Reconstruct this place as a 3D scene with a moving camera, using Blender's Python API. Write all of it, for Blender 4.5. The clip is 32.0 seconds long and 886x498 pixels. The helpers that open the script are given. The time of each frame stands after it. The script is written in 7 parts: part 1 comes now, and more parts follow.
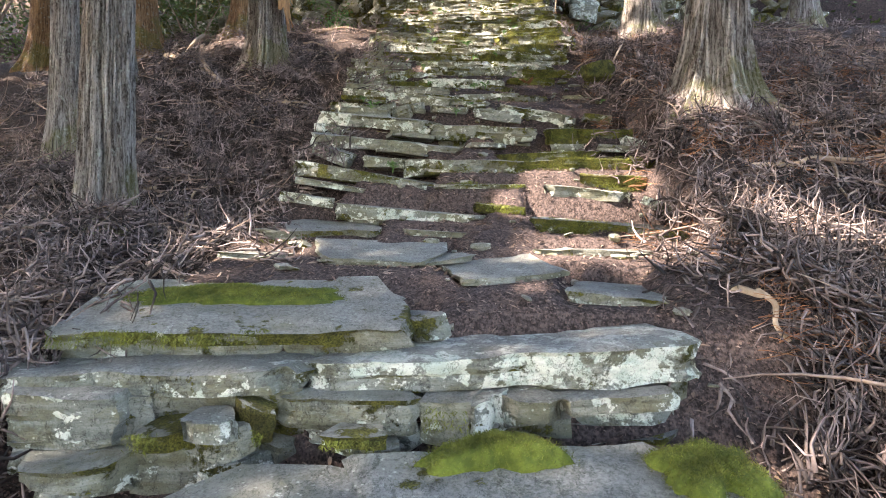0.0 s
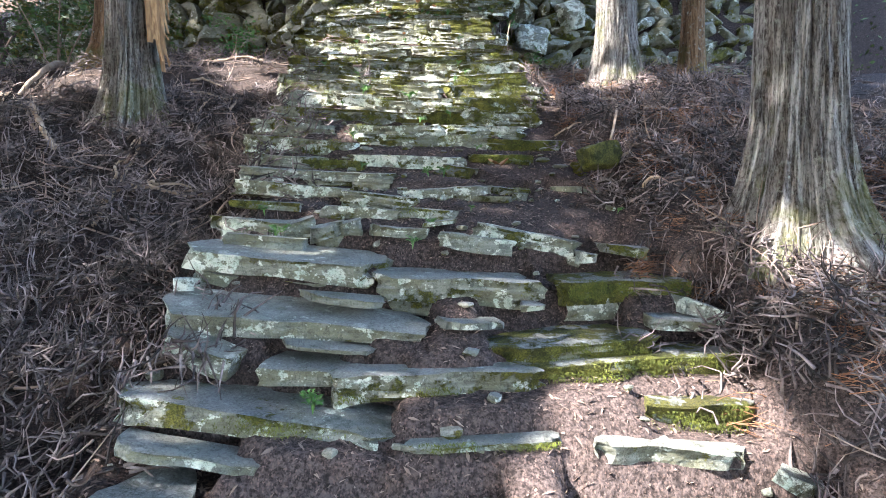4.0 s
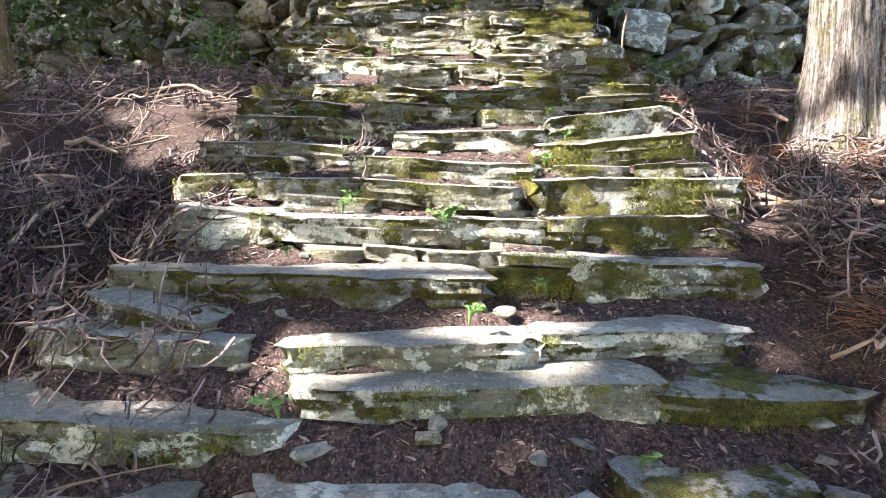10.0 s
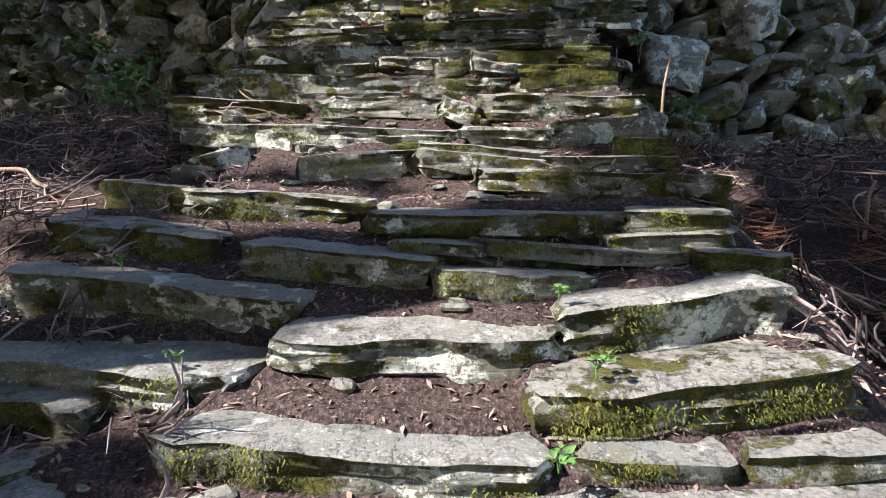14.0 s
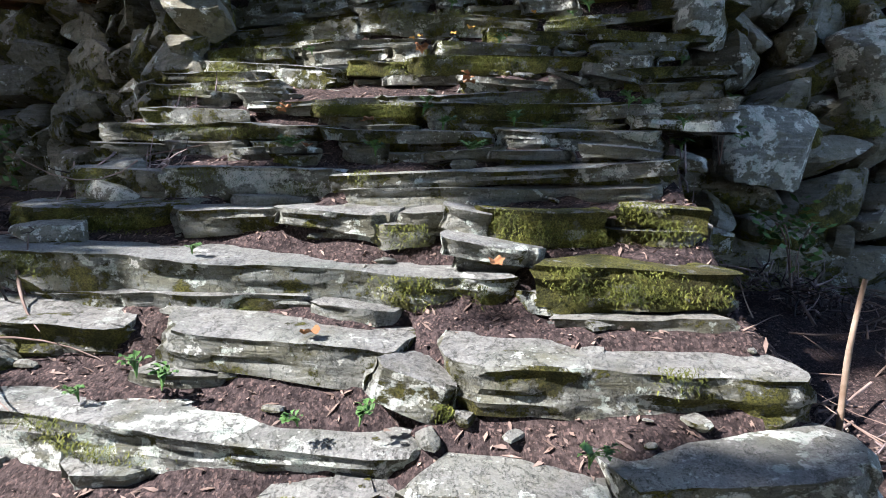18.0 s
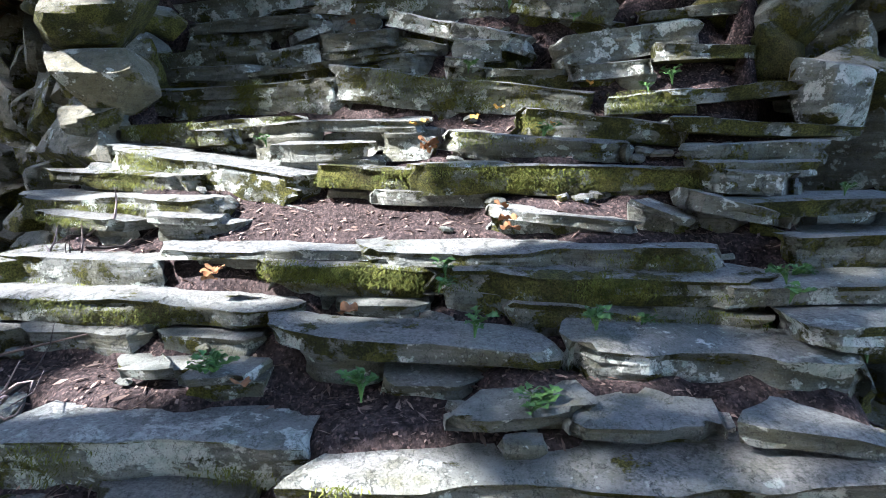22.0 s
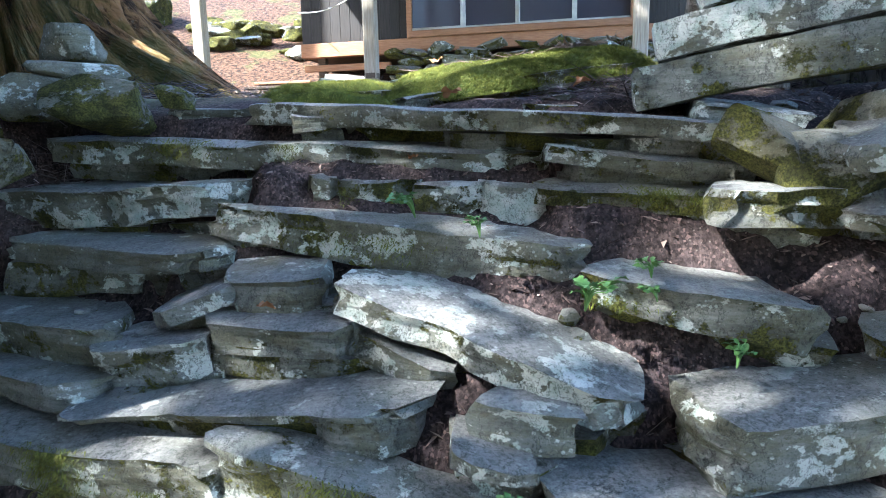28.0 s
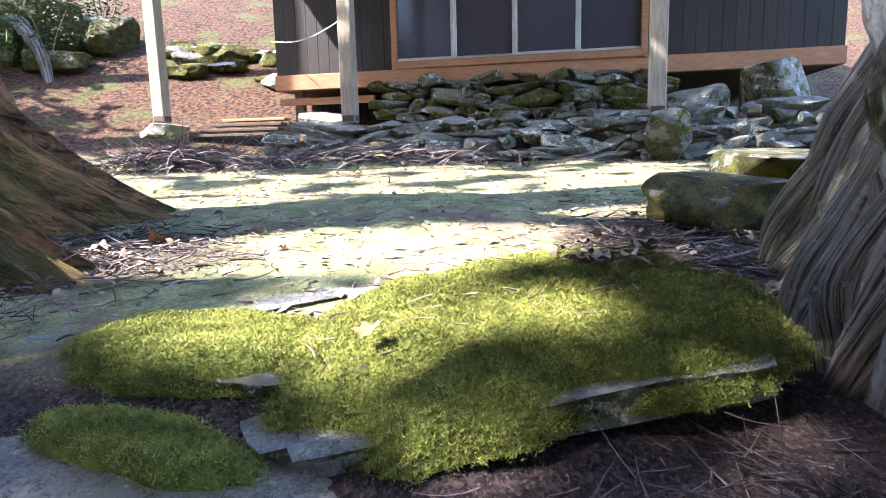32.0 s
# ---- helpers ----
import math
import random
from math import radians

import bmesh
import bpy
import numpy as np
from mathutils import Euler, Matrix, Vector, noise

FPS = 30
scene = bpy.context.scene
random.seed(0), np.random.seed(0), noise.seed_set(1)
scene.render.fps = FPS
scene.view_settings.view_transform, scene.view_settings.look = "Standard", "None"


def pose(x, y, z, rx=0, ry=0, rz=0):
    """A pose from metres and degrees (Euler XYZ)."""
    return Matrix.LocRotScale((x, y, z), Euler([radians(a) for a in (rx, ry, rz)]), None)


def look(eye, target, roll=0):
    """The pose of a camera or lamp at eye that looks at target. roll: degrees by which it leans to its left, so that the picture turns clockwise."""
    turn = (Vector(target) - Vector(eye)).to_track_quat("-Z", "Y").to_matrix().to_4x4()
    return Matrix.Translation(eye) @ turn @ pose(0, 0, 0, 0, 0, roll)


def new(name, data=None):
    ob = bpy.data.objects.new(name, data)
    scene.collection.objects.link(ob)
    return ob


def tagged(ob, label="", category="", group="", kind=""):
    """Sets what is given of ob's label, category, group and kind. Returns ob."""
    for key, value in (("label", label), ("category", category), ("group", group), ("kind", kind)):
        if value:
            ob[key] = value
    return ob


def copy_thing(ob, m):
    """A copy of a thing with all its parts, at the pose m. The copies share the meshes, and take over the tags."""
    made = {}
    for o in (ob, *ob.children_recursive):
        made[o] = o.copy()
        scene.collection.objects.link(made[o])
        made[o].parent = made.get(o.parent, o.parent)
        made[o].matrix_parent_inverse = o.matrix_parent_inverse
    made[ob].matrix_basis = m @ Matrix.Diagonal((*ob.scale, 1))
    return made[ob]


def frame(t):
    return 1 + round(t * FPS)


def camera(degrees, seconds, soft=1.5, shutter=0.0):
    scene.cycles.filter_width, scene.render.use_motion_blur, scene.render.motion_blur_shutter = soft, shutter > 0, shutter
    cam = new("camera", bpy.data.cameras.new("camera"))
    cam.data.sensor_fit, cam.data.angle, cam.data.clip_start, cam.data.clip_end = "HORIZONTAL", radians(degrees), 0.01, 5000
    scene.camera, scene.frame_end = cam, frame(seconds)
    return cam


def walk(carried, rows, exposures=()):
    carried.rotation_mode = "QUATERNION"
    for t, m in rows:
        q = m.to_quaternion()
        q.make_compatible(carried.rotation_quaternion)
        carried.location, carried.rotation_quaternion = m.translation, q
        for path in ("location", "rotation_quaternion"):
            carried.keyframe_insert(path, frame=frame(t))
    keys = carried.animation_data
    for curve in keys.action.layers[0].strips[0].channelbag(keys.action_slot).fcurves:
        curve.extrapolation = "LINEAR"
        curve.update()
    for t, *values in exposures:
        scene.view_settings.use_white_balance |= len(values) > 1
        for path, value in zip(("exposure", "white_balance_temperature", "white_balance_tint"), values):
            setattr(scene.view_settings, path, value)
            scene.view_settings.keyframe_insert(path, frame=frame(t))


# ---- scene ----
cam = camera(72.2, 32.0, 1.0)
METRES, EYE, TILT, LEAN, TURN = 12.5, 1.6, -1.5, -0.6, 0.0
ROWS = [
    (0.0, 0.0, 0.0, 0.0, 0.0, 0.0, -0.0),
    (0.5, -0.006, 0.0162, 0.0095, -0.03, 0.04, 0.02),
    (1.0, -0.0128, 0.0351, 0.0181, -0.03, 0.06, 0.05),
    (1.5, -0.0162, 0.0524, 0.0323, -0.05, 0.11, 0.08),
    (2.0, -0.0175, 0.0681, 0.0432, -0.1, 0.45, 0.19),
    (2.5, -0.0223, 0.0804, 0.0457, -0.2, 0.95, 0.13),
    (3.0, -0.0279, 0.0896, 0.0549, -0.5, 0.83, 0.19),
    (3.5, -0.0204, 0.1016, 0.0592, -4.73, 0.51, 0.62),
    (4.0, -0.0095, 0.1215, 0.0714, -7.39, 0.2, 0.87),
    (4.5, -0.0065, 0.1373, 0.0771, -7.61, -0.74, 0.87),
    (6.5, 0.013, 0.2148, 0.1087, -3.03, -1.38, 0.64),
    (7.0, 0.0121, 0.2355, 0.1174, -2.59, -1.52, 0.67),
    (7.5, 0.012, 0.263, 0.1278, -2.68, -1.72, 0.73),
    (8.0, 0.0068, 0.2821, 0.1378, -2.41, -1.71, 0.65),
    (8.5, 0.0056, 0.2977, 0.1469, -2.2, -1.64, 0.67),
    (9.0, 0.0099, 0.3112, 0.1549, -2.28, -1.69, 0.78),
    (9.5, 0.0109, 0.3232, 0.1598, -2.27, -1.92, 0.78),
    (10.0, 0.0124, 0.3344, 0.1663, -2.26, -2.23, 0.74),
    (10.5, 0.0191, 0.3512, 0.1745, -2.32, -2.49, 0.83),
    (11.0, 0.0209, 0.3626, 0.1819, -2.44, -2.56, 0.78),
    (11.5, 0.0194, 0.371, 0.1926, -2.42, -2.61, 0.83),
    (12.0, 0.0226, 0.3791, 0.1952, -2.41, -2.53, 0.82),
    (12.5, 0.0291, 0.3932, 0.2002, -2.47, -2.5, 0.87),
    (13.0, 0.031, 0.4106, 0.2036, -2.54, -2.53, 0.8),
    (13.5, 0.0299, 0.425, 0.2177, -2.5, -2.61, 0.87),
    (14.0, 0.0323, 0.4392, 0.2213, -2.47, -2.69, 0.91),
    (14.5, 0.0344, 0.4549, 0.2343, -2.6, -2.74, 1.01),
    (16.5, 0.0425, 0.5189, 0.2701, -2.62, -3.47, 1.1),
    (17.0, 0.0425, 0.5375, 0.2822, -2.68, -4.06, 1.12),
    (17.5, 0.0466, 0.5494, 0.2907, -2.44, -5.07, 1.15),
    (18.0, 0.051, 0.5604, 0.2968, -2.26, -5.76, 1.17),
    (18.5, 0.0455, 0.5726, 0.2984, -1.72, -6.87, 1.09),
    (19.0, 0.041, 0.5842, 0.3117, -1.32, -7.7, 1.23),
    (19.5, 0.0379, 0.5958, 0.3154, -1.32, -7.54, 1.25),
    (20.0, 0.0396, 0.6087, 0.3231, -1.46, -7.57, 1.29),
    (20.5, 0.0381, 0.6189, 0.3294, -1.56, -7.7, 1.27),
    (21.0, 0.0383, 0.6217, 0.3379, -1.9, -7.66, 1.41),
    (21.5, 0.0424, 0.6287, 0.3389, -2.97, -7.79, 1.47),
    (22.0, 0.0473, 0.6392, 0.3432, -3.56, -7.82, 1.49),
    (22.5, 0.0448, 0.6479, 0.3446, -3.51, -7.7, 1.43),
    (23.0, 0.0401, 0.6591, 0.3569, -3.42, -7.64, 1.54),
    (23.5, 0.0417, 0.6667, 0.3593, -3.37, -7.61, 1.55),
    (24.0, 0.0447, 0.6734, 0.3653, -3.33, -7.68, 1.67),
    (24.5, 0.0444, 0.682, 0.3663, -3.36, -7.9, 1.57),
    (25.0, 0.0437, 0.693, 0.3794, -3.26, -8.21, 1.69),
    (25.5, 0.0467, 0.7016, 0.3849, -3.2, -8.36, 1.7),
    (26.0, 0.0495, 0.712, 0.3932, -3.21, -7.86, 1.8),
    (26.5, 0.0469, 0.7214, 0.4013, -3.28, -7.71, 1.84),
    (28.5, 0.0602, 0.7533, 0.417, -3.16, -7.8, 1.94),
    (29.0, 0.0638, 0.7602, 0.4243, -3.1, -7.45, 1.98),
    (29.5, 0.0681, 0.7756, 0.4283, -3.09, -7.34, 2.09),
    (30.0, 0.0707, 0.79, 0.4358, -3.21, -7.36, 2.08),
    (30.5, 0.0698, 0.8041, 0.4487, -3.27, -7.46, 2.14),
    (31.0, 0.0707, 0.8114, 0.4525, -3.33, -7.48, 2.14),
    (31.5, 0.0743, 0.8197, 0.4562, -3.46, -7.47, 2.21),
    (32.0, 0.07, 0.8316, 0.459, -3.56, -7.46, 2.14),
]
walk(cam, [(t, pose(0, 0, EYE, TILT, LEAN, TURN) @ pose(METRES * x, METRES * y, METRES * z, 90 + pitch, roll, yaw)) for t, x, y, z, yaw, pitch, roll in ROWS], [(0, 3.6, 7300, 14), (2, 3.6, 6700, 12), (4, 3.75, 6100, 8), (8, 4.25, 6600, 14), (10, 3.65, 6700, 15), (11, 3.25, 6500, 16), (13, 2.4, 6300, 17), (14.2, 2.35, 6200, 16), (17, 2.45, 5950, 14), (19, 2.28, 5650, 14), (21, 3.12, 5500, 11), (22, 3.1, 5550, 12), (23, 2.87, 5650, 14), (24.2, 2.37, 5800, 15), (25.1, 2.4, 5650, 13), (26, 3.05, 5450, 8), (27, 3.6, 5480, 7), (28.6, 4.08, 5600, 8), (30, 4.1, 5950, 12), (31, 3.82, 5950, 14), (32, 3.43, 5950, 18)])

# ---- world, sun, exposure ----
SUN = Vector((-0.70, -0.20, 0.78)).normalized()
world = bpy.data.worlds.new("world")
scene.world = world
world.use_nodes = True
sky = world.node_tree.nodes.new("ShaderNodeTexSky")
sky.sky_type = "NISHITA"
sky.sun_disc = False
sky.sun_elevation = math.asin(SUN.z)
sky.sun_rotation = math.atan2(SUN.x, SUN.y)
world.node_tree.links.new(sky.outputs[0], world.node_tree.nodes["Background"].inputs[0])
world.node_tree.nodes["Background"].inputs[1].default_value = 0.15
sun = new("sun", bpy.data.lights.new("sun", "SUN"))
sun.data.energy, sun.data.angle, sun.data.color = 3.8, radians(0.53), (1.0, 0.93, 0.82)
sun.matrix_world = look(SUN * 40, (0, 0, 0))


# ---- noise and mesh helpers ----
def vn(p, s=0):
    """Value noise of points (n, 3), 0 to 1."""
    p = np.asarray(p, float)
    i = np.floor(p).astype(np.int64)
    f = p - i
    u = f * f * (3 - 2 * f)
    total = np.zeros(len(p))
    for a in (0, 1):
        for b in (0, 1):
            for c in (0, 1):
                h = ((i[:, 0] + a) * 374761393 + (i[:, 1] + b) * 668265263 + (i[:, 2] + c) * 1440662683 + s * 1274126177) & 0xFFFFFFFF
                h = ((h ^ (h >> 13)) * 1274126177) & 0xFFFFFFFF
                h = (h ^ (h >> 16)) & 0xFFFF
                w = (u[:, 0] if a else 1 - u[:, 0]) * (u[:, 1] if b else 1 - u[:, 1]) * (u[:, 2] if c else 1 - u[:, 2])
                total += w * h / 65535
    return total


def fbm(p, s=0, octaves=3):
    p = np.asarray(p, float)
    return sum(vn(p * 2 ** k, s + k) * 0.5 ** (k + 1) for k in range(octaves)) / (1 - 0.5 ** octaves)


def make_mesh(name, verts, faces, material, sharp=40, flow=None):
    me = bpy.data.meshes.new(name)
    me.from_pydata([tuple(v) for v in verts], [], faces)
    me.materials.append(material)
    if flow is not None:
        me.attributes.new("bark", "FLOAT_VECTOR", "POINT").data.foreach_set("vector", np.asarray(flow, np.float32).ravel())
    me.polygons.foreach_set("use_smooth", [True] * len(me.polygons))
    if sharp:
        me.set_sharp_from_angle(angle=radians(sharp))
    return me


def part(name, me, parent, label="", m=None):
    """One mesh as a part under a thing."""
    ob = new(name, me)
    ob.parent = parent
    if m is not None:
        ob.matrix_basis = m
    if label:
        ob["label"] = label
    return ob


def quads(nu, nv, wrap=False):
    out = []
    for j in range(nv - 1):
        for i in range(nu if wrap else nu - 1):
            k = (i + 1) % nu
            out.append((j * nu + i, j * nu + k, (j + 1) * nu + k, (j + 1) * nu + i))
    return out


GRIDS = {}


def box_grid(nx, ny, nz):
    """Unit box cut into cells: points in 0..1 and faces."""
    if (nx, ny, nz) not in GRIDS:
        index, pts, faces = {}, [], []

        def at(i, j, k):
            if (i, j, k) not in index:
                index[i, j, k] = len(pts)
                pts.append((i / nx, j / ny, k / nz))
            return index[i, j, k]
        for i in range(nx):
            for j in range(ny):
                faces.append((at(i, j, nz), at(i + 1, j, nz), at(i + 1, j + 1, nz), at(i, j + 1, nz)))
                faces.append((at(i, j, 0), at(i, j + 1, 0), at(i + 1, j + 1, 0), at(i + 1, j, 0)))
        for i in range(nx):
            for k in range(nz):
                faces.append((at(i, 0, k), at(i + 1, 0, k), at(i + 1, 0, k + 1), at(i, 0, k + 1)))
                faces.append((at(i, ny, k), at(i, ny, k + 1), at(i + 1, ny, k + 1), at(i + 1, ny, k)))
        for j in range(ny):
            for k in range(nz):
                faces.append((at(0, j, k), at(0, j, k + 1), at(0, j + 1, k + 1), at(0, j + 1, k)))
                faces.append((at(nx, j, k), at(nx, j + 1, k), at(nx, j + 1, k + 1), at(nx, j, k + 1)))
        GRIDS[nx, ny, nz] = np.array(pts), faces
    return GRIDS[nx, ny, nz]


def box(sx, sy, sz, x=0.0, y=0.0, z=0.0, chamfer=0.006):
    """A chamfered box, its middle at x, y, z: points and faces."""
    bm = bmesh.new()
    bmesh.ops.create_cube(bm, size=1)
    for v in bm.verts:
        v.co = (v.co.x * sx + x, v.co.y * sy + y, v.co.z * sz + z)
    if chamfer:
        bmesh.ops.bevel(bm, geom=bm.edges[:], offset=chamfer, segments=1, affect="EDGES")
    bm.verts.index_update()
    vs, fs = [tuple(v.co) for v in bm.verts], [[v.index for v in f.verts] for f in bm.faces]
    bm.free()
    return vs, fs


def joined(pieces):
    vs, fs = [], []
    for v, f in pieces:
        n = len(vs)
        vs += [tuple(p) for p in v]
        fs += [[i + n for i in g] for g in f]
    return vs, fs


# ---- materials ----
class Nodes:
    """Short hand for a node tree."""

    def __init__(self, name):
        self.mat = bpy.data.materials.new(name)
        self.mat.use_nodes = True
        self.tree = self.mat.node_tree
        self.bsdf = self.tree.nodes["Principled BSDF"]

    def add(self, kind, **inputs):
        n = self.tree.nodes.new(kind)
        for k, v in inputs.items():
            self.put(n.inputs[k.replace("_", " ")], v)
        return n

    def put(self, socket, v):
        if isinstance(v, bpy.types.NodeSocket):
            self.tree.links.new(v, socket)
        elif isinstance(v, (tuple, list)) and len(v) == 3 and len(socket.default_value) == 4:
            socket.default_value = (*v, 1)
        else:
            socket.default_value = v

    def math(self, op, a, b=0.0, clamp=False):
        n = self.tree.nodes.new("ShaderNodeMath")
        n.operation, n.use_clamp = op, clamp
        self.put(n.inputs[0], a)
        self.put(n.inputs[1], b)
        return n.outputs[0]

    def mix(self, fac, a, b):
        n = self.tree.nodes.new("ShaderNodeMix")
        n.data_type = "RGBA"
        self.put(n.inputs[0], fac)
        self.put(n.inputs[6], a)
        self.put(n.inputs[7], b)
        return n.outputs[2]

    def step(self, v, low, high):
        n = self.tree.nodes.new("ShaderNodeMapRange")
        n.interpolation_type = "SMOOTHSTEP"
        self.put(n.inputs[0], v)
        self.put(n.inputs[1], low)
        self.put(n.inputs[2], high)
        return n.outputs[0]

    def place(self, scale=(1, 1, 1), shift=(0, 0, 0), kind="world"):
        if kind == "bark":
            at = self.tree.nodes.new("ShaderNodeAttribute")
            at.attribute_name = "bark"
            src = at.outputs["Vector"]
        elif kind == "world":
            src = self.tree.nodes.new("ShaderNodeNewGeometry").outputs["Position"]
        else:
            src = self.tree.nodes.new("ShaderNodeTexCoord").outputs["Object"]
        m = self.tree.nodes.new("ShaderNodeMapping")
        self.put(m.inputs["Vector"], src)
        m.inputs["Scale"].default_value, m.inputs["Location"].default_value = scale, shift
        return m.outputs[0]

    def noise(self, scale, detail=5.0, where=None, rough=0.55):
        n = self.tree.nodes.new("ShaderNodeTexNoise")
        n.inputs["Scale"].default_value, n.inputs["Detail"].default_value, n.inputs["Roughness"].default_value = scale, detail, rough
        if where is None:
            where = self.place()
        self.put(n.inputs["Vector"], where)
        return n.outputs[0]

    def done(self, colour, rough=0.85, height=None, depth=0.02, spec=0.3, metal=0.0):
        self.put(self.bsdf.inputs["Base Color"], colour)
        self.put(self.bsdf.inputs["Roughness"], rough)
        self.put(self.bsdf.inputs["Specular IOR Level"], spec)
        self.put(self.bsdf.inputs["Metallic"], metal)
        if height is not None:
            b = self.tree.nodes.new("ShaderNodeBump")
            b.inputs["Strength"].default_value, b.inputs["Distance"].default_value = 1.0, depth
            self.put(b.inputs["Height"], height)
            self.put(self.bsdf.inputs["Normal"], b.outputs[0])
        return self.mat


def stone_material():
    """Grey-green schist; the object's colour holds how much moss (red), lichen (green) and warmth (blue) a stone has."""
    n = Nodes("schist")
    info = n.add("ShaderNodeObjectInfo")
    sep = n.tree.nodes.new("ShaderNodeSeparateColor")
    n.put(sep.inputs[0], info.outputs["Color"])
    moss, lich, warm = sep.outputs
    up = n.tree.nodes.new("ShaderNodeSeparateXYZ")
    n.put(up.inputs[0], n.tree.nodes.new("ShaderNodeNewGeometry").outputs["Normal"])
    strata = n.noise(1.0, 7, n.place((6, 6, 55)), 0.65)
    blot = n.noise(5.0, 8, n.place(shift=(3, 1, 7)), 0.65)
    grain = n.noise(95.0, 5, None, 0.7)
    mottle = n.noise(30.0, 8, n.place(shift=(2, 3, 8)), 0.78)
    base = n.mix(n.step(strata, 0.34, 0.66), (0.098, 0.102, 0.092), (0.235, 0.24, 0.22))
    base = n.mix(n.math("MULTIPLY", n.step(blot, 0.48, 0.62), 0.4), base, (0.29, 0.298, 0.265))
    base = n.mix(n.math("MULTIPLY", warm, 0.8), base, n.mix(blot, (0.07, 0.058, 0.03), (0.27, 0.235, 0.15)))
    base = n.mix(n.math("MULTIPLY", n.step(info.outputs["Random"], 0.5, 1.0), 0.35), base, (0.125, 0.15, 0.145))
    base = n.mix(n.math("MULTIPLY", n.step(mottle, 0.53, 0.68), 0.35), base, (0.33, 0.345, 0.31))
    base = n.mix(n.math("MULTIPLY", n.step(mottle, 0.47, 0.34), 0.5), base, (0.045, 0.048, 0.042))
    # olive and brown stain, strongest on the riser faces
    stain = n.step(n.math("ADD", n.noise(7.0, 8, n.place((1, 1, 2.2), (9, 4, 2)), 0.72), n.math("MULTIPLY", up.outputs[2], -0.08)), 0.44, 0.58)
    base = n.mix(n.math("MULTIPLY", stain, 0.6), base, n.mix(mottle, (0.035, 0.032, 0.014), (0.17, 0.155, 0.075)))
    # white and pale green lichen in small sharp-edged patches
    lfield = n.math("ADD", n.noise(10.0, 9, n.place((1, 1, 1.3), (2, 8, 5)), 0.66), n.math("MULTIPLY", lich, 0.19))
    lfield = n.math("ADD", lfield, n.math("MULTIPLY", n.noise(2.2, 3, n.place(shift=(7, 7, 1))), 0.22))
    lfield = n.math("ADD", lfield, n.math("MULTIPLY", n.step(up.outputs[2], 0.6, 0.95), -0.05))
    lmask = n.math("MULTIPLY", n.step(lfield, 0.735, 0.765), n.step(mottle, 0.34, 0.46))
    spots = n.add("ShaderNodeTexVoronoi", Scale=55.0, Vector=n.place(shift=(1, 1, 1)))
    speck = n.math("MULTIPLY", n.math("SUBTRACT", 1.0, n.step(spots.outputs["Distance"], 0.14, 0.24)), n.step(n.math("ADD", blot, n.math("MULTIPLY", lich, 0.2)), 0.55, 0.66))
    lcol = n.mix(n.step(n.noise(18.0, 6, None, 0.7), 0.42, 0.6), (0.63, 0.63, 0.57), (0.42, 0.47, 0.41))
    base = n.mix(n.math("MULTIPLY", n.math("MAXIMUM", lmask, n.math("MULTIPLY", speck, 0.7)), 0.85), base, lcol)
    # moss cushions with ragged edges
    mfield = n.math("ADD", n.noise(6.5, 9, n.place((1, 1, 1.2), (6, 2, 1)), 0.74), n.math("MULTIPLY", moss, 0.29))
    mfield = n.math("ADD", mfield, n.math("MULTIPLY", up.outputs[2], n.math("SUBTRACT", n.math("MULTIPLY", n.step(moss, 0.6, 0.9), 0.025), 0.085)))
    mmask = n.step(mfield, 0.625, 0.67)
    tuft = n.noise(190.0, 4, None, 0.75)
    mcol = n.mix(n.step(n.noise(12.0, 7, n.place(shift=(4, 4, 4)), 0.7), 0.38, 0.62), (0.06, 0.06, 0.012), (0.20, 0.19, 0.035))
    mcol = n.mix(n.math("MULTIPLY", n.step(n.noise(4.0, 6, n.place(shift=(8, 1, 4)), 0.7), 0.5, 0.66), 0.6), mcol, (0.12, 0.095, 0.03))
    mcol = n.mix(n.step(tuft, 0.36, 0.64), n.mix(0.75, mcol, (0.008, 0.011, 0.002)), mcol)
    # trodden, dusty upper faces are paler and plainer
    tread = n.math("MULTIPLY", n.step(up.outputs[2], 0.72, 0.95), n.step(n.noise(3.0, 6, n.place(shift=(5, 9, 2)), 0.6), 0.36, 0.52))
    base = n.mix(n.math("MULTIPLY", tread, 0.55), base, n.mix(n.step(grain, 0.36, 0.62), (0.105, 0.10, 0.10), (0.285, 0.272, 0.262)))
    crack = n.step(n.math("ABSOLUTE", n.math("SUBTRACT", n.noise(9.0, 6, n.place((1.6, 1, 1), (1, 5, 3)), 0.7), 0.5)), 0.012, 0.0)
    base = n.mix(n.math("MULTIPLY", crack, 0.7), base, (0.025, 0.026, 0.022))
    pit = n.noise(240.0, 3, n.place(shift=(3, 3, 3)), 0.7)
    base = n.mix(n.math("MULTIPLY", n.step(pit, 0.45, 0.34), 0.5), base, (0.03, 0.031, 0.026))
    base = n.mix(n.math("MULTIPLY", n.step(pit, 0.6, 0.72), 0.35), base, (0.46, 0.46, 0.41))
    col = n.mix(mmask, base, mcol)
    h = n.math("ADD", n.math("MULTIPLY", strata, 0.6), n.math("MULTIPLY", grain, 0.3))
    h = n.math("ADD", h, n.math("MULTIPLY", mottle, 0.35))
    h = n.math("SUBTRACT", h, n.math("MULTIPLY", crack, 0.25))
    h = n.math("ADD", h, n.math("MULTIPLY", mmask, n.math("ADD", 0.3, n.math("MULTIPLY", tuft, 0.9))))
    return n.done(col, n.math("ADD", 0.64, n.math("MULTIPLY", mmask, 0.33)), h, 0.022, 0.3)


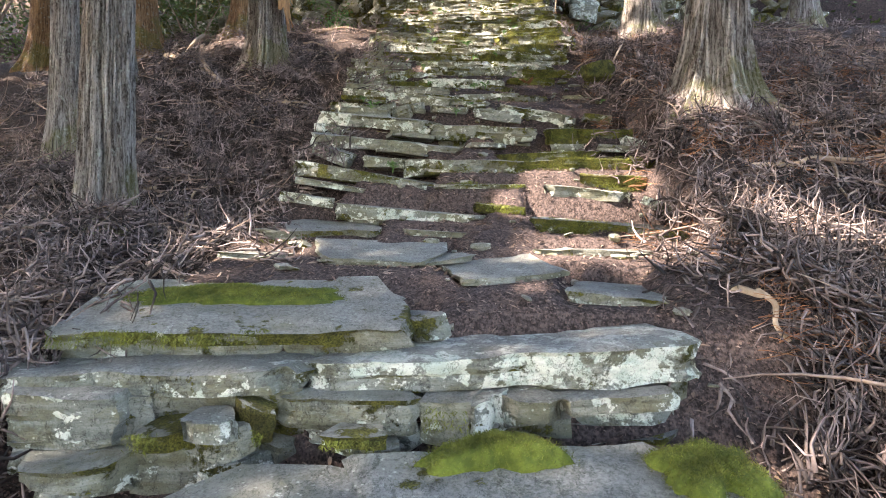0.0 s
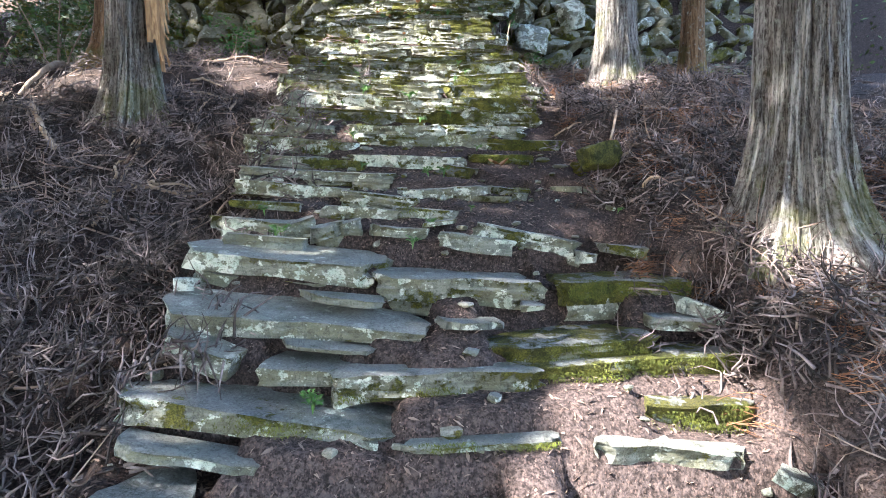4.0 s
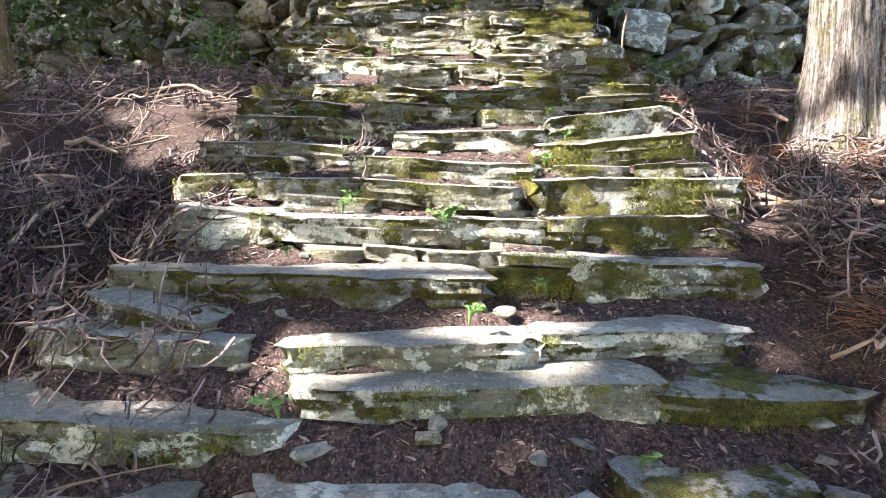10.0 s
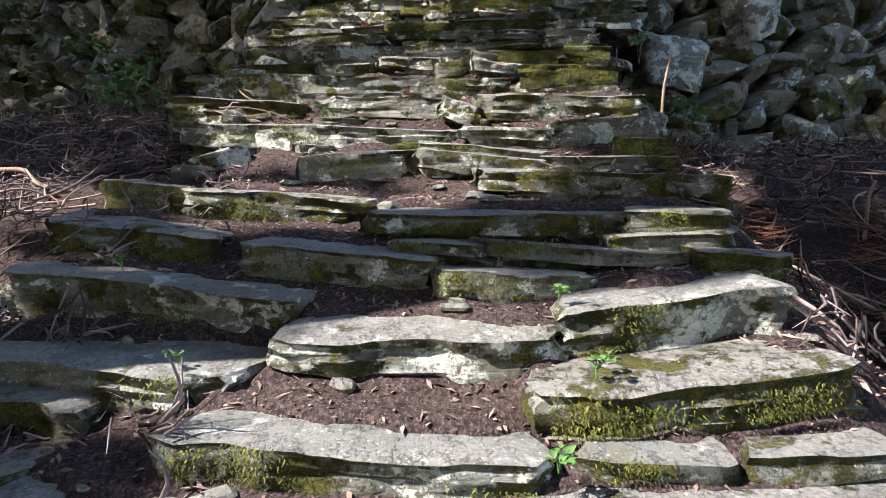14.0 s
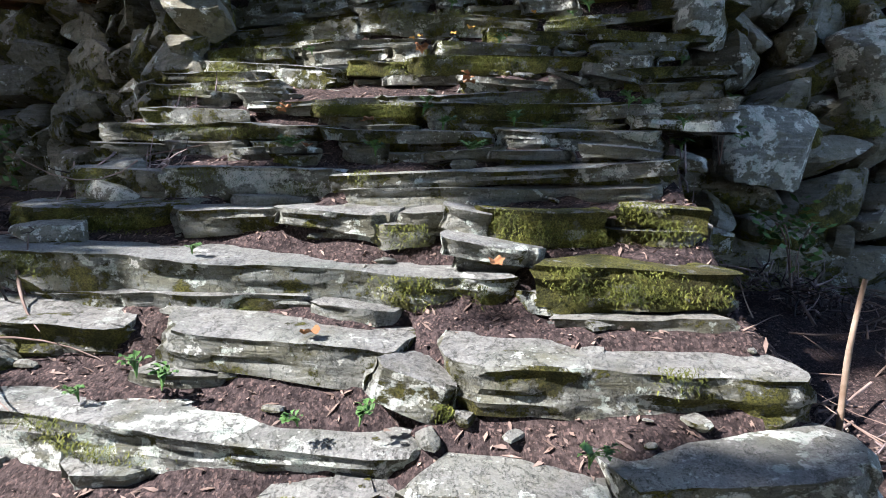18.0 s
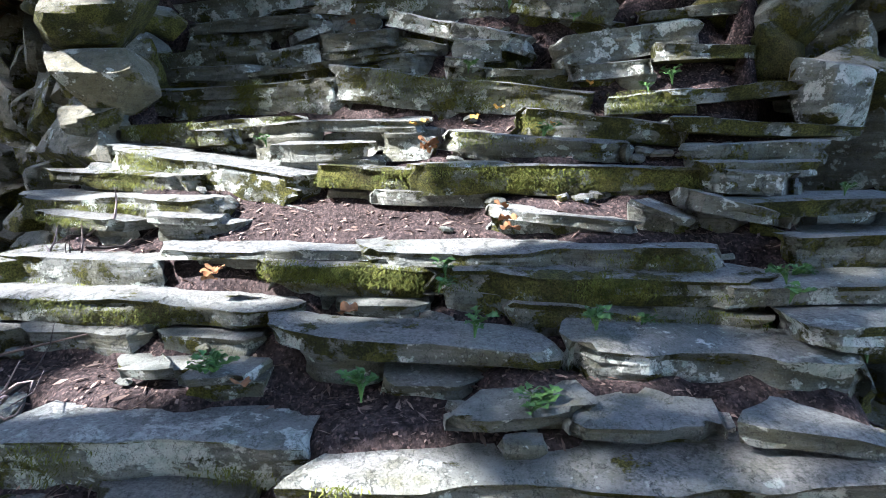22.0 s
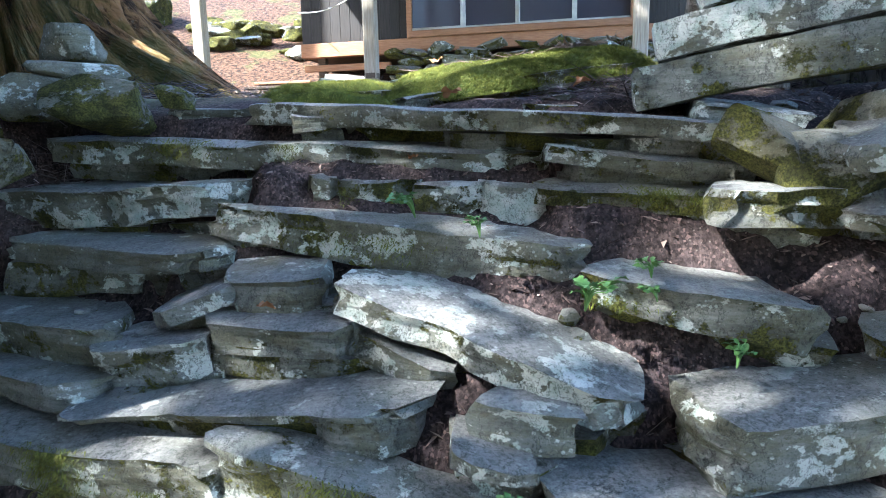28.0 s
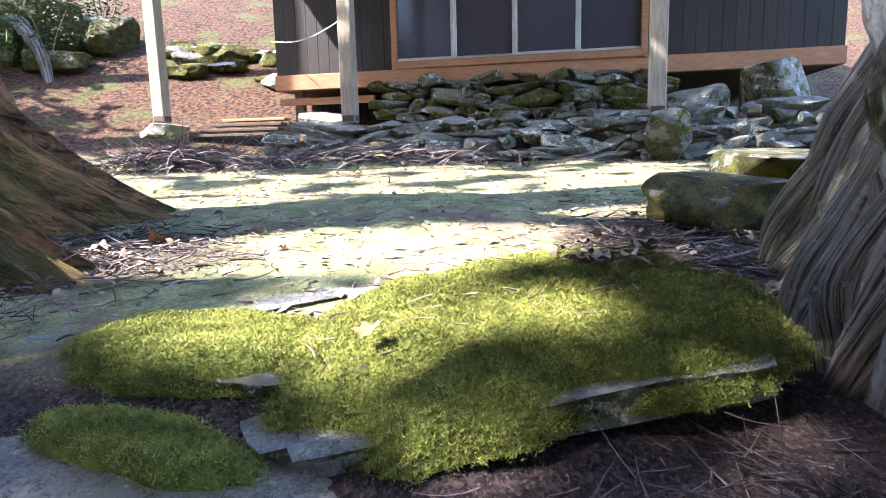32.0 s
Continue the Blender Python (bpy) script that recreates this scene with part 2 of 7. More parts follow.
def litter_ground():
    """Forest floor of brown cedar litter; moss lawn and leaf-strewn slope farther up."""
    n = Nodes("forest_floor")
    xyz = n.tree.nodes.new("ShaderNodeSeparateXYZ")
    n.put(xyz.inputs[0], n.tree.nodes.new("ShaderNodeNewGeometry").outputs["Position"])
    wob = n.noise(1.3, 4)
    chips = n.noise(55.0, 4, None, 0.7)
    needles = n.noise(1.0, 5, n.place((60, 18, 30)), 0.7)
    soil = n.mix(n.step(chips, 0.34, 0.68), (0.010, 0.007, 0.008), (0.052, 0.037, 0.036))
    soil = n.mix(n.math("MULTIPLY", n.step(needles, 0.54, 0.7), 0.45), soil, (0.13, 0.09, 0.08))
    soil = n.mix(n.math("MULTIPLY", n.step(wob, 0.45, 0.65), 0.35), soil, (0.06, 0.042, 0.034))
    speck = n.add("ShaderNodeTexVoronoi", Scale=60.0, Vector=n.place())
    soil = n.mix(n.math("MULTIPLY", n.math("SUBTRACT", 1.0, n.step(speck.outputs["Distance"], 0.07, 0.16)), 0.3), soil, (0.36, 0.31, 0.27))
    # paler trodden soil near the stairs, lightened further low down to brighten its sunlit patch
    trod_pale = n.math("MULTIPLY", n.math("SUBTRACT", 1.0, n.step(n.math("ADD", n.math("ABSOLUTE", n.math("SUBTRACT", xyz.outputs[0], 0.35)), n.math("MULTIPLY", wob, 0.4)), 1.0, 1.45)), n.math("ADD", 0.25, n.math("MULTIPLY", n.step(xyz.outputs[1], 3.9, 3.4), 0.45)))
    soil = n.mix(trod_pale, soil, n.mix(n.step(chips, 0.34, 0.66), (0.026, 0.019, 0.019), (0.125, 0.092, 0.088)))
    # single flakes of bark and needle, each of its own tone
    flake = n.add("ShaderNodeTexVoronoi", Scale=1.0, Vector=n.place((210, 150, 170)))
    tone = n.tree.nodes.new("ShaderNodeSeparateColor")
    n.put(tone.inputs[0], flake.outputs["Color"])
    soil = n.mix(n.math("MULTIPLY", n.step(tone.outputs[0], 0.4, 0.05), 0.7), soil, (0.014, 0.010, 0.010))
    soil = n.mix(n.math("MULTIPLY", n.step(tone.outputs[1], 0.78, 0.98), 0.6), soil, (0.15, 0.10, 0.09))
    court = n.math("MULTIPLY", n.step(n.math("ADD", xyz.outputs[1], n.math("MULTIPLY", wob, 0.8)), 11.9, 12.4), n.step(xyz.outputs[2], 6.55, 6.65))
    court = n.math("MULTIPLY", court, n.step(xyz.outputs[0], -5.2, -4.0))
    for cx, cy, wide, deep in ((-0.35, 12.6, 0.75, 0.55), (1.85, 12.4, 0.6, 0.95)):
        dx, dy = (n.math("MULTIPLY", n.math("SUBTRACT", xyz.outputs[i], c), 1 / w) for i, c, w in ((0, cx, wide), (1, cy, deep)))
        far = n.math("ADD", n.math("ADD", n.math("MULTIPLY", dx, dx), n.math("MULTIPLY", dy, dy)), n.math("MULTIPLY", n.noise(5.0, 6, n.place(shift=(3, 3, 0)), 0.7), 1.3))
        court = n.math("MULTIPLY", court, n.math("ADD", 0.2, n.math("MULTIPLY", n.step(far, 1.1, 1.7), 0.8)))
    lawn = n.mix(n.step(n.noise(6.0, 6, None, 0.65), 0.4, 0.62), (0.20, 0.215, 0.095), (0.37, 0.375, 0.205))
    lawn = n.mix(n.step(n.noise(90.0, 3, None, 0.7), 0.4, 0.66), n.mix(0.5, lawn, (0.05, 0.05, 0.02)), lawn)
    lawn = n.mix(n.math("MULTIPLY", n.step(n.noise(2.2, 6, n.place(shift=(5, 2, 0)), 0.65), 0.5, 0.62), 0.8), lawn, (0.15, 0.11, 0.085))
    col = n.mix(court, soil, lawn)
    hill = n.step(n.math("ADD", xyz.outputs[1], n.math("MULTIPLY", wob, 1.5)), 18.9, 20.0)
    leafy = n.mix(n.step(n.noise(16.0, 7, None, 0.75), 0.4, 0.6), (0.014, 0.009, 0.006), (0.115, 0.062, 0.037))
    leafy = n.mix(n.math("MULTIPLY", n.step(n.noise(1.4, 4, n.place(shift=(1, 7, 3))), 0.54, 0.64), 0.45), leafy, n.mix(chips, (0.02, 0.035, 0.01), (0.11, 0.15, 0.04)))
    col = n.mix(hill, col, leafy)
    h = n.math("ADD", n.math("MULTIPLY", chips, 0.4), n.math("MULTIPLY", needles, 0.4))
    h = n.math("ADD", h, n.math("MULTIPLY", tone.outputs[2], 0.3))
    return n.done(col, 0.95, h, 0.02, 0.15)


def bark_material(name, dark, light, green, scale=1.0, pale=0.55, run=5.0):
    n = Nodes(name)
    strip = n.noise(1.0, 8, n.place((52 * scale, 52 * scale, run), kind="bark"), 0.7)
    fine = n.noise(1.0, 6, n.place((120 * max(scale, 0.8), 120 * max(scale, 0.8), 42 if run > 4 else 12), kind="bark"), 0.75)
    col = n.mix(n.step(strip, 0.40 if run > 2 else 0.45, 0.56), dark, light)
    rust = n.step(n.noise(1.0, 5, n.place((3.5, 3.5, 0.5), (4, 1, 2), kind="bark"), 0.65), 0.5, 0.62)
    col = n.mix(n.math("MULTIPLY", rust, 0.45), col, n.mix(n.step(strip, 0.42, 0.56), (0.05, 0.026, 0.014), (0.21, 0.125, 0.075)))
    col = n.mix(n.math("MULTIPLY", n.step(fine, 0.5, 0.36), 0.6), col, tuple(c * 0.5 for c in dark))
    col = n.mix(n.math("MULTIPLY", n.step(fine, 0.4, 0.7), 0.4), col, tuple(min(1, c * 1.5) for c in light))
    patch = n.noise(3.0, 6, n.place(kind="object"))
    xyz = n.tree.nodes.new("ShaderNodeSeparateXYZ")
    n.put(xyz.inputs[0], n.place(kind="object"))
    foot = n.math("SUBTRACT", 1.0, n.step(xyz.outputs[2], 0.1, 1.0))
    col = n.mix(n.math("MULTIPLY", n.step(n.math("ADD", patch, n.math("MULTIPLY", foot, 0.16)), 0.6, 0.7), green), col, (0.12, 0.13, 0.03))
    col = n.mix(n.math("MULTIPLY", n.step(n.noise(28.0, 6, n.place(kind="object"), 0.7), 0.56, 0.66), pale), col, (0.48, 0.5, 0.45))
    h = n.math("ADD", n.step(strip, 0.36, 0.6), n.math("MULTIPLY", fine, 0.4))
    return n.done(col, 0.9, h, 0.035 if run > 2 else 0.1, 0.2)


def plain_material(name, a, b, scale=8.0, stretch=(1, 1, 1), rough=0.8, depth=0.004, metal=0.0, vary=0.35, spec=0.3):
    n = Nodes(name)
    f = n.noise(scale, 6, n.place(stretch, kind="object"), 0.65)
    info = n.add("ShaderNodeObjectInfo")
    geo = n.tree.nodes.new("ShaderNodeNewGeometry")
    r = n.math("FRACT", n.math("ADD", info.outputs["Random"], geo.outputs["Random Per Island"]))
    col = n.mix(n.step(f, 0.32, 0.68), a, b)
    col = n.mix(n.math("MULTIPLY", r, vary), col, tuple(c * 0.35 for c in a))
    return n.done(col, rough, f, depth, spec, metal)


STONE = stone_material()
FLOOR = litter_ground()
BARK = bark_material("cedar_bark", (0.05, 0.038, 0.034), (0.345, 0.32, 0.315), 0.5)
BARK_RED = bark_material("cedar_bark_red", (0.10, 0.05, 0.025), (0.30, 0.18, 0.10), 0.5)
BARK_OLD = bark_material("old_cedar_bark", (0.014, 0.008, 0.005), (0.38, 0.20, 0.09), 0.5, 0.32, 0.12, 1.6)
BARK_ROOT = bark_material("twisted_root_bark", (0.035, 0.026, 0.02), (0.36, 0.32, 0.28), 0.4, 0.5, 0.6, 3.0)
BARK_PALE = bark_material("pale_smooth_bark", (0.15, 0.135, 0.115), (0.42, 0.41, 0.38), 0.5, 0.8, 0.9)
TWIG = plain_material("dead_cedar_twig", (0.16, 0.105, 0.085), (0.34, 0.25, 0.21), 12, vary=0.6)
FROND = plain_material("dead_cedar_frond", (0.03, 0.02, 0.021), (0.36, 0.28, 0.275), 9, vary=1.0)
TORN = plain_material("torn_bark", (0.16, 0.075, 0.03), (0.40, 0.22, 0.10), 6, (8, 8, 1), vary=0.5)
NEEDLE = plain_material("rusty_dead_needles", (0.17, 0.07, 0.035), (0.34, 0.17, 0.09), 9, vary=0.7)
STICK = plain_material("dead_branch_wood", (0.20, 0.13, 0.085), (0.40, 0.31, 0.24), 14, (1, 1, 1), vary=0.5)
DRYLEAF = plain_material("dry_leaf", (0.20, 0.085, 0.035), (0.36, 0.18, 0.08), 25, vary=0.45)
YELLOWLEAF = plain_material("yellow_leaf", (0.38, 0.20, 0.04), (0.48, 0.30, 0.07), 25, vary=0.2)
LITTERLEAF = plain_material("pale_dry_leaf", (0.20, 0.13, 0.09), (0.48, 0.38, 0.30), 20, vary=0.7)
LAWNMOSS = plain_material("bright_moss_tuft", (0.11, 0.13, 0.022), (0.32, 0.33, 0.075), 14, rough=0.95, depth=0.012, vary=0.6)
# cushion body darkened to stand for the shade between its shoots
SHADEMOSS = plain_material("shaded_moss_mat", (0.05, 0.066, 0.01), (0.11, 0.135, 0.02), 30, rough=0.95, depth=0.012, vary=0.2)
GREEN = plain_material("weed_leaf", (0.045, 0.11, 0.026), (0.12, 0.23, 0.06), 20, rough=0.6, vary=0.45)
MOSS = plain_material("moss_tuft", (0.065, 0.078, 0.014), (0.215, 0.225, 0.045), 14, rough=0.95, depth=0.012, vary=0.7)
CANOPY = plain_material("canopy_leaf", (0.03, 0.06, 0.012), (0.09, 0.14, 0.03), 4, rough=0.6, vary=0.6)
WALLBOARD = plain_material("charred_board", (0.014, 0.011, 0.010), (0.032, 0.026, 0.024), 3, (30, 30, 1), 0.6)
BEAM = plain_material("brown_beam", (0.26, 0.12, 0.06), (0.40, 0.21, 0.115), 3, (2, 2, 30), 0.7)
POSTWOOD = plain_material("weathered_post", (0.20, 0.165, 0.125), (0.36, 0.31, 0.25), 3, (24, 24, 1.2), 0.85)
ALU = plain_material("aluminium_frame", (0.42, 0.40, 0.37), (0.55, 0.53, 0.5), 5, rough=0.4, metal=0.7, vary=0.0)
DARKWOOD = plain_material("dark_timber", (0.05, 0.035, 0.025), (0.10, 0.07, 0.05), 6, (2, 2, 20))
ROOF = plain_material("dark_roof", (0.06, 0.06, 0.065), (0.10, 0.10, 0.10), 6)
WIRE = plain_material("pale_rope", (0.45, 0.43, 0.4), (0.6, 0.58, 0.55), 20, vary=0.0)
glass = Nodes("dusty_glass")
GLASS = glass.done((0.045, 0.042, 0.055), 0.15, None, spec=0.45)

# ---- ground ----
PROFILE = [(-60, -30), (-3, -1.4), (0, 0.42), (0.6, 0.75), (1.1, 1.05), (1.57, 1.345), (2.2, 1.49), (2.6, 1.575), (2.91, 1.72), (3.6, 2.13),
           (4.6, 2.65), (4.9, 2.74), (5.43, 3.0), (6.2, 3.49), (6.76, 3.82), (7.03, 4.01), (7.52, 4.25), (8.07, 4.48), (8.45, 4.73), (8.7, 4.92), (9.07, 5.15), (9.46, 5.34), (9.95, 5.64),
           (10.3, 5.86), (10.5, 6.06), (10.8, 6.34), (11.0, 6.49), (11.2, 6.61), (11.45, 6.665), (11.85, 6.70), (13, 6.80), (20, 7.1)]
SKEW = [(6.3, 0), (7, 0.18), (8.5, 0.25), (10, 0.22), (10.5, 0.35), (11, 0.45)]
LEFT = [(-60, -30), (-3, -1.4), (0, 0.3), (1.5, 1.1), (3.2, 1.55), (4.5, 2.15), (6.5, 3.25), (8.2, 4.2), (9.3, 4.5), (10, 4.75), (12, 5.0), (40, 5.2)]
RIGHT = [(-60, -30), (-3, -1.4), (0, 0.3), (1.5, 1.15), (3.0, 1.9), (3.9, 2.42), (5, 2.9), (7, 3.8), (7.9, 4.15), (9.9, 4.55), (12, 4.6), (40, 4.8)]
MIDDLE = [(-3, 0.0), (1.5, 0.0), (3, 0.1), (6, 0.38), (8, 0.5), (10, 0.6), (11, 0.7), (20, 0.7)]
HALF = [(-3, 1.0), (1.5, 0.95), (3.3, 0.98), (6, 0.93), (7, 0.95), (8, 0.98), (10, 1.08), (11, 1.2), (20, 1.2)]


def curve_at(table, v):
    return np.interp(v, [a for a, b in table], [b for a, b in table])


def smooth(v, a, b):
    u = np.clip((v - a) / (b - a), 0, 1)
    return u * u * (3 - 2 * u)


def stair_z(x, y):
    """The slope of the step noses; the upper steps run askew, their ends at the right nearer."""
    return curve_at(PROFILE, y + curve_at(SKEW, y) * np.clip(np.asarray(x) - 0.4, -1.2, 1.3))


def wall_line(x):
    """How far up the slope the retaining walls stand."""
    left = np.where(x > -1.65, 10.25 + (x + 0.55) * -1.30, 11.68 + (x + 1.65) * -0.395)
    right = 10.0 + np.clip(2.2 - x, 0, 1) * -0.35
    return np.where(x < 0.6, left, right)


def ground_z(x, y):
    x, y = np.asarray(x, float), np.asarray(y, float)
    p3 = np.stack([x, y, 0 * x], -1).reshape(-1, 3)
    rough = ((fbm(p3 * 1.1, 5) - 0.5) * 0.26 + (fbm(p3 * 6, 9) - 0.5) * 0.06).reshape(x.shape)
    mid, half = curve_at(MIDDLE, y), curve_at(HALF, y)
    stair = stair_z(x, y) - np.interp(y, [1.5, 1.75, 2.0, 2.75, 3.2, 5.5, 6.5, 9.9, 10.3, 10.85, 11.08, 11.6], [0.3, 0.06, 0.02, 0.02, 0.06, 0.09, 0.13, 0.13, 0.2, 0.17, 0.03, 0.03]) + rough * 0.25
    off = x - mid
    side = np.where(off < 0, curve_at(LEFT, y) - np.clip(-off - 3, 0, 30) * 0.12, curve_at(RIGHT, y) + np.clip(off - 2, 0, 12) * 0.05) + rough
    bend = smooth(y, 7.5, 8.5) * smooth(-y, -9.7, -9.1) * (off > 0)
    low = stair + (side - stair) * smooth(np.abs(off), half - 0.08 - 0.1 * bend, half + 0.25 - 0.2 * bend)
    court = np.interp(y, [10, 11.6, 13, 17, 19, 300], [6.66, 6.68, 6.79, 6.99, 7.1, 7.3]) + rough * 0.25
    court = court + np.clip(y - 19.5 - 0.15 * np.clip(x, -6, 8), 0, 40) * 0.5
    line = wall_line(x)
    behind = np.clip((y - line - 0.2) / 0.4, 0, 1)
    behind = np.where(np.abs(off) < half, smooth(y, 11.3, 11.7), behind)
    return low + (court - low) * behind


# ---- stone stairway ----
FLIGHTS = [2.7, 4.6, 6.0, 7.4, 8.7, 9.9, 99]
stairs = [tagged(new("stone_stairs"), "flight of steep steps of mossy grey-green schist slabs", "stairs", kind="structure") for _ in FLIGHTS]


def flight(y):
    return stairs[[y < f for f in FLIGHTS].index(True)]



def front_line(lx, length, seed):
    """How far the front edge of a slab wanders from a straight line, along its length."""
    o = random.Random(seed).uniform(0, 90)
    zero = 0 * lx
    bow = (fbm(np.stack([lx * 2.0 + o, zero, zero], 1), 3) - 0.5) * 0.07 * min(1, length)
    nick = np.maximum(0, vn(np.stack([lx * 7 + o, zero, zero + 4], 1), 5) - 0.62) * 0.07
    return bow + nick


def slab_shape(length, depth, thick, seed, fine=1.0):
    """A split schist slab: front top edge along x at y = 0, z = 0; flat top, ledged front that draws back below, broken ends."""
    r = random.Random(seed)
    nx, ny, nz = max(4, min(40, int(length * fine / 0.034))), max(4, min(9, int(depth * fine / 0.05))), max(2, min(8, int(thick * fine / 0.016)))
    unit, faces = box_grid(nx, ny, nz)
    u, v, w = unit.T.copy()
    v = v ** 1.25
    o = r.uniform(0, 90)
    wedge, skew_l, skew_r = r.uniform(-0.25, 0.25), r.uniform(-0.45, 0.45), r.uniform(-0.45, 0.45)
    undercut = r.uniform(-0.05, 0.2)
    lx = (u - 0.5) * length
    zero = 0 * lx
    x = lx + (1 - u) * v * skew_l * min(depth, 0.35) + u * v * skew_r * min(depth, 0.35)
    cut = [r.uniform(0, 1) ** 1.5 * (0.05 if k < 2 else 0.22) * min(length, 0.8) for k in range(4)]
    near, far = np.clip(1 - v / 0.3, 0, 1), np.clip((v - 0.45) / 0.55, 0, 1)
    x = x + (1 - u) * (cut[0] * near + cut[2] * far) - u * (cut[1] * near + cut[3] * far)
    y = v * depth
    z = (w - 1) * thick * (1 + wedge * (u - 0.5) * 1.4)
    front = np.clip(1 - v * 2.2, 0, 1)
    # each parting of the rock stands out or back by its own amount
    leaf = np.floor((1 - w) * thick * 42 + vn(np.stack([lx * 2.4 + o, zero, zero], 1), 14) * 1.3)
    ledge = vn(np.stack([np.floor(lx * 3.1 + o + leaf * 0.37) * 7.3, leaf * 5.1 + o, zero], 1), 4) * 0.02
    ledge = ledge + (vn(np.stack([lx * 11 + o, zero, z * 60], 1), 5) - 0.5) * 0.012
    below = np.clip(1 - w, 0, 1)
    y = y + front * front_line(lx, length, seed) + (v == 0) * (w < 1) * (ledge + below * thick * undercut)
    ends = np.clip((np.abs(u - 0.5) - 0.3) / 0.2, 0, 1)
    jag = (fbm(np.stack([zero + o, y * 7, np.floor(z * 40) * 0.7 + u * 50], 1), 6) - 0.5)
    x = x + jag * 0.13 * ends * min(1, length * 1.5)
    top = (fbm(np.stack([lx * 2.2 + o, y * 3.5, zero], 1), 7) - 0.5) * min(0.024, thick * 0.3)
    flake = np.floor(vn(np.stack([lx * 3.3 + o, y * 6, zero], 1), 8) * 3.2) * -0.0045
    z = z + top + flake * (w > 0.5)
    under = (fbm(np.stack([lx * 2.5, y * 3, zero + o], 1), 11) - 0.5) * thick * 0.6
    z = z + under * (w == 0)
    lip = (v == 0) & (w == 1)
    wear = vn(np.stack([lx * 6 + o, zero, zero], 1), 12)
    z = z - lip * (0.002 + 0.007 * wear) * min(1, thick / 0.06)
    y = y + lip * 0.005
    y = y + ((np.abs(u - 0.5) > 0.499) & (v == 0)) * r.uniform(0.0, 0.045)
    return np.stack([x, y, z], 1), faces


COUNT = [0]
SPECS = []


def step(x, y, z, length, depth, thick, yaw, roll, moss, lichen, name="slab", parent=None, warm=None, tilt=0.0):
    """One slab of the stairway by the middle of its front top edge."""
    COUNT[0] += 1
    r = random.Random(COUNT[0] * 7 + 1)
    if parent is None:
        SPECS.append((x, y, z, length, depth, thick, yaw, max(-20, min(20, roll)), moss, tilt, COUNT[0]))
    ob = part(name, make_mesh(name, *slab_shape(length * 1.04, depth, thick * 1.05, COUNT[0]), STONE, 38), parent or flight(y), "", pose(x, y, z, tilt + r.uniform(-1, 2), -max(-20, min(20, roll)), yaw))
    ob.color = (moss, lichen, r.uniform(0.0, 0.45) if warm is None else warm, 1)
    return ob


# flight 1
step(-0.36, 1.06, 1.03, 0.52, 0.30, 0.08, -4, 1.4, 0.1, 0.3, tilt=9)
step(0.30, 1.06, 1.045, 0.72, 0.34, 0.08, 3, 2.5, 0.35, 0.2, tilt=10)
step(-0.89, 1.38, 1.22, 0.24, 0.15, 0.116, -1, -0.6, 0, 0.3)
step(-0.75, 1.45, 1.20, 0.10, 0.30, 0.104, 0, 2.1, 0.1, 0)
step(-0.66, 1.35, 1.14, 0.12, 0.30, 0.045, 3, 3.8, 0.8, 0)
step(-0.52, 1.32, 1.18, 0.12, 0.15, 0.048, 5, 4.8, 0, 0.3)
step(-0.45, 1.43, 1.18, 0.11, 0.30, 0.096, -12, -21.7, 0.7, 0.1)
step(-0.82, 1.28, 1.09, 0.18, 0.30, 0.049, 2, -0.1, 0.4, 0.1)
step(-0.73, 1.44, 1.26, 0.70, 0.28, 0.058, 1, 1.2, 0.15, 0.4)
step(-0.58, 1.58, 1.34, 0.97, 0.51, 0.051, 1, 0.9, 0.45, 0.3, tilt=12)
step(0.16, 1.51, 1.30, 0.98, 0.34, 0.103, 3, 3.5, 0.1, 0.8)
step(-0.23, 1.45, 1.20, 0.36, 0.30, 0.086, -1, -1.3, 0.2, 0.2)
step(0.01, 1.45, 1.20, 0.12, 0.30, 0.097, -0, 0.6, 0.3, 0.1)
step(0.10, 1.45, 1.20, 0.08, 0.30, 0.086, 4, 3.3, 0, 0.9)
step(0.23, 1.45, 1.20, 0.15, 0.30, 0.067, -0, -0.4, 0.1, 0.3)
step(0.45, 1.46, 1.21, 0.27, 0.30, 0.045, 4, 4.6, 0, 0.5)
step(-0.20, 1.36, 1.14, 0.15, 0.30, 0.039, -0, 0.6, 0.6, 0.1)
step(-0.03, 1.67, 1.37, 0.10, 0.32, 0.060, 12, 13.1, 0.4, 0.4)
step(0.25, 2.06, 1.46, 0.38, 0.43, 0.025, 12, 5.2, 0, 0.2, tilt=6)
step(0.55, 1.90, 1.42, 0.30, 0.43, 0.051, -5, -2.3, 0.1, 0.4, tilt=1)
# flight 2
step(-0.76, 2.36, 1.52, 0.27, 0.30, 0.025, -2, -1.7, 0, 0.2)
step(-0.26, 2.25, 1.50, 0.35, 0.43, 0.027, -2, -0.9, 0, 0.2, tilt=9)
step(0.02, 2.29, 1.51, 0.21, 0.43, 0.025, 11, 8.3, 0, 0.1, tilt=4)
step(0.61, 2.45, 1.54, 0.41, 0.26, 0.025, -1, -0.4, 0, 0.3)
step(-0.57, 2.69, 1.61, 0.55, 0.43, 0.073, 1, 1.1, 0.2, 0.2, tilt=9)
step(-0.15, 2.92, 1.72, 0.70, 0.33, 0.070, -4, -4.1, 0.2, 0.7)
step(-0.70, 3.05, 1.79, 0.29, 0.43, 0.054, -6, -6.1, 0.1, 0.7)
step(0.28, 2.95, 1.74, 0.25, 0.16, 0.040, -7, -6.9, 0.7, 0.1)
step(0.78, 2.80, 1.66, 0.71, 0.43, 0.083, -3, -3.2, 0.5, 0.2, tilt=2)
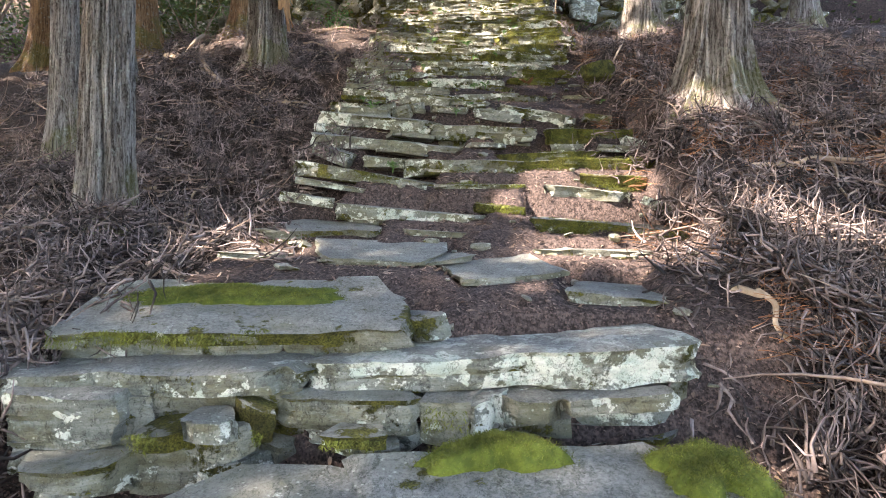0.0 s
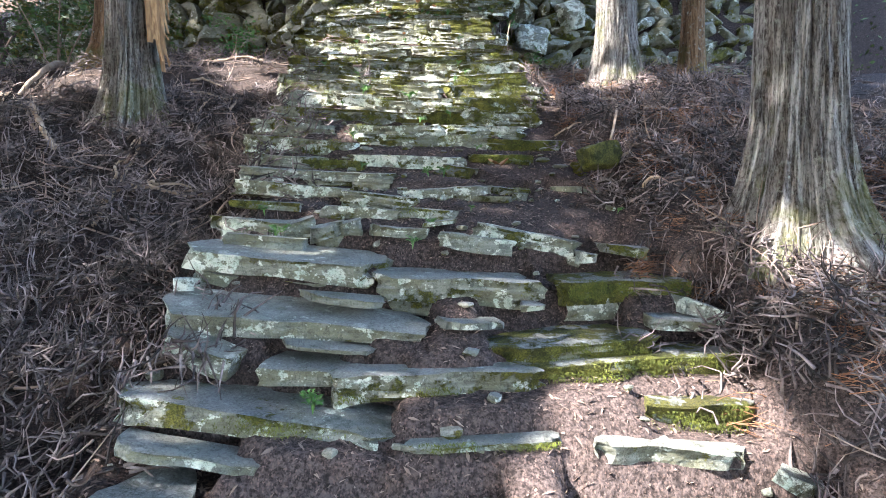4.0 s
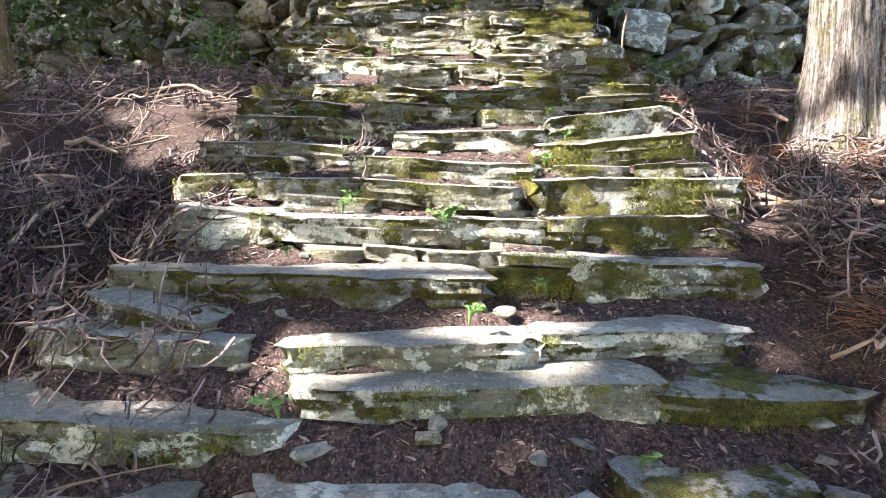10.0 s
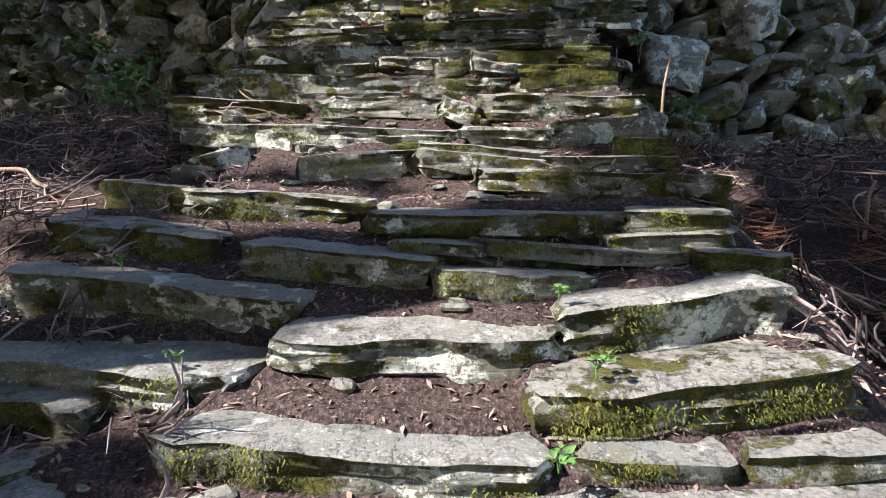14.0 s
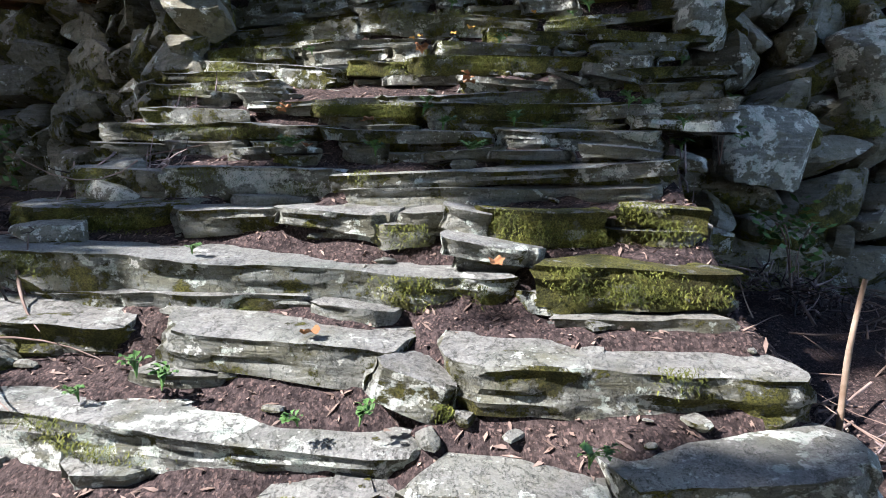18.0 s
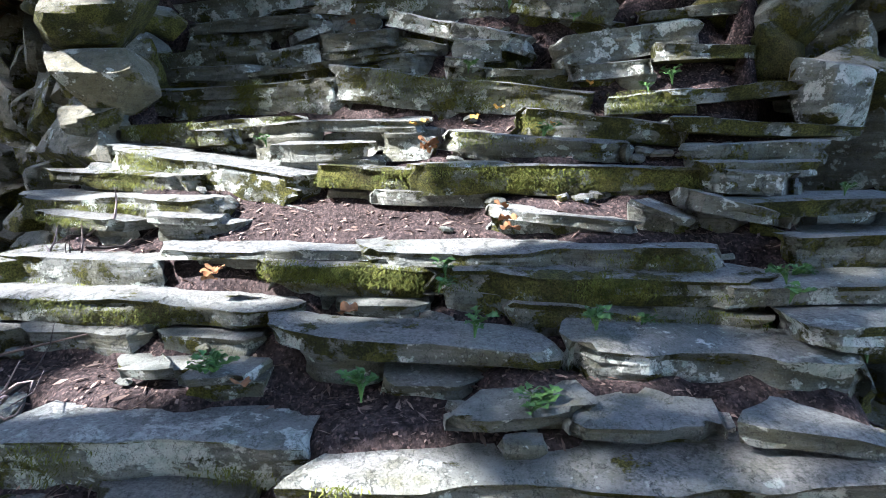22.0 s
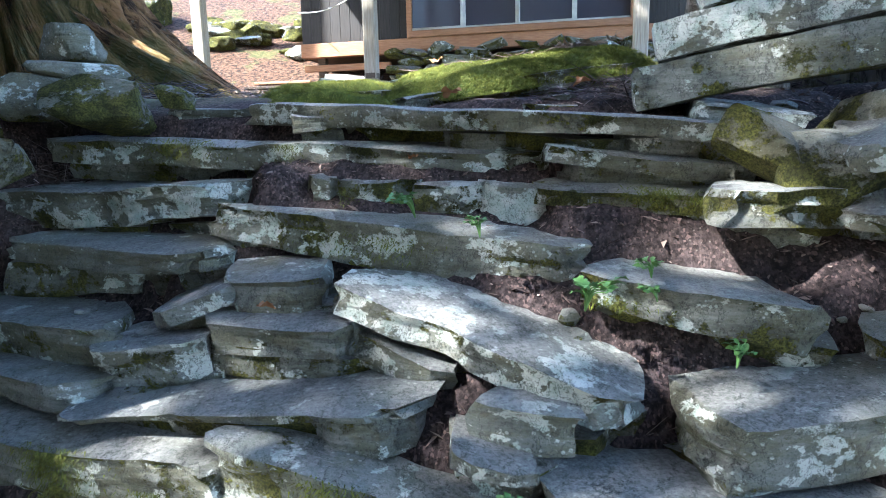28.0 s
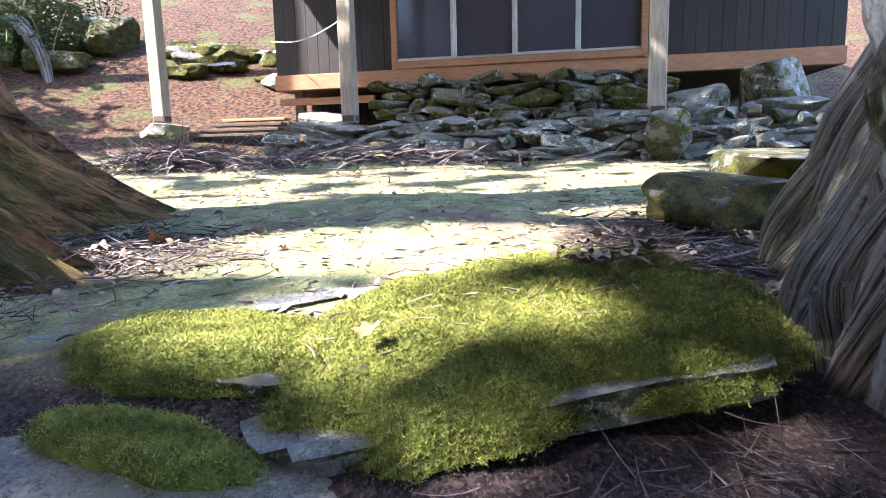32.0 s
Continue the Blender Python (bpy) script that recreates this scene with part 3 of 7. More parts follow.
step(-0.03, 2.69, 1.61, 0.25, 0.15, 0.025, -3, -2.9, 0, 0.2)
# flight 3
step(-0.44, 3.32, 1.94, 0.76, 0.38, 0.069, -6, -8.5, 0.35, 0.5)
step(-0.62, 3.21, 1.87, 0.35, 0.15, 0.036, -8, -9.7, 0, 0.3)
step(0.21, 3.21, 1.87, 0.47, 0.15, 0.036, 1, 1.1, 0.3, 0.5)
step(0.92, 3.31, 1.93, 0.35, 0.15, 0.108, -3, -3.5, 0.8, 0.3)
step(0.74, 3.16, 1.85, 0.43, 0.15, 0.057, -3, -3.7, 0.1, 0.4)
step(1.06, 3.04, 1.78, 0.12, 0.16, 0.047, -12, -21.1, 0.2, 0.9)
step(-0.35, 3.48, 2.04, 0.22, 0.34, 0.063, -4, -5.4, 0.1, 0.5)
step(0.11, 3.44, 2.02, 0.68, 0.15, 0.091, -0, -0.6, 0.3, 0.4)
step(0.61, 3.55, 2.09, 0.56, 0.43, 0.119, 2, 3.3, 0.8, 0.2)
step(0.83, 3.47, 2.04, 0.76, 0.30, 0.087, 1, 1.5, 0.8, 0.2)
step(-0.26, 3.55, 2.09, 0.24, 0.26, 0.025, -5, -7.1, 0, 0.4)
step(-0.35, 3.66, 2.16, 0.89, 0.43, 0.071, -5, -6.1, 0.05, 0.5, tilt=4)
step(-0.66, 3.56, 2.10, 0.22, 0.16, 0.074, -12, -18.6, 0.1, 0.4)
step(-0.80, 3.89, 2.30, 0.07, 0.43, 0.053, 0, -0.6, 0, 0.9)
step(-0.18, 3.77, 2.23, 0.25, 0.23, 0.029, -4, -5.2, 0, 0.2)
step(-0.48, 4.01, 2.37, 0.71, 0.43, 0.091, -5, -5.6, 0.15, 0.5, tilt=6)
step(0.25, 3.87, 2.29, 0.62, 0.42, 0.101, -3, -3.4, 0.3, 0.4)
step(0.93, 3.85, 2.28, 0.55, 0.43, 0.081, 2, 1.6, 0.7, 0.3, tilt=2)
step(1.20, 3.69, 2.18, 0.15, 0.34, 0.066, -12, -30.7, 0, 0.6)
step(1.04, 3.64, 2.15, 0.23, 0.21, 0.047, -3, -3.3, 0.1, 0.4)
step(0.26, 3.64, 2.15, 0.18, 0.15, 0.030, -1, -1.0, 0, 0.2)
step(0.50, 3.72, 2.20, 0.09, 0.16, 0.026, -0, -0.9, 0, 0.5)
step(1.03, 4.07, 2.41, 0.17, 0.43, 0.050, -8, -6.6, 0.3, 0.3, tilt=2)
step(0.84, 4.04, 2.39, 0.07, 0.43, 0.049, -9, -9.6, 0, 0.7, tilt=1)
# flight 4
step(-0.63, 4.38, 2.54, 0.34, 0.29, 0.072, -3, -4.2, 0.2, 0.5)
step(-0.55, 4.19, 2.46, 0.32, 0.16, 0.057, -3, -4.8, 0, 0.1)
step(-0.42, 4.35, 2.53, 0.13, 0.15, 0.077, 12, 33.2, 0.2, 0.3)
step(-0.30, 4.30, 2.51, 0.14, 0.15, 0.075, 11, 10.4, 0.2, 0.3)
step(-0.19, 4.33, 2.53, 0.11, 0.15, 0.077, 12, 14.6, 0.1, 0.4)
step(0.03, 4.28, 2.50, 0.23, 0.16, 0.056, -4, -4.1, 0.05, 0.3)
step(0.37, 4.19, 2.46, 0.33, 0.17, 0.071, -6, -6.9, 0.05, 0.4)
step(0.61, 4.23, 2.48, 0.49, 0.15, 0.074, -12, -12.7, 0.15, 0.8)
step(0.22, 4.33, 2.53, 0.17, 0.15, 0.026, 4, 6.5, 0.2, 0.3)
step(0.16, 4.48, 2.59, 0.28, 0.30, 0.065, -5, -5.3, 0.4, 0.3)
step(-0.15, 4.48, 2.59, 0.36, 0.41, 0.064, -4, -4.1, 0, 0.5)
step(-0.50, 4.89, 2.74, 0.60, 0.16, 0.080, -6, -4.6, 0.25, 0.6)
step(-0.61, 4.57, 2.63, 0.32, 0.27, 0.045, -2, -2.7, 0.4, 0.3)
step(-0.06, 4.72, 2.68, 0.38, 0.15, 0.074, -9, -6.2, 0.2, 0.5)
step(0.35, 4.88, 2.73, 0.49, 0.27, 0.082, 7, 4.9, 0.05, 0.5)
step(0.73, 5.01, 2.75, 0.24, 0.30, 0.070, -1, -2.4, 0.5, 0.2)
step(0.54, 4.77, 2.67, 0.23, 0.30, 0.035, -4, -1.8, 0.3, 0.2)
step(0.76, 4.87, 2.70, 0.10, 0.30, 0.064, 2, -0.7, 0.1, 0.3)
step(-0.39, 5.10, 2.84, 0.88, 0.43, 0.052, -3, -2.6, 0, 0.3, tilt=2)
step(-0.70, 5.12, 2.80, 0.25, 0.30, 0.072, -7, -6.3, 0, 0.6)
step(-0.31, 5.11, 2.79, 0.29, 0.30, 0.084, -4, -3.8, 0.2, 0.3)
step(-0.08, 5.09, 2.79, 0.21, 0.30, 0.084, -3, -2.7, 0.1, 0.3)
step(-0.60, 5.36, 2.96, 0.34, 0.43, 0.080, -2, -1.9, 0.3, 0.3, tilt=2)
step(-0.33, 5.36, 2.93, 0.39, 0.30, 0.080, -1, -1.6, 0.7, 0.2)
step(0.18, 5.38, 2.97, 0.68, 0.43, 0.136, -1, -0.6, 0.2, 0.8, tilt=2)
step(0.47, 5.31, 2.90, 0.20, 0.30, 0.120, -7, -6.2, 0.6, 0.3)
step(0.77, 5.41, 2.99, 0.41, 0.43, 0.061, -1, -1.6, 0.7, 0.3, tilt=2)
step(-0.55, 5.58, 3.10, 0.69, 0.30, 0.131, -3, -4.0, 0.3, 0.5, tilt=2)
step(0.28, 5.66, 3.15, 0.85, 0.30, 0.106, 1, 1.0, 0.3, 0.5, tilt=2)
step(0.97, 5.64, 3.13, 0.55, 0.30, 0.106, -1, -1.2, 0.75, 0.2, tilt=2)
step(1.54, 5.35, 2.96, 0.58, 0.43, 0.179, 4, 4.3, 0.8, 0.1, tilt=2)
step(1.14, 5.01, 2.75, 0.32, 0.30, 0.059, -0, -0.3, 0.2, 0.1)
# flight 5
step(-0.61, 5.82, 3.25, 0.55, 0.30, 0.106, -4, -4.5, 0.3, 0.5, tilt=2)
step(0.10, 5.78, 3.23, 0.69, 0.30, 0.105, 0, 0.3, 0.2, 0.6)
step(0.72, 5.82, 3.25, 0.59, 0.30, 0.098, 0, 0.5, 0.25, 0.7, tilt=1)
step(-0.63, 5.91, 3.31, 0.36, 0.30, 0.033, -9, -11.3, 0, 0.3)
step(-0.23, 6.04, 3.39, 1.14, 0.30, 0.142, -1, -1.1, 0.5, 0.3, tilt=2)
step(0.53, 6.11, 3.39, 0.37, 0.30, 0.136, 1, 1.4, 0.7, 0.2)
step(0.92, 6.09, 3.42, 0.56, 0.30, 0.160, -2, -2.2, 0.5, 0.7, tilt=2)
# flight 6
step(-0.54, 6.32, 3.58, 0.37, 0.30, 0.116, -2, -2.6, 0.3, 0.7, tilt=2)
step(0.11, 6.28, 3.55, 0.92, 0.26, 0.092, -1, -2.2, 0.25, 0.8)
step(0.92, 6.28, 3.55, 0.70, 0.27, 0.147, 1, 0.9, 0.6, 0.4)
step(-0.15, 6.24, 3.45, 0.22, 0.30, 0.047, -3, -4.0, 0, 0.3)
step(0.04, 6.23, 3.45, 0.18, 0.30, 0.056, -5, -4.6, 0.1, 0.2)
step(0.27, 6.21, 3.44, 0.27, 0.30, 0.065, -1, -1.9, 0.1, 0.2)
step(0.53, 6.10, 3.43, 0.27, 0.15, 0.035, -3, -3.1, 0.4, 0.1)
step(-0.65, 6.61, 3.72, 0.35, 0.30, 0.101, -5, -1.6, 0.3, 0.3, tilt=2)
step(-0.27, 6.53, 3.70, 0.39, 0.30, 0.087, -2, -0.1, 0.2, 0.2, tilt=2)
step(-0.20, 6.49, 3.63, 0.36, 0.30, 0.075, -5, -4.2, 0.2, 0.3)
step(0.21, 6.45, 3.67, 0.62, 0.30, 0.084, -5, -4.0, 0.3, 0.4, tilt=2)
step(0.93, 6.45, 3.69, 0.79, 0.30, 0.161, -1, 0.5, 0.5, 0.4, tilt=2)
step(-0.48, 6.95, 3.87, 0.74, 0.30, 0.092, -10, -3.0, 0.2, 0.5, tilt=2)
step(-0.59, 6.90, 3.81, 0.42, 0.30, 0.103, -9, -1.7, 0.5, 0.1)
step(0.25, 6.65, 3.77, 0.74, 0.30, 0.093, -6, -2.4, 0.35, 0.5, tilt=2)
step(0.96, 6.73, 3.87, 0.68, 0.30, 0.110, 1, 5.1, 0.6, 0.3, tilt=2)
step(0.83, 6.63, 3.75, 0.31, 0.30, 0.051, -4, -1.9, 0.5, 0.2)
step(1.15, 6.63, 3.76, 0.30, 0.30, 0.059, -0, 1.7, 0.5, 0.1)
step(-0.39, 7.21, 4.02, 0.88, 0.30, 0.160, -12, -4.2, 0.3, 0.5, tilt=2)
step(0.38, 6.91, 3.93, 0.67, 0.30, 0.092, -6, -0.4, 0.35, 0.6, tilt=2)
step(0.99, 6.94, 4.01, 0.56, 0.30, 0.147, 2, 7.0, 0.45, 0.5, tilt=2)
# flight 7
step(-0.54, 7.53, 4.16, 0.62, 0.30, 0.103, -12, -5.6, 0.6, 0.1, tilt=2)
step(0.14, 7.27, 4.10, 0.57, 0.30, 0.128, -12, -4.4, 0.3, 0.2, tilt=2)
step(0.63, 7.14, 4.05, 0.42, 0.30, 0.077, -8, -1.4, 0.4, 0.2)
step(-0.13, 7.69, 4.27, 0.66, 0.30, 0.111, -12, -4.1, 0.6, 0.5, tilt=2)
step(0.61, 7.41, 4.21, 0.81, 0.30, 0.070, -9, -1.4, 0.5, 0.5, tilt=2)
step(1.13, 7.30, 4.21, 0.32, 0.30, 0.077, -9, -1.8, 0.5, 0.3, tilt=2)
step(1.11, 7.25, 4.15, 0.33, 0.30, 0.082, -3, 3.2, 0.4, 0.2)
step(1.25, 7.14, 4.10, 0.23, 0.30, 0.078, -12, -5.1, 0.6, 0.1)
step(-0.68, 7.97, 4.32, 0.39, 0.30, 0.107, -12, -4.9, 0.6, 0.1)
step(0.83, 7.23, 4.11, 0.54, 0.30, 0.046, -11, -3.5, 0.2, 0.2)
step(0.43, 7.31, 4.12, 0.28, 0.30, 0.048, -11, -2.5, 0.2, 0.3)
step(0.63, 7.99, 4.47, 0.52, 0.30, 0.094, -12, -5.9, 0.3, 0.4, tilt=2)
step(1.01, 7.68, 4.35, 0.87, 0.30, 0.099, -12, -2.9, 0.5, 0.2)
step(-0.28, 8.43, 4.57, 0.23, 0.30, 0.090, -12, -1.8, 0.1, 0.9)
step(-0.67, 8.57, 4.60, 0.21, 0.30, 0.093, -12, -5.9, 0.1, 0.8)
step(1.10, 7.81, 4.41, 0.47, 0.30, 0.059, -11, -1.3, 0.4, 0.1)
step(1.34, 7.55, 4.32, 0.17, 0.30, 0.081, -12, -8.7, 0.5, 0.1)
# flight 8
step(0.11, 8.05, 4.44, 0.49, 0.25, 0.122, -5, 1.8, 0.3, 0.3)
step(0.63, 7.92, 4.43, 0.51, 0.22, 0.079, -12, -5.5, 0.3, 0.4)
step(-0.05, 8.36, 4.59, 1.18, 0.25, 0.097, -10, -2.6, 0.2, 0.8)
step(0.75, 8.10, 4.55, 0.38, 0.18, 0.053, -9, -2.4, 0.15, 0.7)
step(1.18, 8.07, 4.60, 0.45, 0.29, 0.128, -4, 4.7, 0.3, 0.6)
step(1.27, 7.90, 4.49, 0.25, 0.15, 0.080, -8, -2.2, 0.7, 0.2)
step(0.38, 8.21, 4.50, 0.24, 0.30, 0.049, -5, 3.6, 0.6, 0.2)
step(-0.47, 8.42, 4.50, 0.19, 0.30, 0.054, -8, -1.3, 0.2, 0.2)
step(-0.10, 8.33, 4.50, 0.18, 0.30, 0.048, -10, -2.7, 0.1, 0.2)
step(-0.55, 8.72, 4.77, 0.75, 0.30, 0.127, -11, -5.0, 0.5, 0.4, tilt=2)
step(0.24, 8.51, 4.75, 0.60, 0.30, 0.116, -12, -4.6, 0.45, 0.3, tilt=1)
step(1.04, 8.30, 4.73, 0.71, 0.30, 0.131, -9, -0.7, 0.3, 0.3, tilt=2)
step(-0.01, 8.54, 4.66, 0.23, 0.30, 0.068, -12, -2.9, 0.2, 0.2)
step(0.59, 8.36, 4.70, 0.22, 0.15, 0.089, -12, -18.6, 0.3, 0.6)
# flight 9
step(0.01, 8.77, 4.90, 1.66, 0.30, 0.119, -10, -2.5, 0.35, 0.35, tilt=2)
step(1.12, 8.50, 4.90, 0.48, 0.20, 0.099, -8, -1.4, 0.9, 0.3)
step(1.11, 8.47, 4.79, 0.43, 0.30, 0.033, -8, 0.0, 0.1, 0.2)
step(0.03, 8.75, 4.81, 0.52, 0.30, 0.072, -8, 0.2, 0.2, 0.3)
step(-0.43, 8.85, 4.80, 0.25, 0.30, 0.068, -9, -1.3, 0.1, 0.3)
step(0.41, 8.65, 4.79, 0.23, 0.30, 0.052, -12, -8.9, 0.1, 0.2)
step(-0.48, 9.11, 5.04, 0.57, 0.30, 0.116, -8, -0.3, 0.75, 0.1, tilt=2)
step(-0.01, 8.98, 5.03, 0.33, 0.24, 0.099, -8, -0.7, 0.3, 0.2)
step(0.33, 8.89, 5.03, 0.33, 0.17, 0.077, -9, -1.6, 0.2, 0.4)
step(0.60, 8.84, 5.03, 0.14, 0.17, 0.083, -12, -4.1, 0.1, 0.3)
step(0.74, 8.79, 5.03, 0.13, 0.16, 0.073, -12, -10.1, 0.1, 0.3)
step(0.96, 8.74, 5.03, 0.33, 0.15, 0.110, -11, -2.1, 0.85, 0.1)
step(1.25, 8.69, 5.04, 0.24, 0.15, 0.060, -11, -3.1, 0.7, 0.3)
step(1.25, 8.69, 4.98, 0.23, 0.30, 0.061, -6, 0.6, 0.6, 0.1)
step(0.55, 8.85, 4.98, 0.17, 0.30, 0.076, -8, 0.9, 0.3, 0.3)
step(0.78, 8.66, 4.95, 0.24, 0.15, 0.052, -12, -8.3, 0.1, 0.4)
# flight 10
step(-0.46, 9.29, 5.16, 0.36, 0.27, 0.131, -10, -2.5, 0.35, 0.2)
step(0.03, 9.19, 5.16, 0.61, 0.24, 0.108, -7, -0.2, 0.2, 0.7)
step(0.86, 8.99, 5.15, 1.04, 0.20, 0.060, -6, 1.7, 0.35, 0.5)
step(0.87, 8.98, 5.09, 1.01, 0.30, 0.074, -6, 1.1, 0.1, 0.2)
step(0.10, 9.13, 5.06, 0.31, 0.30, 0.037, -8, -1.6, 0, 0.3)
step(-0.26, 9.61, 5.34, 0.97, 0.24, 0.069, -11, -2.1, 0.4, 0.4)
step(-0.60, 9.65, 5.27, 0.34, 0.30, 0.091, -10, -1.9, 0.3, 0.1)
step(-0.25, 9.57, 5.27, 0.33, 0.30, 0.097, -9, -0.7, 0.1, 0.2)
step(0.06, 9.50, 5.26, 0.27, 0.30, 0.065, -8, -1.1, 0.3, 0.2)
step(-0.03, 9.36, 5.23, 0.14, 0.15, 0.026, -4, 2.8, 0, 0.2)
step(0.12, 9.31, 5.23, 0.14, 0.15, 0.025, -10, -1.4, 0, 0.2)
step(0.39, 9.40, 5.24, 0.17, 0.30, 0.097, -9, -1.5, 0.3, 0.2)
step(0.56, 9.33, 5.29, 0.60, 0.16, 0.042, -11, -2.7, 0.4, 0.3)
step(0.58, 9.30, 5.21, 0.21, 0.30, 0.058, -9, -0.6, 0.1, 0.7)
step(1.18, 9.215, 5.285, 0.56, 0.19, 0.092, -12, -2.5, 0.15, 0.5)
step(0.75, 9.12, 5.21, 0.25, 0.15, 0.033, -2, 3.6, 0, 0.2)
step(0.96, 9.07, 5.20, 0.28, 0.15, 0.031, -8, 0.2, 0, 0.2)
step(1.24, 9.01, 5.21, 0.25, 0.15, 0.048, -12, -5.1, 0.05, 0.2)
# flight 11
step(-0.34, 9.76, 5.42, 0.45, 0.25, 0.120, -10, -2.1, 0.3, 0.4)
step(0.16, 9.68, 5.44, 0.58, 0.27, 0.031, -10, -0.8, 0.1, 0.5)
step(0.38, 9.58, 5.41, 0.45, 0.18, 0.058, -11, -2.9, 0.7, 0.2)
step(0.89, 9.53, 5.45, 0.83, 0.21, 0.071, -8, -0.2, 0.4, 0.4)
step(0.98, 9.44, 5.40, 0.79, 0.15, 0.066, -9, -0.9, 0.6, 0.2)
step(0.49, 9.53, 5.32, 0.22, 0.30, 0.043, -8, -0.4, 0.2, 0.2)
step(1.07, 9.41, 5.32, 0.60, 0.30, 0.073, -11, -2.9, 0.4, 0.3)
step(-0.37, 10.01, 5.56, 0.69, 0.30, 0.074, -14, -1.5, 0.5, 0.4)
step(-0.43, 9.92, 5.51, 0.29, 0.15, 0.035, -14, -4.2, 0.4, 0.2)
step(-0.10, 9.85, 5.51, 0.19, 0.15, 0.025, -10, -1.5, 0.1, 0.6)
step(0.94, 9.64, 5.52, 0.40, 0.22, 0.034, -12, -6.1, 0, 0.5)
step(1.21, 9.59, 5.53, 0.18, 0.30, 0.025, -12, -20.9, 0, 0.5, tilt=2)
step(1.40, 9.58, 5.55, 0.25, 0.30, 0.052, -12, -13.5, 0.1, 0.2)
step(-0.45, 10.18, 5.64, 0.53, 0.20, 0.061, -21, -3.1, 0.5, 0.3)
step(-0.16, 10.17, 5.67, 0.85, 0.30, 0.111, -26, -7.4, 0.45, 0.6, tilt=1)
step(-0.59, 10.52, 5.73, 0.39, 0.20, 0.107, -30, -4.8, 0.9, 0)
step(0.43, 9.95, 5.64, 0.35, 0.30, 0.073, -12, -2.1, 0.8, 0.3)
step(1.00, 9.82, 5.64, 0.83, 0.27, 0.077, -9, -0.5, 0.65, 0.3)
step(0.64, 9.88, 5.57, 0.35, 0.30, 0.044, -10, -1.0, 0.2, 0.2)
step(1.50, 9.70, 5.63, 0.22, 0.15, 0.065, -12, -4.8, 0.3, 0.3)
# flight 12
step(0.27, 10.11, 5.72, 0.34, 0.16, 0.058, -10, 0.4, 0.2, 0.3)
step(-0.14, 10.32, 5.77, 0.18, 0.15, 0.060, -17, 0.6, 0.3, 0.2)
step(0.13, 10.27, 5.79, 0.24, 0.15, 0.087, -13, 1.6, 0.2, 0.2)
step(0.42, 10.21, 5.80, 0.42, 0.30, 0.049, -14, -0.1, 0.05, 0.4, tilt=2)
step(-0.18, 10.43, 5.81, 0.75, 0.23, 0.073, -16, 1.4, 0.35, 0.5)
step(0.96, 9.98, 5.73, 0.57, 0.15, 0.060, -14, -4.6, 0.2, 0.5)
step(1.16, 10.03, 5.79, 0.52, 0.15, 0.075, -15, -6.5, 0.5, 0.5)
step(1.35, 10.09, 5.87, 0.29, 0.15, 0.072, -7, 3.7, 0.5, 0.5)
step(-0.21, 10.66, 5.96, 1.09, 0.30, 0.129, -22, 0.2, 0.35, 0.4, tilt=2)
step(0.73, 10.32, 5.95, 0.94, 0.17, 0.122, -20, -7.8, 0.4, 0.4)
step(0.54, 10.10, 5.75, 0.14, 0.15, 0.026, -13, -0.8, 0, 0.2)
step(0.27, 10.54, 6.04, 0.66, 0.30, 0.026, -15, 4.6, 0.1, 0.5)
step(-0.46, 10.97, 6.14, 0.88, 0.30, 0.086, -22, -0.5, 0.2, 0.4, tilt=2)
step(0.07, 10.73, 6.12, 0.25, 0.30, 0.095, -13, 5.4, 0.1, 0.7)
step(0.35, 10.68, 6.17, 0.34, 0.30, 0.074, -21, 0.2, 0.1, 0.3, tilt=2)
step(0.33, 10.75, 6.25, 0.22, 0.30, 0.077, -18, 3.5, 0.1, 0.4, tilt=2)
step(0.73, 10.54, 6.18, 0.61, 0.30, 0.069, -31, -14.5, 0.05, 0.8, tilt=1)
step(0.60, 10.61, 6.13, 0.26, 0.20, 0.072, -31, -14.7, 0.1, 0.3)
step(0.82, 10.40, 6.09, 0.19, 0.17, 0.080, -18, -5.0, 0, 0.5)
step(0.99, 10.26, 5.97, 0.24, 0.30, 0.029, -14, -1.4, 0, 0.3, tilt=2)
step(0.77, 10.35, 6.02, 0.14, 0.15, 0.039, -19, -8.3, 0, 0.3)
step(1.35, 10.29, 6.11, 0.45, 0.30, 0.105, -4, 7.7, 0.2, 0.5, tilt=2)
step(1.26, 10.20, 5.98, 0.28, 0.15, 0.049, -10, 2.9, 0.1, 0.2)
step(0.17, 10.77, 6.20, 0.21, 0.30, 0.039, -2, 21.1, 0, 0.3, tilt=2)
step(-0.42, 10.84, 6.05, 0.75, 0.17, 0.061, -25, -0.4, 0, 0.2)
step(-0.21, 11.19, 6.43, 0.80, 0.30, 0.106, -22, 0.6, 0.1, 0.8, tilt=2)
step(-0.18, 11.02, 6.29, 0.68, 0.30, 0.061, -23, -0.2, 0, 0.3, tilt=2)
step(1.15, 10.48, 6.26, 0.41, 0.30, 0.075, -21, -6.6, 0.3, 0.3, tilt=2)
# flight 13
step(1.41, 10.78, 6.60, 0.22, 0.30, 0.079, -28, -8.7, 0.2, 0.6, tilt=2)
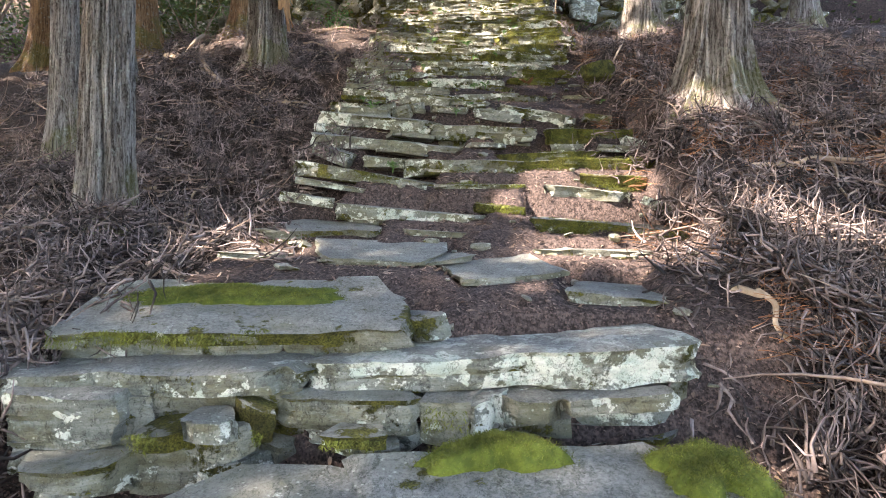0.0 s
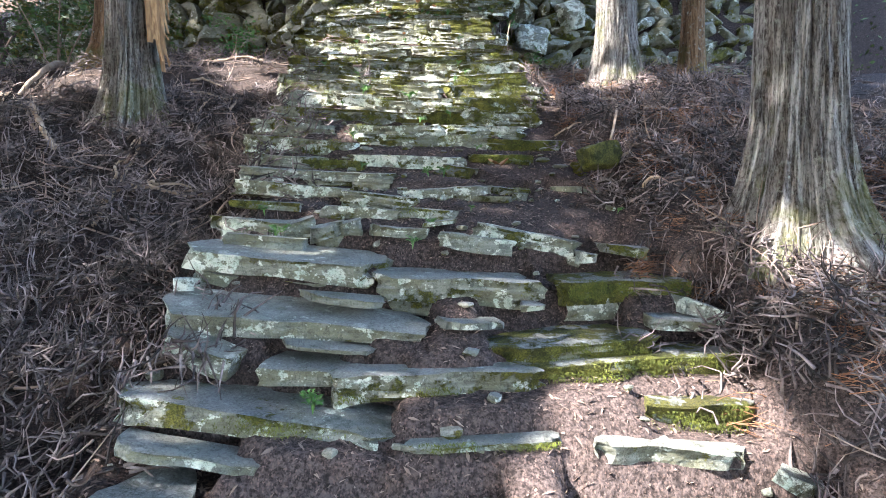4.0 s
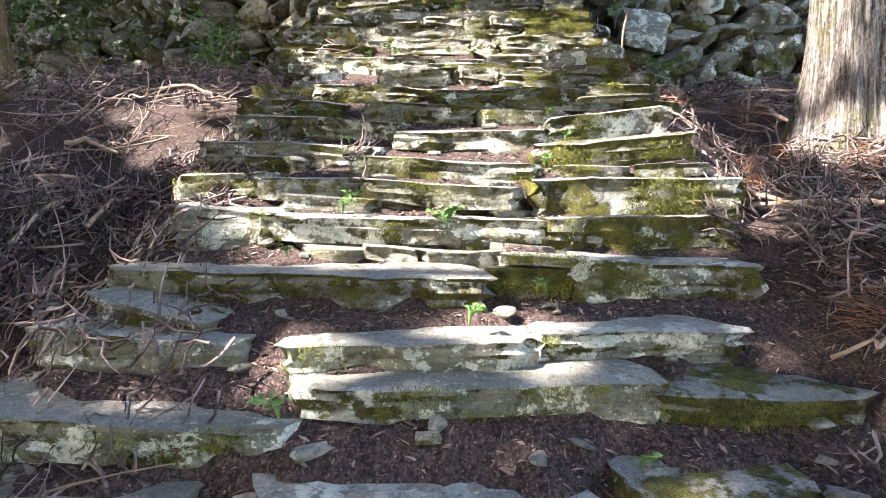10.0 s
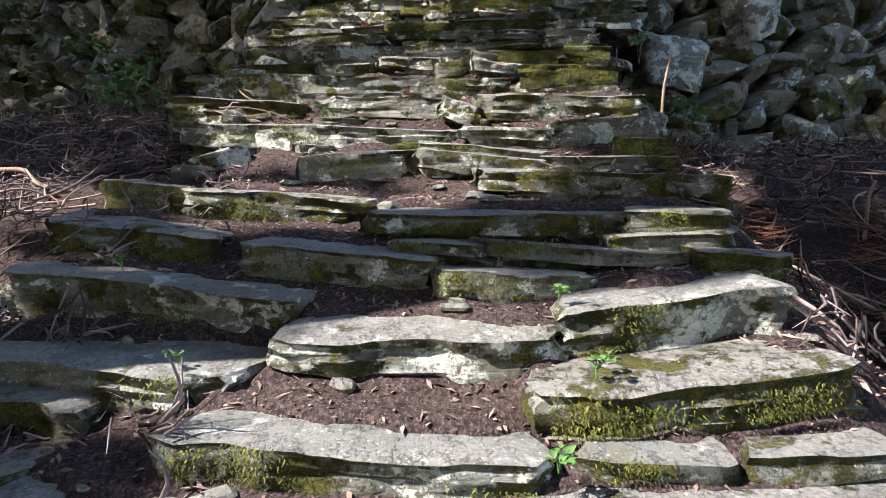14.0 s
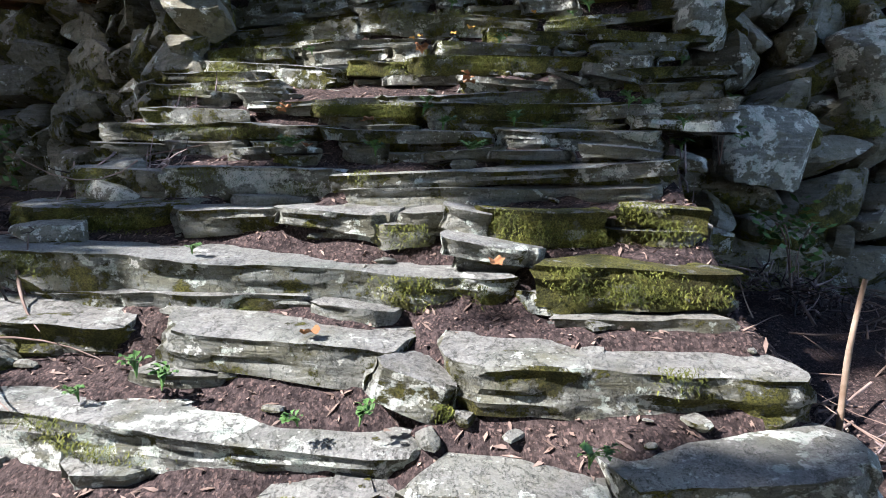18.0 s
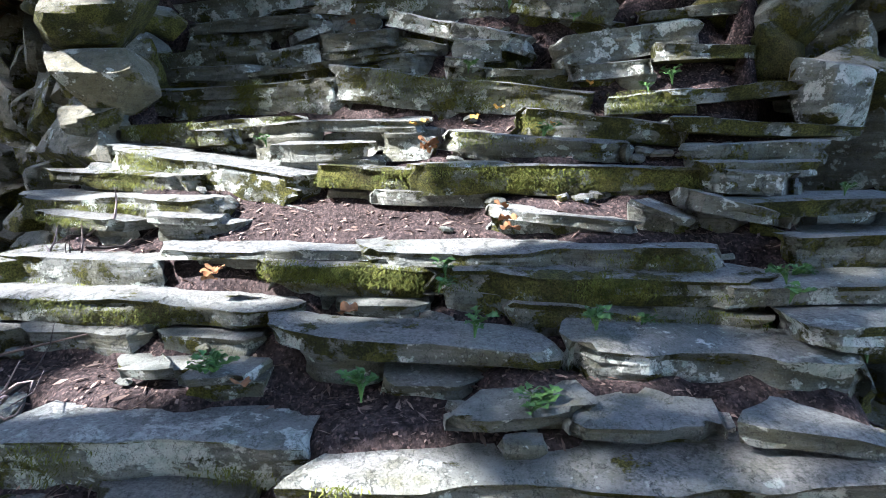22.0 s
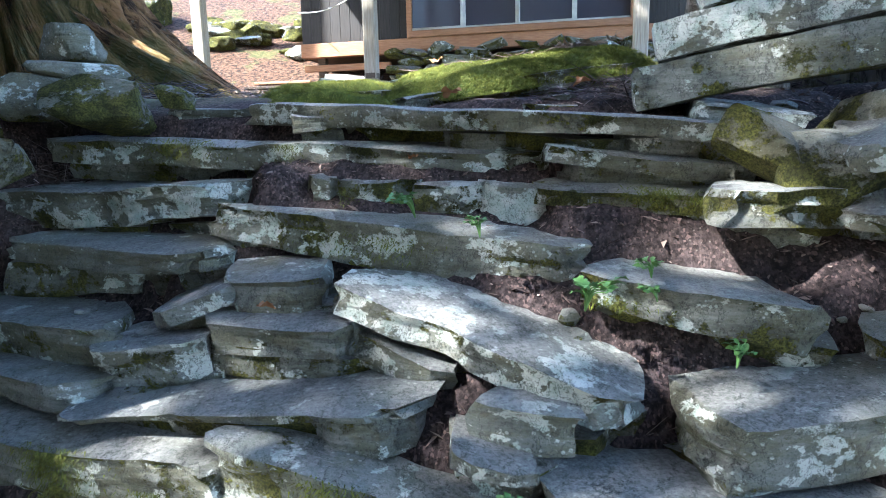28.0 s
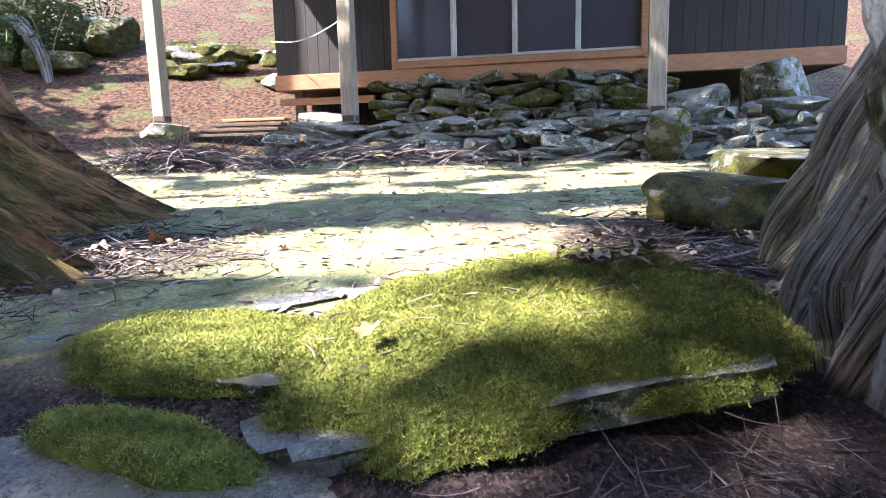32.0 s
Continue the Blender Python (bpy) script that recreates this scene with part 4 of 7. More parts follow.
# flight 14
step(0.775, 11.010, 6.612, 1.32, 0.25, 0.058, -27, -4.6, 0.12, 0.4, warm=0.6, tilt=2)
step(0.250, 11.165, 6.540, 1.47, 0.2, 0.066, -17, -2.7, 0.2, 0.45, warm=0.6, tilt=3)
step(1.137, 10.815, 6.495, 0.42, 0.14, 0.044, -21, -6.9, 0.15, 0.3, warm=0.6, tilt=2)
step(1.218, 10.730, 6.415, 0.59, 0.22, 0.045, -26, -2.0, 0.55, 0.3, warm=0.6, tilt=3)
step(0.562, 10.985, 6.441, 0.19, 0.13, 0.085, -9, -0.6, 0.35, 0.4, warm=0.6, tilt=0)
step(0.742, 10.940, 6.439, 0.18, 0.13, 0.115, -7, 2.6, 0.3, 0.5, warm=0.6, tilt=0)
step(0.907, 10.905, 6.434, 0.14, 0.12, 0.125, -13, -7.0, 0.05, 0.7, warm=0.6, tilt=0)
step(0.422, 11.035, 6.447, 0.09, 0.12, 0.075, -19, -3.2, 0.3, 0.3, warm=0.6, tilt=0)
step(0.575, 10.860, 6.350, 0.90, 0.14, 0.1, -18, -5.7, 0.3, 0.5, warm=0.6, tilt=2)
step(0.380, 11.150, 6.613, 0.10, 0.08, 0.04, -11, -2.8, 0, 0.3, warm=0.6, tilt=0)


def fill_under():
    """Smaller stones packed under every slab, in one or two layers."""
    r = random.Random(5)
    for x, y, z, length, depth, thick, yaw, roll, moss, tilt, seed in SPECS:
        if 1.7 < y < 5.5 and (thick < 0.06 or r.random() < 0.45):
            continue
        z -= thick
        m = pose(x, y, z, 0, -roll, yaw)
        for layer in range(2 if y < 1.7 or y > 5.5 else 1):
            s, drop = -length / 2 * r.uniform(0.85, 1.0), 0.09 * layer
            while s < length / 2 - 0.04:
                w = min(r.uniform(0.16, 0.6), length / 2 - s + 0.03)
                t = r.uniform(0.05, 0.11)
                q = m @ pose(s + w / 2, 0.035 + 0.035 * layer + r.uniform(-0.02, 0.03), 0.012 - drop, r.uniform(-4, 4), r.uniform(-4, 4), r.uniform(-8, 8))
                ob = part("packing_stone", make_mesh("packing_stone", *slab_shape(w, 0.26, t, r.randrange(99999), 0.6), STONE, 38), flight(y), "", q)
                ob.color = (r.uniform(0.1, 0.6) if y > 5.5 else r.uniform(0, 0.4), r.uniform(0, 0.6), r.uniform(0, 0.5), 1)
                s += w * 0.98


fill_under()


def hanging_moss():
    """Shoots of moss that droop in ragged mats from the upper edge and face of the mossy slabs."""
    g = np.random.default_rng(15)
    groups = {}
    for x, y, z, length, depth, thick, yaw, roll, moss, tilt, seed in SPECS:
        n = g.poisson(max(0, moss - 0.12) * length * 15)
        if not n or thick < 0.03:
            continue
        a = np.array(pose(x, y, z, 0, -roll, yaw))
        u = g.uniform(-0.5, 0.5, n) * length * 0.97
        r = g.uniform(0.015, 0.085, n)
        m = g.poisson(330 * r / 0.04)
        px = np.repeat(u, m) + g.normal(0, 1, m.sum()) * np.repeat(r, m)
        pz = -np.abs(g.normal(0, 1, m.sum())) * np.repeat(np.minimum(r * 1.1, thick * 0.5), m) - np.repeat(g.uniform(-0.01, thick * 0.75, n), m)
        keep = (np.abs(px) < length * 0.47) & (pz > -thick * 0.95) & (pz < 0)
        px, pz = px[keep], pz[keep]
        k = len(px)
        back = np.clip(-pz / thick, 0, 1) * thick * 0.12
        c = np.stack([px, front_line(px, length * 1.04, seed) + back - g.uniform(0.0, 0.008, k) + 0.006 * (pz > -0.01), pz + 0.004], 1)
        h = g.uniform(-0.9, 0.9, k)
        s = np.stack([np.cos(h), np.sin(h) * 0.5, 0 * h], 1) * g.uniform(0.0009, 0.0022, (k, 1))
        tip = np.stack([g.normal(0, 0.006, k), -g.uniform(0.001, 0.010, k), -g.uniform(-0.006, 0.013, k)], 1)
        T = np.stack([c - s, c + s, c + tip], 1).reshape(-1, 3)
        groups.setdefault(stairs.index(flight(y)), []).append(T @ a[:3, :3].T + a[:3, 3])
    for i, made in groups.items():
        V = np.concatenate(made)
        ob = part("moss", make_mesh("moss", V, np.arange(len(V)).reshape(-1, 3).tolist(), MOSS, 0), stairs[i], "olive-green moss hanging on the risers")
        ob["kind"] = "stuff"


hanging_moss()

# ---- ground sheet ----
SHEET = []


def build_ground():
    def spread(near0, near1, step, far0, far1):
        a = list(np.arange(near0, near1, step))
        d, v = step, near0
        low = []
        while v > far0:
            d *= 1.25
            v -= d
            low.append(v)
        d, v = step, a[-1]
        high = []
        while v < far1:
            d *= 1.25
            v += d
            high.append(v)
        return np.array(low[::-1] + a + high)
    def finer(a, low, high):
        near = (a[:-1] > low) & (a[:-1] < high)
        return np.sort(np.append(a, (a[:-1] + a[1:])[near] / 2))
    xs, ys = finer(spread(-4.5, 4.5, 0.07, -300, 300), -1.1, 1.8), finer(spread(0.0, 17.5, 0.07, -40, 300), 0.9, 12.0)
    X, Y = np.meshgrid(xs, ys)
    Z = ground_z(X, Y)
    drift = fbm(np.stack([X * 5, Y * 5, 0 * X], -1).reshape(-1, 3), 33).reshape(X.shape)
    crumb = (fbm(np.stack([X * 22, Y * 22, 0 * X], -1).reshape(-1, 3), 34).reshape(X.shape) - 0.5) * 0.022
    caps = []
    for x, y, z, length, depth, thick, yaw, roll, moss, tilt, seed in SPECS:
        c, s = math.cos(radians(yaw)), math.sin(radians(yaw))
        u, v = (X - x) * c + (Y - y) * s, (Y - y) * c - (X - x) * s
        top = z + math.sin(radians(roll)) * u + math.tan(radians(tilt)) * np.clip(v, 0, 1)
        caps.append((u, v, top, np.abs(u) < length / 2 + 0.02))
        # litter drifts over the back of the treads
        bare = 0.02 + 0.27 * drift
        if 4.6 < y < 10.1:
            Z = np.where((np.abs(u) < length / 2) & (v > bare) & (v < depth + 0.08), np.maximum(Z, top + np.clip((v - bare) * 0.3, 0, 0.022)), Z)
    Z = Z + crumb * (np.abs(X - 0.4) < 1.6)
    for (u, v, top, inside), (x, y, z, length, depth, thick, yaw, roll, moss, tilt, seed) in zip(caps, SPECS):
        bare = 0.02 + 0.27 * drift if 4.6 < y < 10.1 else depth - 0.06
        Z = np.where(inside & (v > -0.02) & (v < np.minimum(bare, depth - 0.06)), np.minimum(Z, top - 0.03), Z)
        Z = np.where(inside & (v > -0.13) & (v <= 0.03), np.minimum(Z, top - thick * 0.9), Z)
    for _ in range(1):
        soft = Z.copy()
        soft[1:-1, 1:-1] = (Z[1:-1, 1:-1] * 4 + Z[:-2, 1:-1] + Z[2:, 1:-1] + Z[1:-1, :-2] + Z[1:-1, 2:]) / 8
        Z = soft
    SHEET.extend((xs, ys, Z))
    V = np.stack([X, Y, Z], -1).reshape(-1, 3)
    me = make_mesh("ground", V, quads(len(xs), len(ys)), FLOOR, 0)
    tagged(new("ground", me), "brown cedar litter slope rising to a pale mossy yard", "ground", kind="structure")



def soil(x, y):
    """Height of the finished ground."""
    xs, ys, Z = SHEET
    i, j = np.clip(np.searchsorted(xs, x) - 1, 0, len(xs) - 2), np.clip(np.searchsorted(ys, y) - 1, 0, len(ys) - 2)
    a, b = (x - xs[i]) / (xs[i + 1] - xs[i]), (y - ys[j]) / (ys[j + 1] - ys[j])
    return (Z[j, i] * (1 - a) + Z[j, i + 1] * a) * (1 - b) + (Z[j + 1, i] * (1 - a) + Z[j + 1, i + 1] * a) * b


build_ground()


def boulder_mesh(seed, power=4.5, amp=0.28, n=9, cuts=7, low=0.66):
    """A rough block within a unit box."""
    unit, faces = box_grid(n, n, n)
    p = (unit - 0.5) * 2
    k = (np.abs(p) ** power).sum(1) ** (1 / power)
    p = p / k[:, None]
    o = seed * 3.7
    d = np.stack([fbm(p * 1.3 + o + 11 * a, seed + a, 3) - 0.5 for a in range(3)], 1)
    f = (vn(p * 3.0 + o, seed + 5) - 0.5)[:, None] * 0.10
    p = p * (1 + f) + d * amp * 1.3
    g = np.random.default_rng(seed + 400)
    for _ in range(cuts):
        nrm = g.normal(0, 1, 3)
        nrm /= np.linalg.norm(nrm)
        over = np.maximum(0, p @ nrm - g.uniform(low, 0.95))
        p = p - over[:, None] * nrm * 0.97
    return make_mesh("stone", p * 0.5, faces, STONE, 26 if cuts < 9 else 16)


BLOCKS = [boulder_mesh(s + 70, 5.0 + (s % 4) * 1.5, 0.08 + 0.03 * (s % 4), 7, 12, 0.52) for s in range(20)]
BOULDERS = [boulder_mesh(s, 5.0 + (s % 4) * 1.5, 0.2 + 0.04 * (s % 4)) for s in range(14)]


def wall_stone(parent, x, y, z, sx, sy, sz, rz, r, moss=0.2, lichen=0.4, warm=0.3, tilt=12, shapes=None):
    ob = part("stone", r.choice(shapes or BOULDERS), parent, "", pose(x, y, z, r.uniform(-10, 10), r.uniform(-tilt, tilt), rz + r.uniform(-12, 12)))
    ob.scale = (sx, sy, sz)
    ob.color = (moss, lichen, warm, 1)
    return ob


def dry_wall(name, label, pts, z0, z1, batter, size, seed, moss=0.25, lichen=0.4, warm=0.5, limit=290, rise=0.0, flat=1.0):
    """Dry stone wall along a line of points, leaning back; it may stand higher far from the stairs."""
    wall = tagged(new(name), label, "stone wall", kind="structure")
    r = random.Random(seed)
    pts = [Vector(p) for p in pts]
    z, n = z0, 0
    while z < z1 + rise and n < limit:
        course = r.uniform(0.6, 1.15) * size * 0.62 / flat
        for a, b in zip(pts, pts[1:]):
            along, length = (b - a).normalized(), (b - a).length
            nrm = Vector((-along.y, along.x))
            nrm = -nrm if nrm.y < 0 else nrm
            s = r.uniform(-0.2, 0.1)
            while s < length and n < limit:
                w = size * r.choice((0.5, 0.7, 0.9, 1.1, 1.4, 1.8)) * r.uniform(0.85, 1.15) * flat ** 0.5
                if z > z1 + min(rise, max(0, (abs((a + along * s).x - 0.6) - 1.15) * 1.1)):
                    s += w
                    continue
                h = course * r.uniform(0.85, 1.6)
                back = batter * (z - z0) / max(0.1, z1 - z0) + 0.1 + r.uniform(-0.05, 0.05)
                p = a + along * (s + w / 2) + nrm * back
                wall_stone(wall, p.x, p.y, z + h / 2 + r.uniform(-0.05, 0.05), w * 1.22, size * 1.25, h * 1.3, math.degrees(math.atan2(along.y, along.x)), r,
                           max(0, min(1, moss + r.uniform(-0.25, 0.3))), max(0, min(1, lichen + r.uniform(-0.35, 0.4))), max(0, min(1, warm + r.uniform(-0.4, 0.4))), 24 / flat, shapes=BLOCKS)
                s += w * 0.97
                n += 1
        z += course
    return wall


# ---- trees ----
TREES = []


def trunk_mesh(radius, height, seed, material, flare=0.9, roots=6, ridge=0.05, lean=(0.0, 0.0), flare_h=0.28, segs=64, sink=0.35, name="trunk", twist=0.0, crack=None, freq=7):
    hs = [-sink]
    while hs[-1] < 3.2:
        hs.append(hs[-1] + 0.055)
    while hs[-1] < height:
        hs.append(hs[-1] + 0.9)
    a = np.linspace(0, 2 * np.pi, segs, endpoint=False)
    A, H = np.meshgrid(a, np.array(hs))
    A, H = A.ravel(), H.ravel()
    up = np.maximum(H, -0.1)
    straight, A = A, A + twist * H
    lobes = 0.55 + 0.45 * np.cos(A * roots + 2.2 * vn(np.stack([A * 0 + seed, up, A * 0], 1), 3) + 3 * vn(np.stack([np.cos(A) + seed, np.sin(A), up * 0], 1), 2))
    R = radius * (1 - 0.45 * np.clip(H, 0, 99) / height) * (1 + flare * np.exp(-np.clip(up, -0.3, 99) / flare_h) * (0.45 + 0.75 * lobes))
    furrow = np.minimum(1, np.abs(vn(np.stack([np.cos(A) * freq + seed, np.sin(A) * freq, H * 1.1], 1), 21) - 0.5) * (2 if freq < 9 else 5))
    fine = vn(np.stack([np.cos(A) * 16 + seed, np.sin(A) * 16, H * 2.5], 1), 22) - 0.5
    R = R * (1 - ridge * (1 - furrow) + ridge * 0.6 * fine)
    A = straight
    if crack is not None:
        R = R * (1 - 0.3 * np.exp(-((A - crack - 0.12 * np.sin(H * 4)) / 0.07) ** 2))
    wob = (vn(np.stack([H * 0.5 + seed, H * 0, H * 0], 1), 9) - 0.5) * 0.08
    V = np.stack([R * np.cos(A) + lean[0] * H + wob, R * np.sin(A) + lean[1] * H, H], 1)
    flow = np.stack([np.cos(A + twist * H) * radius * 1.4, np.sin(A + twist * H) * radius * 1.4, H], 1)
    return make_mesh(name, V, quads(segs, len(hs), True), material, 0, flow)


def tree(x, y, radius, material=None, label="", seed=1, z=None, **kw):
    z = float(ground_z(np.array([x]), np.array([y]))[0]) if z is None else z
    root = tagged(new("cedar_tree"), label or "tall grey-barked cedar on the littered slope", "tree", "cedars beside the stairs")
    root.location = (x, y, z)
    part("trunk", trunk_mesh(radius, 13.0, seed, material or BARK, **kw), root)
    TREES.append(root)
    return root


tree(-1.87, 3.40, 0.137, BARK, "grey cedar with a long dark crack and a rusty side", 3, z=1.52, lean=(-0.01, 0.0), flare=0.45, crack=4.95, segs=170, ridge=0.13, freq=11)
tree(-1.93, 6.66, 0.19, BARK, "grey and rust-streaked cedar with flared foot", 5, flare=0.55, segs=150, ridge=0.14, freq=11)
tree(-2.83, 4.55, 0.10, BARK, "slim cedar with a mossy foot", 7, flare=0.6)
tree(-3.37, 6.36, 0.12, BARK, "slim grey cedar behind a broader one", 8, flare=0.6)
tree(-3.95, 8.05, 0.18, BARK_RED, "red-brown cedar in shade", 9)
tree(-2.79, 8.43, 0.155, BARK_RED, "orange-barked cedar behind a grey one", 11)
tree(-5.1, 7.8, 0.16, BARK_RED, "dark cedar in the deep shade", 13)
# out of view; set so its shadow falls clear of the sunlit steps
tree(-6.2, 5.6, 0.2, BARK_RED, "dark cedar in the deep shade", 14)
tree(1.74, 4.0, 0.188, BARK, "broad grey cedar with mossy flared roots", 15, flare=0.95, lean=(0.012, 0.0), roots=7, flare_h=0.24, segs=170, ridge=0.10, freq=11)
tree(2.36, 7.3, 0.195, BARK, "grey cedar with lit foot", 17, flare=0.6, segs=130, ridge=0.10, freq=11)
tree(3.35, 7.65, 0.12, BARK_RED, "thin brown cedar trunk", 19, flare=0.4)
tree(5.0, 8.6, 0.16, BARK, "grey cedar in shade", 23)
tree(4.6, 2.0, 0.2, BARK, "grey cedar beside the slope", 25)
tree(-1.42, 12.85, 0.42, BARK_OLD, "huge old cedar with deeply furrowed brown bark at the yard's edge", 29, z=6.78, flare=1.95, roots=6, ridge=0.30, flare_h=0.5, segs=420, twist=0.18, freq=10)

for k, (x, y, r) in enumerate(((-7.6, 18.2, 0.24), (-9.6, 10.2, 0.22), (-11.5, 19.5, 0.28), (-12.6, 12.2, 0.26))):
    tree(x, y, r, BARK_RED, "dark cedar in the deep shade", 60 + k)

# ---- retaining walls ----
dry_wall("wall_left", "retaining wall of rough dark mossy field stones", [(-0.78, 10.4), (-1.65, 11.7), (-3.8, 12.55), (-6.5, 13.6)], 4.7, 6.6, 0.3, 0.36, 5, 0.35, 0.05, 0.9, rise=1.5, limit=300)
dry_wall("wall_right", "retaining wall of grey and lichen-white stones", [(1.98, 9.92), (2.3, 9.95), (3.5, 10.05), (6.0, 10.2)], 4.35, 6.45, 0.35, 0.32, 8, 0.25, 0.1, 0.65, rise=1.4)

big = random.Random(2)
wall_right = bpy.data.objects["wall_right"]
wall_stone(wall_right, 2.27, 9.97, 5.19, 0.52, 0.26, 0.46, 6, big, 0.0, 0.62, 0.1, 4, BLOCKS)
wall_stone(wall_right, 2.86, 10.08, 5.62, 0.46, 0.3, 0.42, -14, big, 0.1, 0.8, 0.3, 20, BLOCKS)
wall_stone(wall_right, 1.98, 10.05, 5.83, 0.30, 0.25, 0.26, 4, big, 0.2, 0.8, 0.3, 20, BLOCKS)

# ---- house at the back of the yard ----
HOUSE_L, HOUSE_R, HOUSE_Z = Vector((-1.07, 20.05)), Vector((6.37, 18.06)), 8.06
HX = (HOUSE_R - HOUSE_L).normalized()
HOUSE_LEN = (HOUSE_R - HOUSE_L).length
HOUSE = pose(HOUSE_L.x, HOUSE_L.y, HOUSE_Z, 0, 0, math.degrees(math.atan2(HX.y, HX.x)))


def build_house():
    house = tagged(new("house"), "dark-boarded wooden house on a dry stone footing", "house")
    house.matrix_basis = HOUSE
    L, depth, high = HOUSE_LEN, 5.0, 2.6
    w0, w1 = 1.86, 5.28

    def add(name, pieces, material, label="", parent=None):
        vs, fs = joined(pieces)
        return part(name, make_mesh(name, vs, fs, material, 30), parent or house, label)
    add("sill_beam", [box(L, 0.16, 0.22, L / 2, 0.08, 0.11)], BEAM, "orange-brown sill beam")
    for a, b in ((0, w0), (w1, L)):
        n = max(2, int((b - a) / 0.16))
        wid = (b - a) / n
        wall = add("wall", [box(b - a, 0.05, high - 0.22, (a + b) / 2, 0.12, 0.22 + (high - 0.22) / 2)], WALLBOARD, "charred board wall")
        for i in range(n):
            add("board", [box(wid - 0.003, 0.018, high - 0.24, a + wid * (i + 0.5), 0.086 + 0.0015 * (i % 3), 0.23 + (high - 0.24) / 2, 0.003)], WALLBOARD, "", wall)
    for x in (0, L):
        add("wall", [box(0.05, depth, high, x + (0.03 if x == 0 else -0.03), depth / 2 + 0.12, high / 2)], WALLBOARD)
    add("wall", [box(L, 0.05, high, L / 2, depth + 0.1, high / 2)], WALLBOARD)
    add("floor_frame", [box(L - 0.1, depth, 0.1, L / 2, depth / 2 + 0.15, 0.06)], DARKWOOD)
    for x in (w0, w1):
        add("door_jamb", [box(0.08, 0.15, high - 0.2, x, 0.06, high / 2 + 0.1)], BEAM, "brown door jamb")
    add("door_track", [box(w1 - w0, 0.14, 0.10, (w0 + w1) / 2, 0.02, 0.27)], BEAM)
    wid = (w1 - w0) / 4
    for i in range(4):
        x, y = w0 + wid * (i + 0.5), 0.05 + 0.05 * (i % 2)
        win = add("sliding_door", [box(wid - 0.05, 0.008, high - 0.6, x, y, 0.34 + (high - 0.6) / 2, 0)], GLASS, "aluminium sliding glass door")
        for sx in (-1, 1):
            add("stile", [box(0.045, 0.04, high - 0.5, x + sx * (wid / 2 - 0.015), y, 0.33 + (high - 0.5) / 2, 0.004)], ALU, "", win)
        add("bottom_rail", [box(wid, 0.04, 0.05, x, y, 0.345, 0.004)], ALU, "", win)
        add("top_rail", [box(wid, 0.04, 0.05, x, y, high - 0.2, 0.004)], ALU, "", win)
    add("lintel", [box(w1 - w0, 0.16, 0.18, (w0 + w1) / 2, 0.08, high - 0.09)], BEAM)
    # the roof is out of view, built so its eaves shade the front wall
    roof_v = [(-1.0, -2.2, high + 0.1), (L + 1.0, -2.2, high + 0.1), (L + 1.0, depth / 2, high + 2.0), (-1.0, depth / 2, high + 2.0), (L + 1.0, depth + 1.2, high + 0.1), (-1.0, depth + 1.2, high + 0.1)]
    roof_v += [(x, y, z - 0.12) for x, y, z in roof_v]
    roof_f = [(0, 1, 2, 3), (3, 2, 4, 5), (7, 6, 9, 8), (8, 9, 11, 10), (0, 6, 7, 1), (1, 7, 8, 2), (2, 8, 10, 4), (4, 10, 11, 5), (5, 11, 9, 3), (3, 9, 6, 0)]
    add("roof", [(roof_v, roof_f)], ROOF, "dark pitched roof out of view, its deep eaves added to shade the front")
    for x in (0.3, 2.0, 6.6):
        add("footing_post", [box(0.13, 0.13, 0.55, x, 0.2, -0.27)], DARKWOOD)
    add("floor_joist", [box(1.5, 0.1, 0.1, 0.75, 0.15, -0.16)], BEAM)


build_house()


def veranda_post(x, y, z, top=11.0):
    post = tagged(new("veranda_post"), "weathered square timber post under the eaves", "post", "veranda posts")
    post.location = (x, y, z)
    post.rotation_euler = (0, 0, radians(-15))
    vs, fs = box(0.165, 0.165, top - z, 0, 0, (top - z) / 2, 0.012)
    part("shaft", make_mesh("shaft", vs, fs, POSTWOOD, 30), post)
    # darker, slightly wider collar round the bottom of the shaft
    vs, fs = box(0.172, 0.172, 0.10, 0, 0, 0.05, 0.02)
    part("foot", make_mesh("foot", vs, fs, DARKWOOD, 30), post, "dark foot of the post")


for p in ((-2.26, 18.71, 7.55), (0.2, 17.94, 7.46), (3.40, 16.73, 7.41)):
    veranda_post(*p)
dry_wall("house_terrace", "low dry stone terrace edge before the house", [(-0.9, 17.75), (1.0, 17.1), (3.2, 16.45), (5.2, 15.6), (8.0, 14.6)], 6.95, 7.36, 0.25, 0.26, 12, 0.05, 0.3, 0.1, flat=1.9)
dry_wall("house_footing", "dry stone footing under the sill beam", [(0.45, 19.45), (4.1, 18.5)], 7.35, 8.04, 0.1, 0.30, 14, 0.45, 0.05, 0.35, flat=1.6)

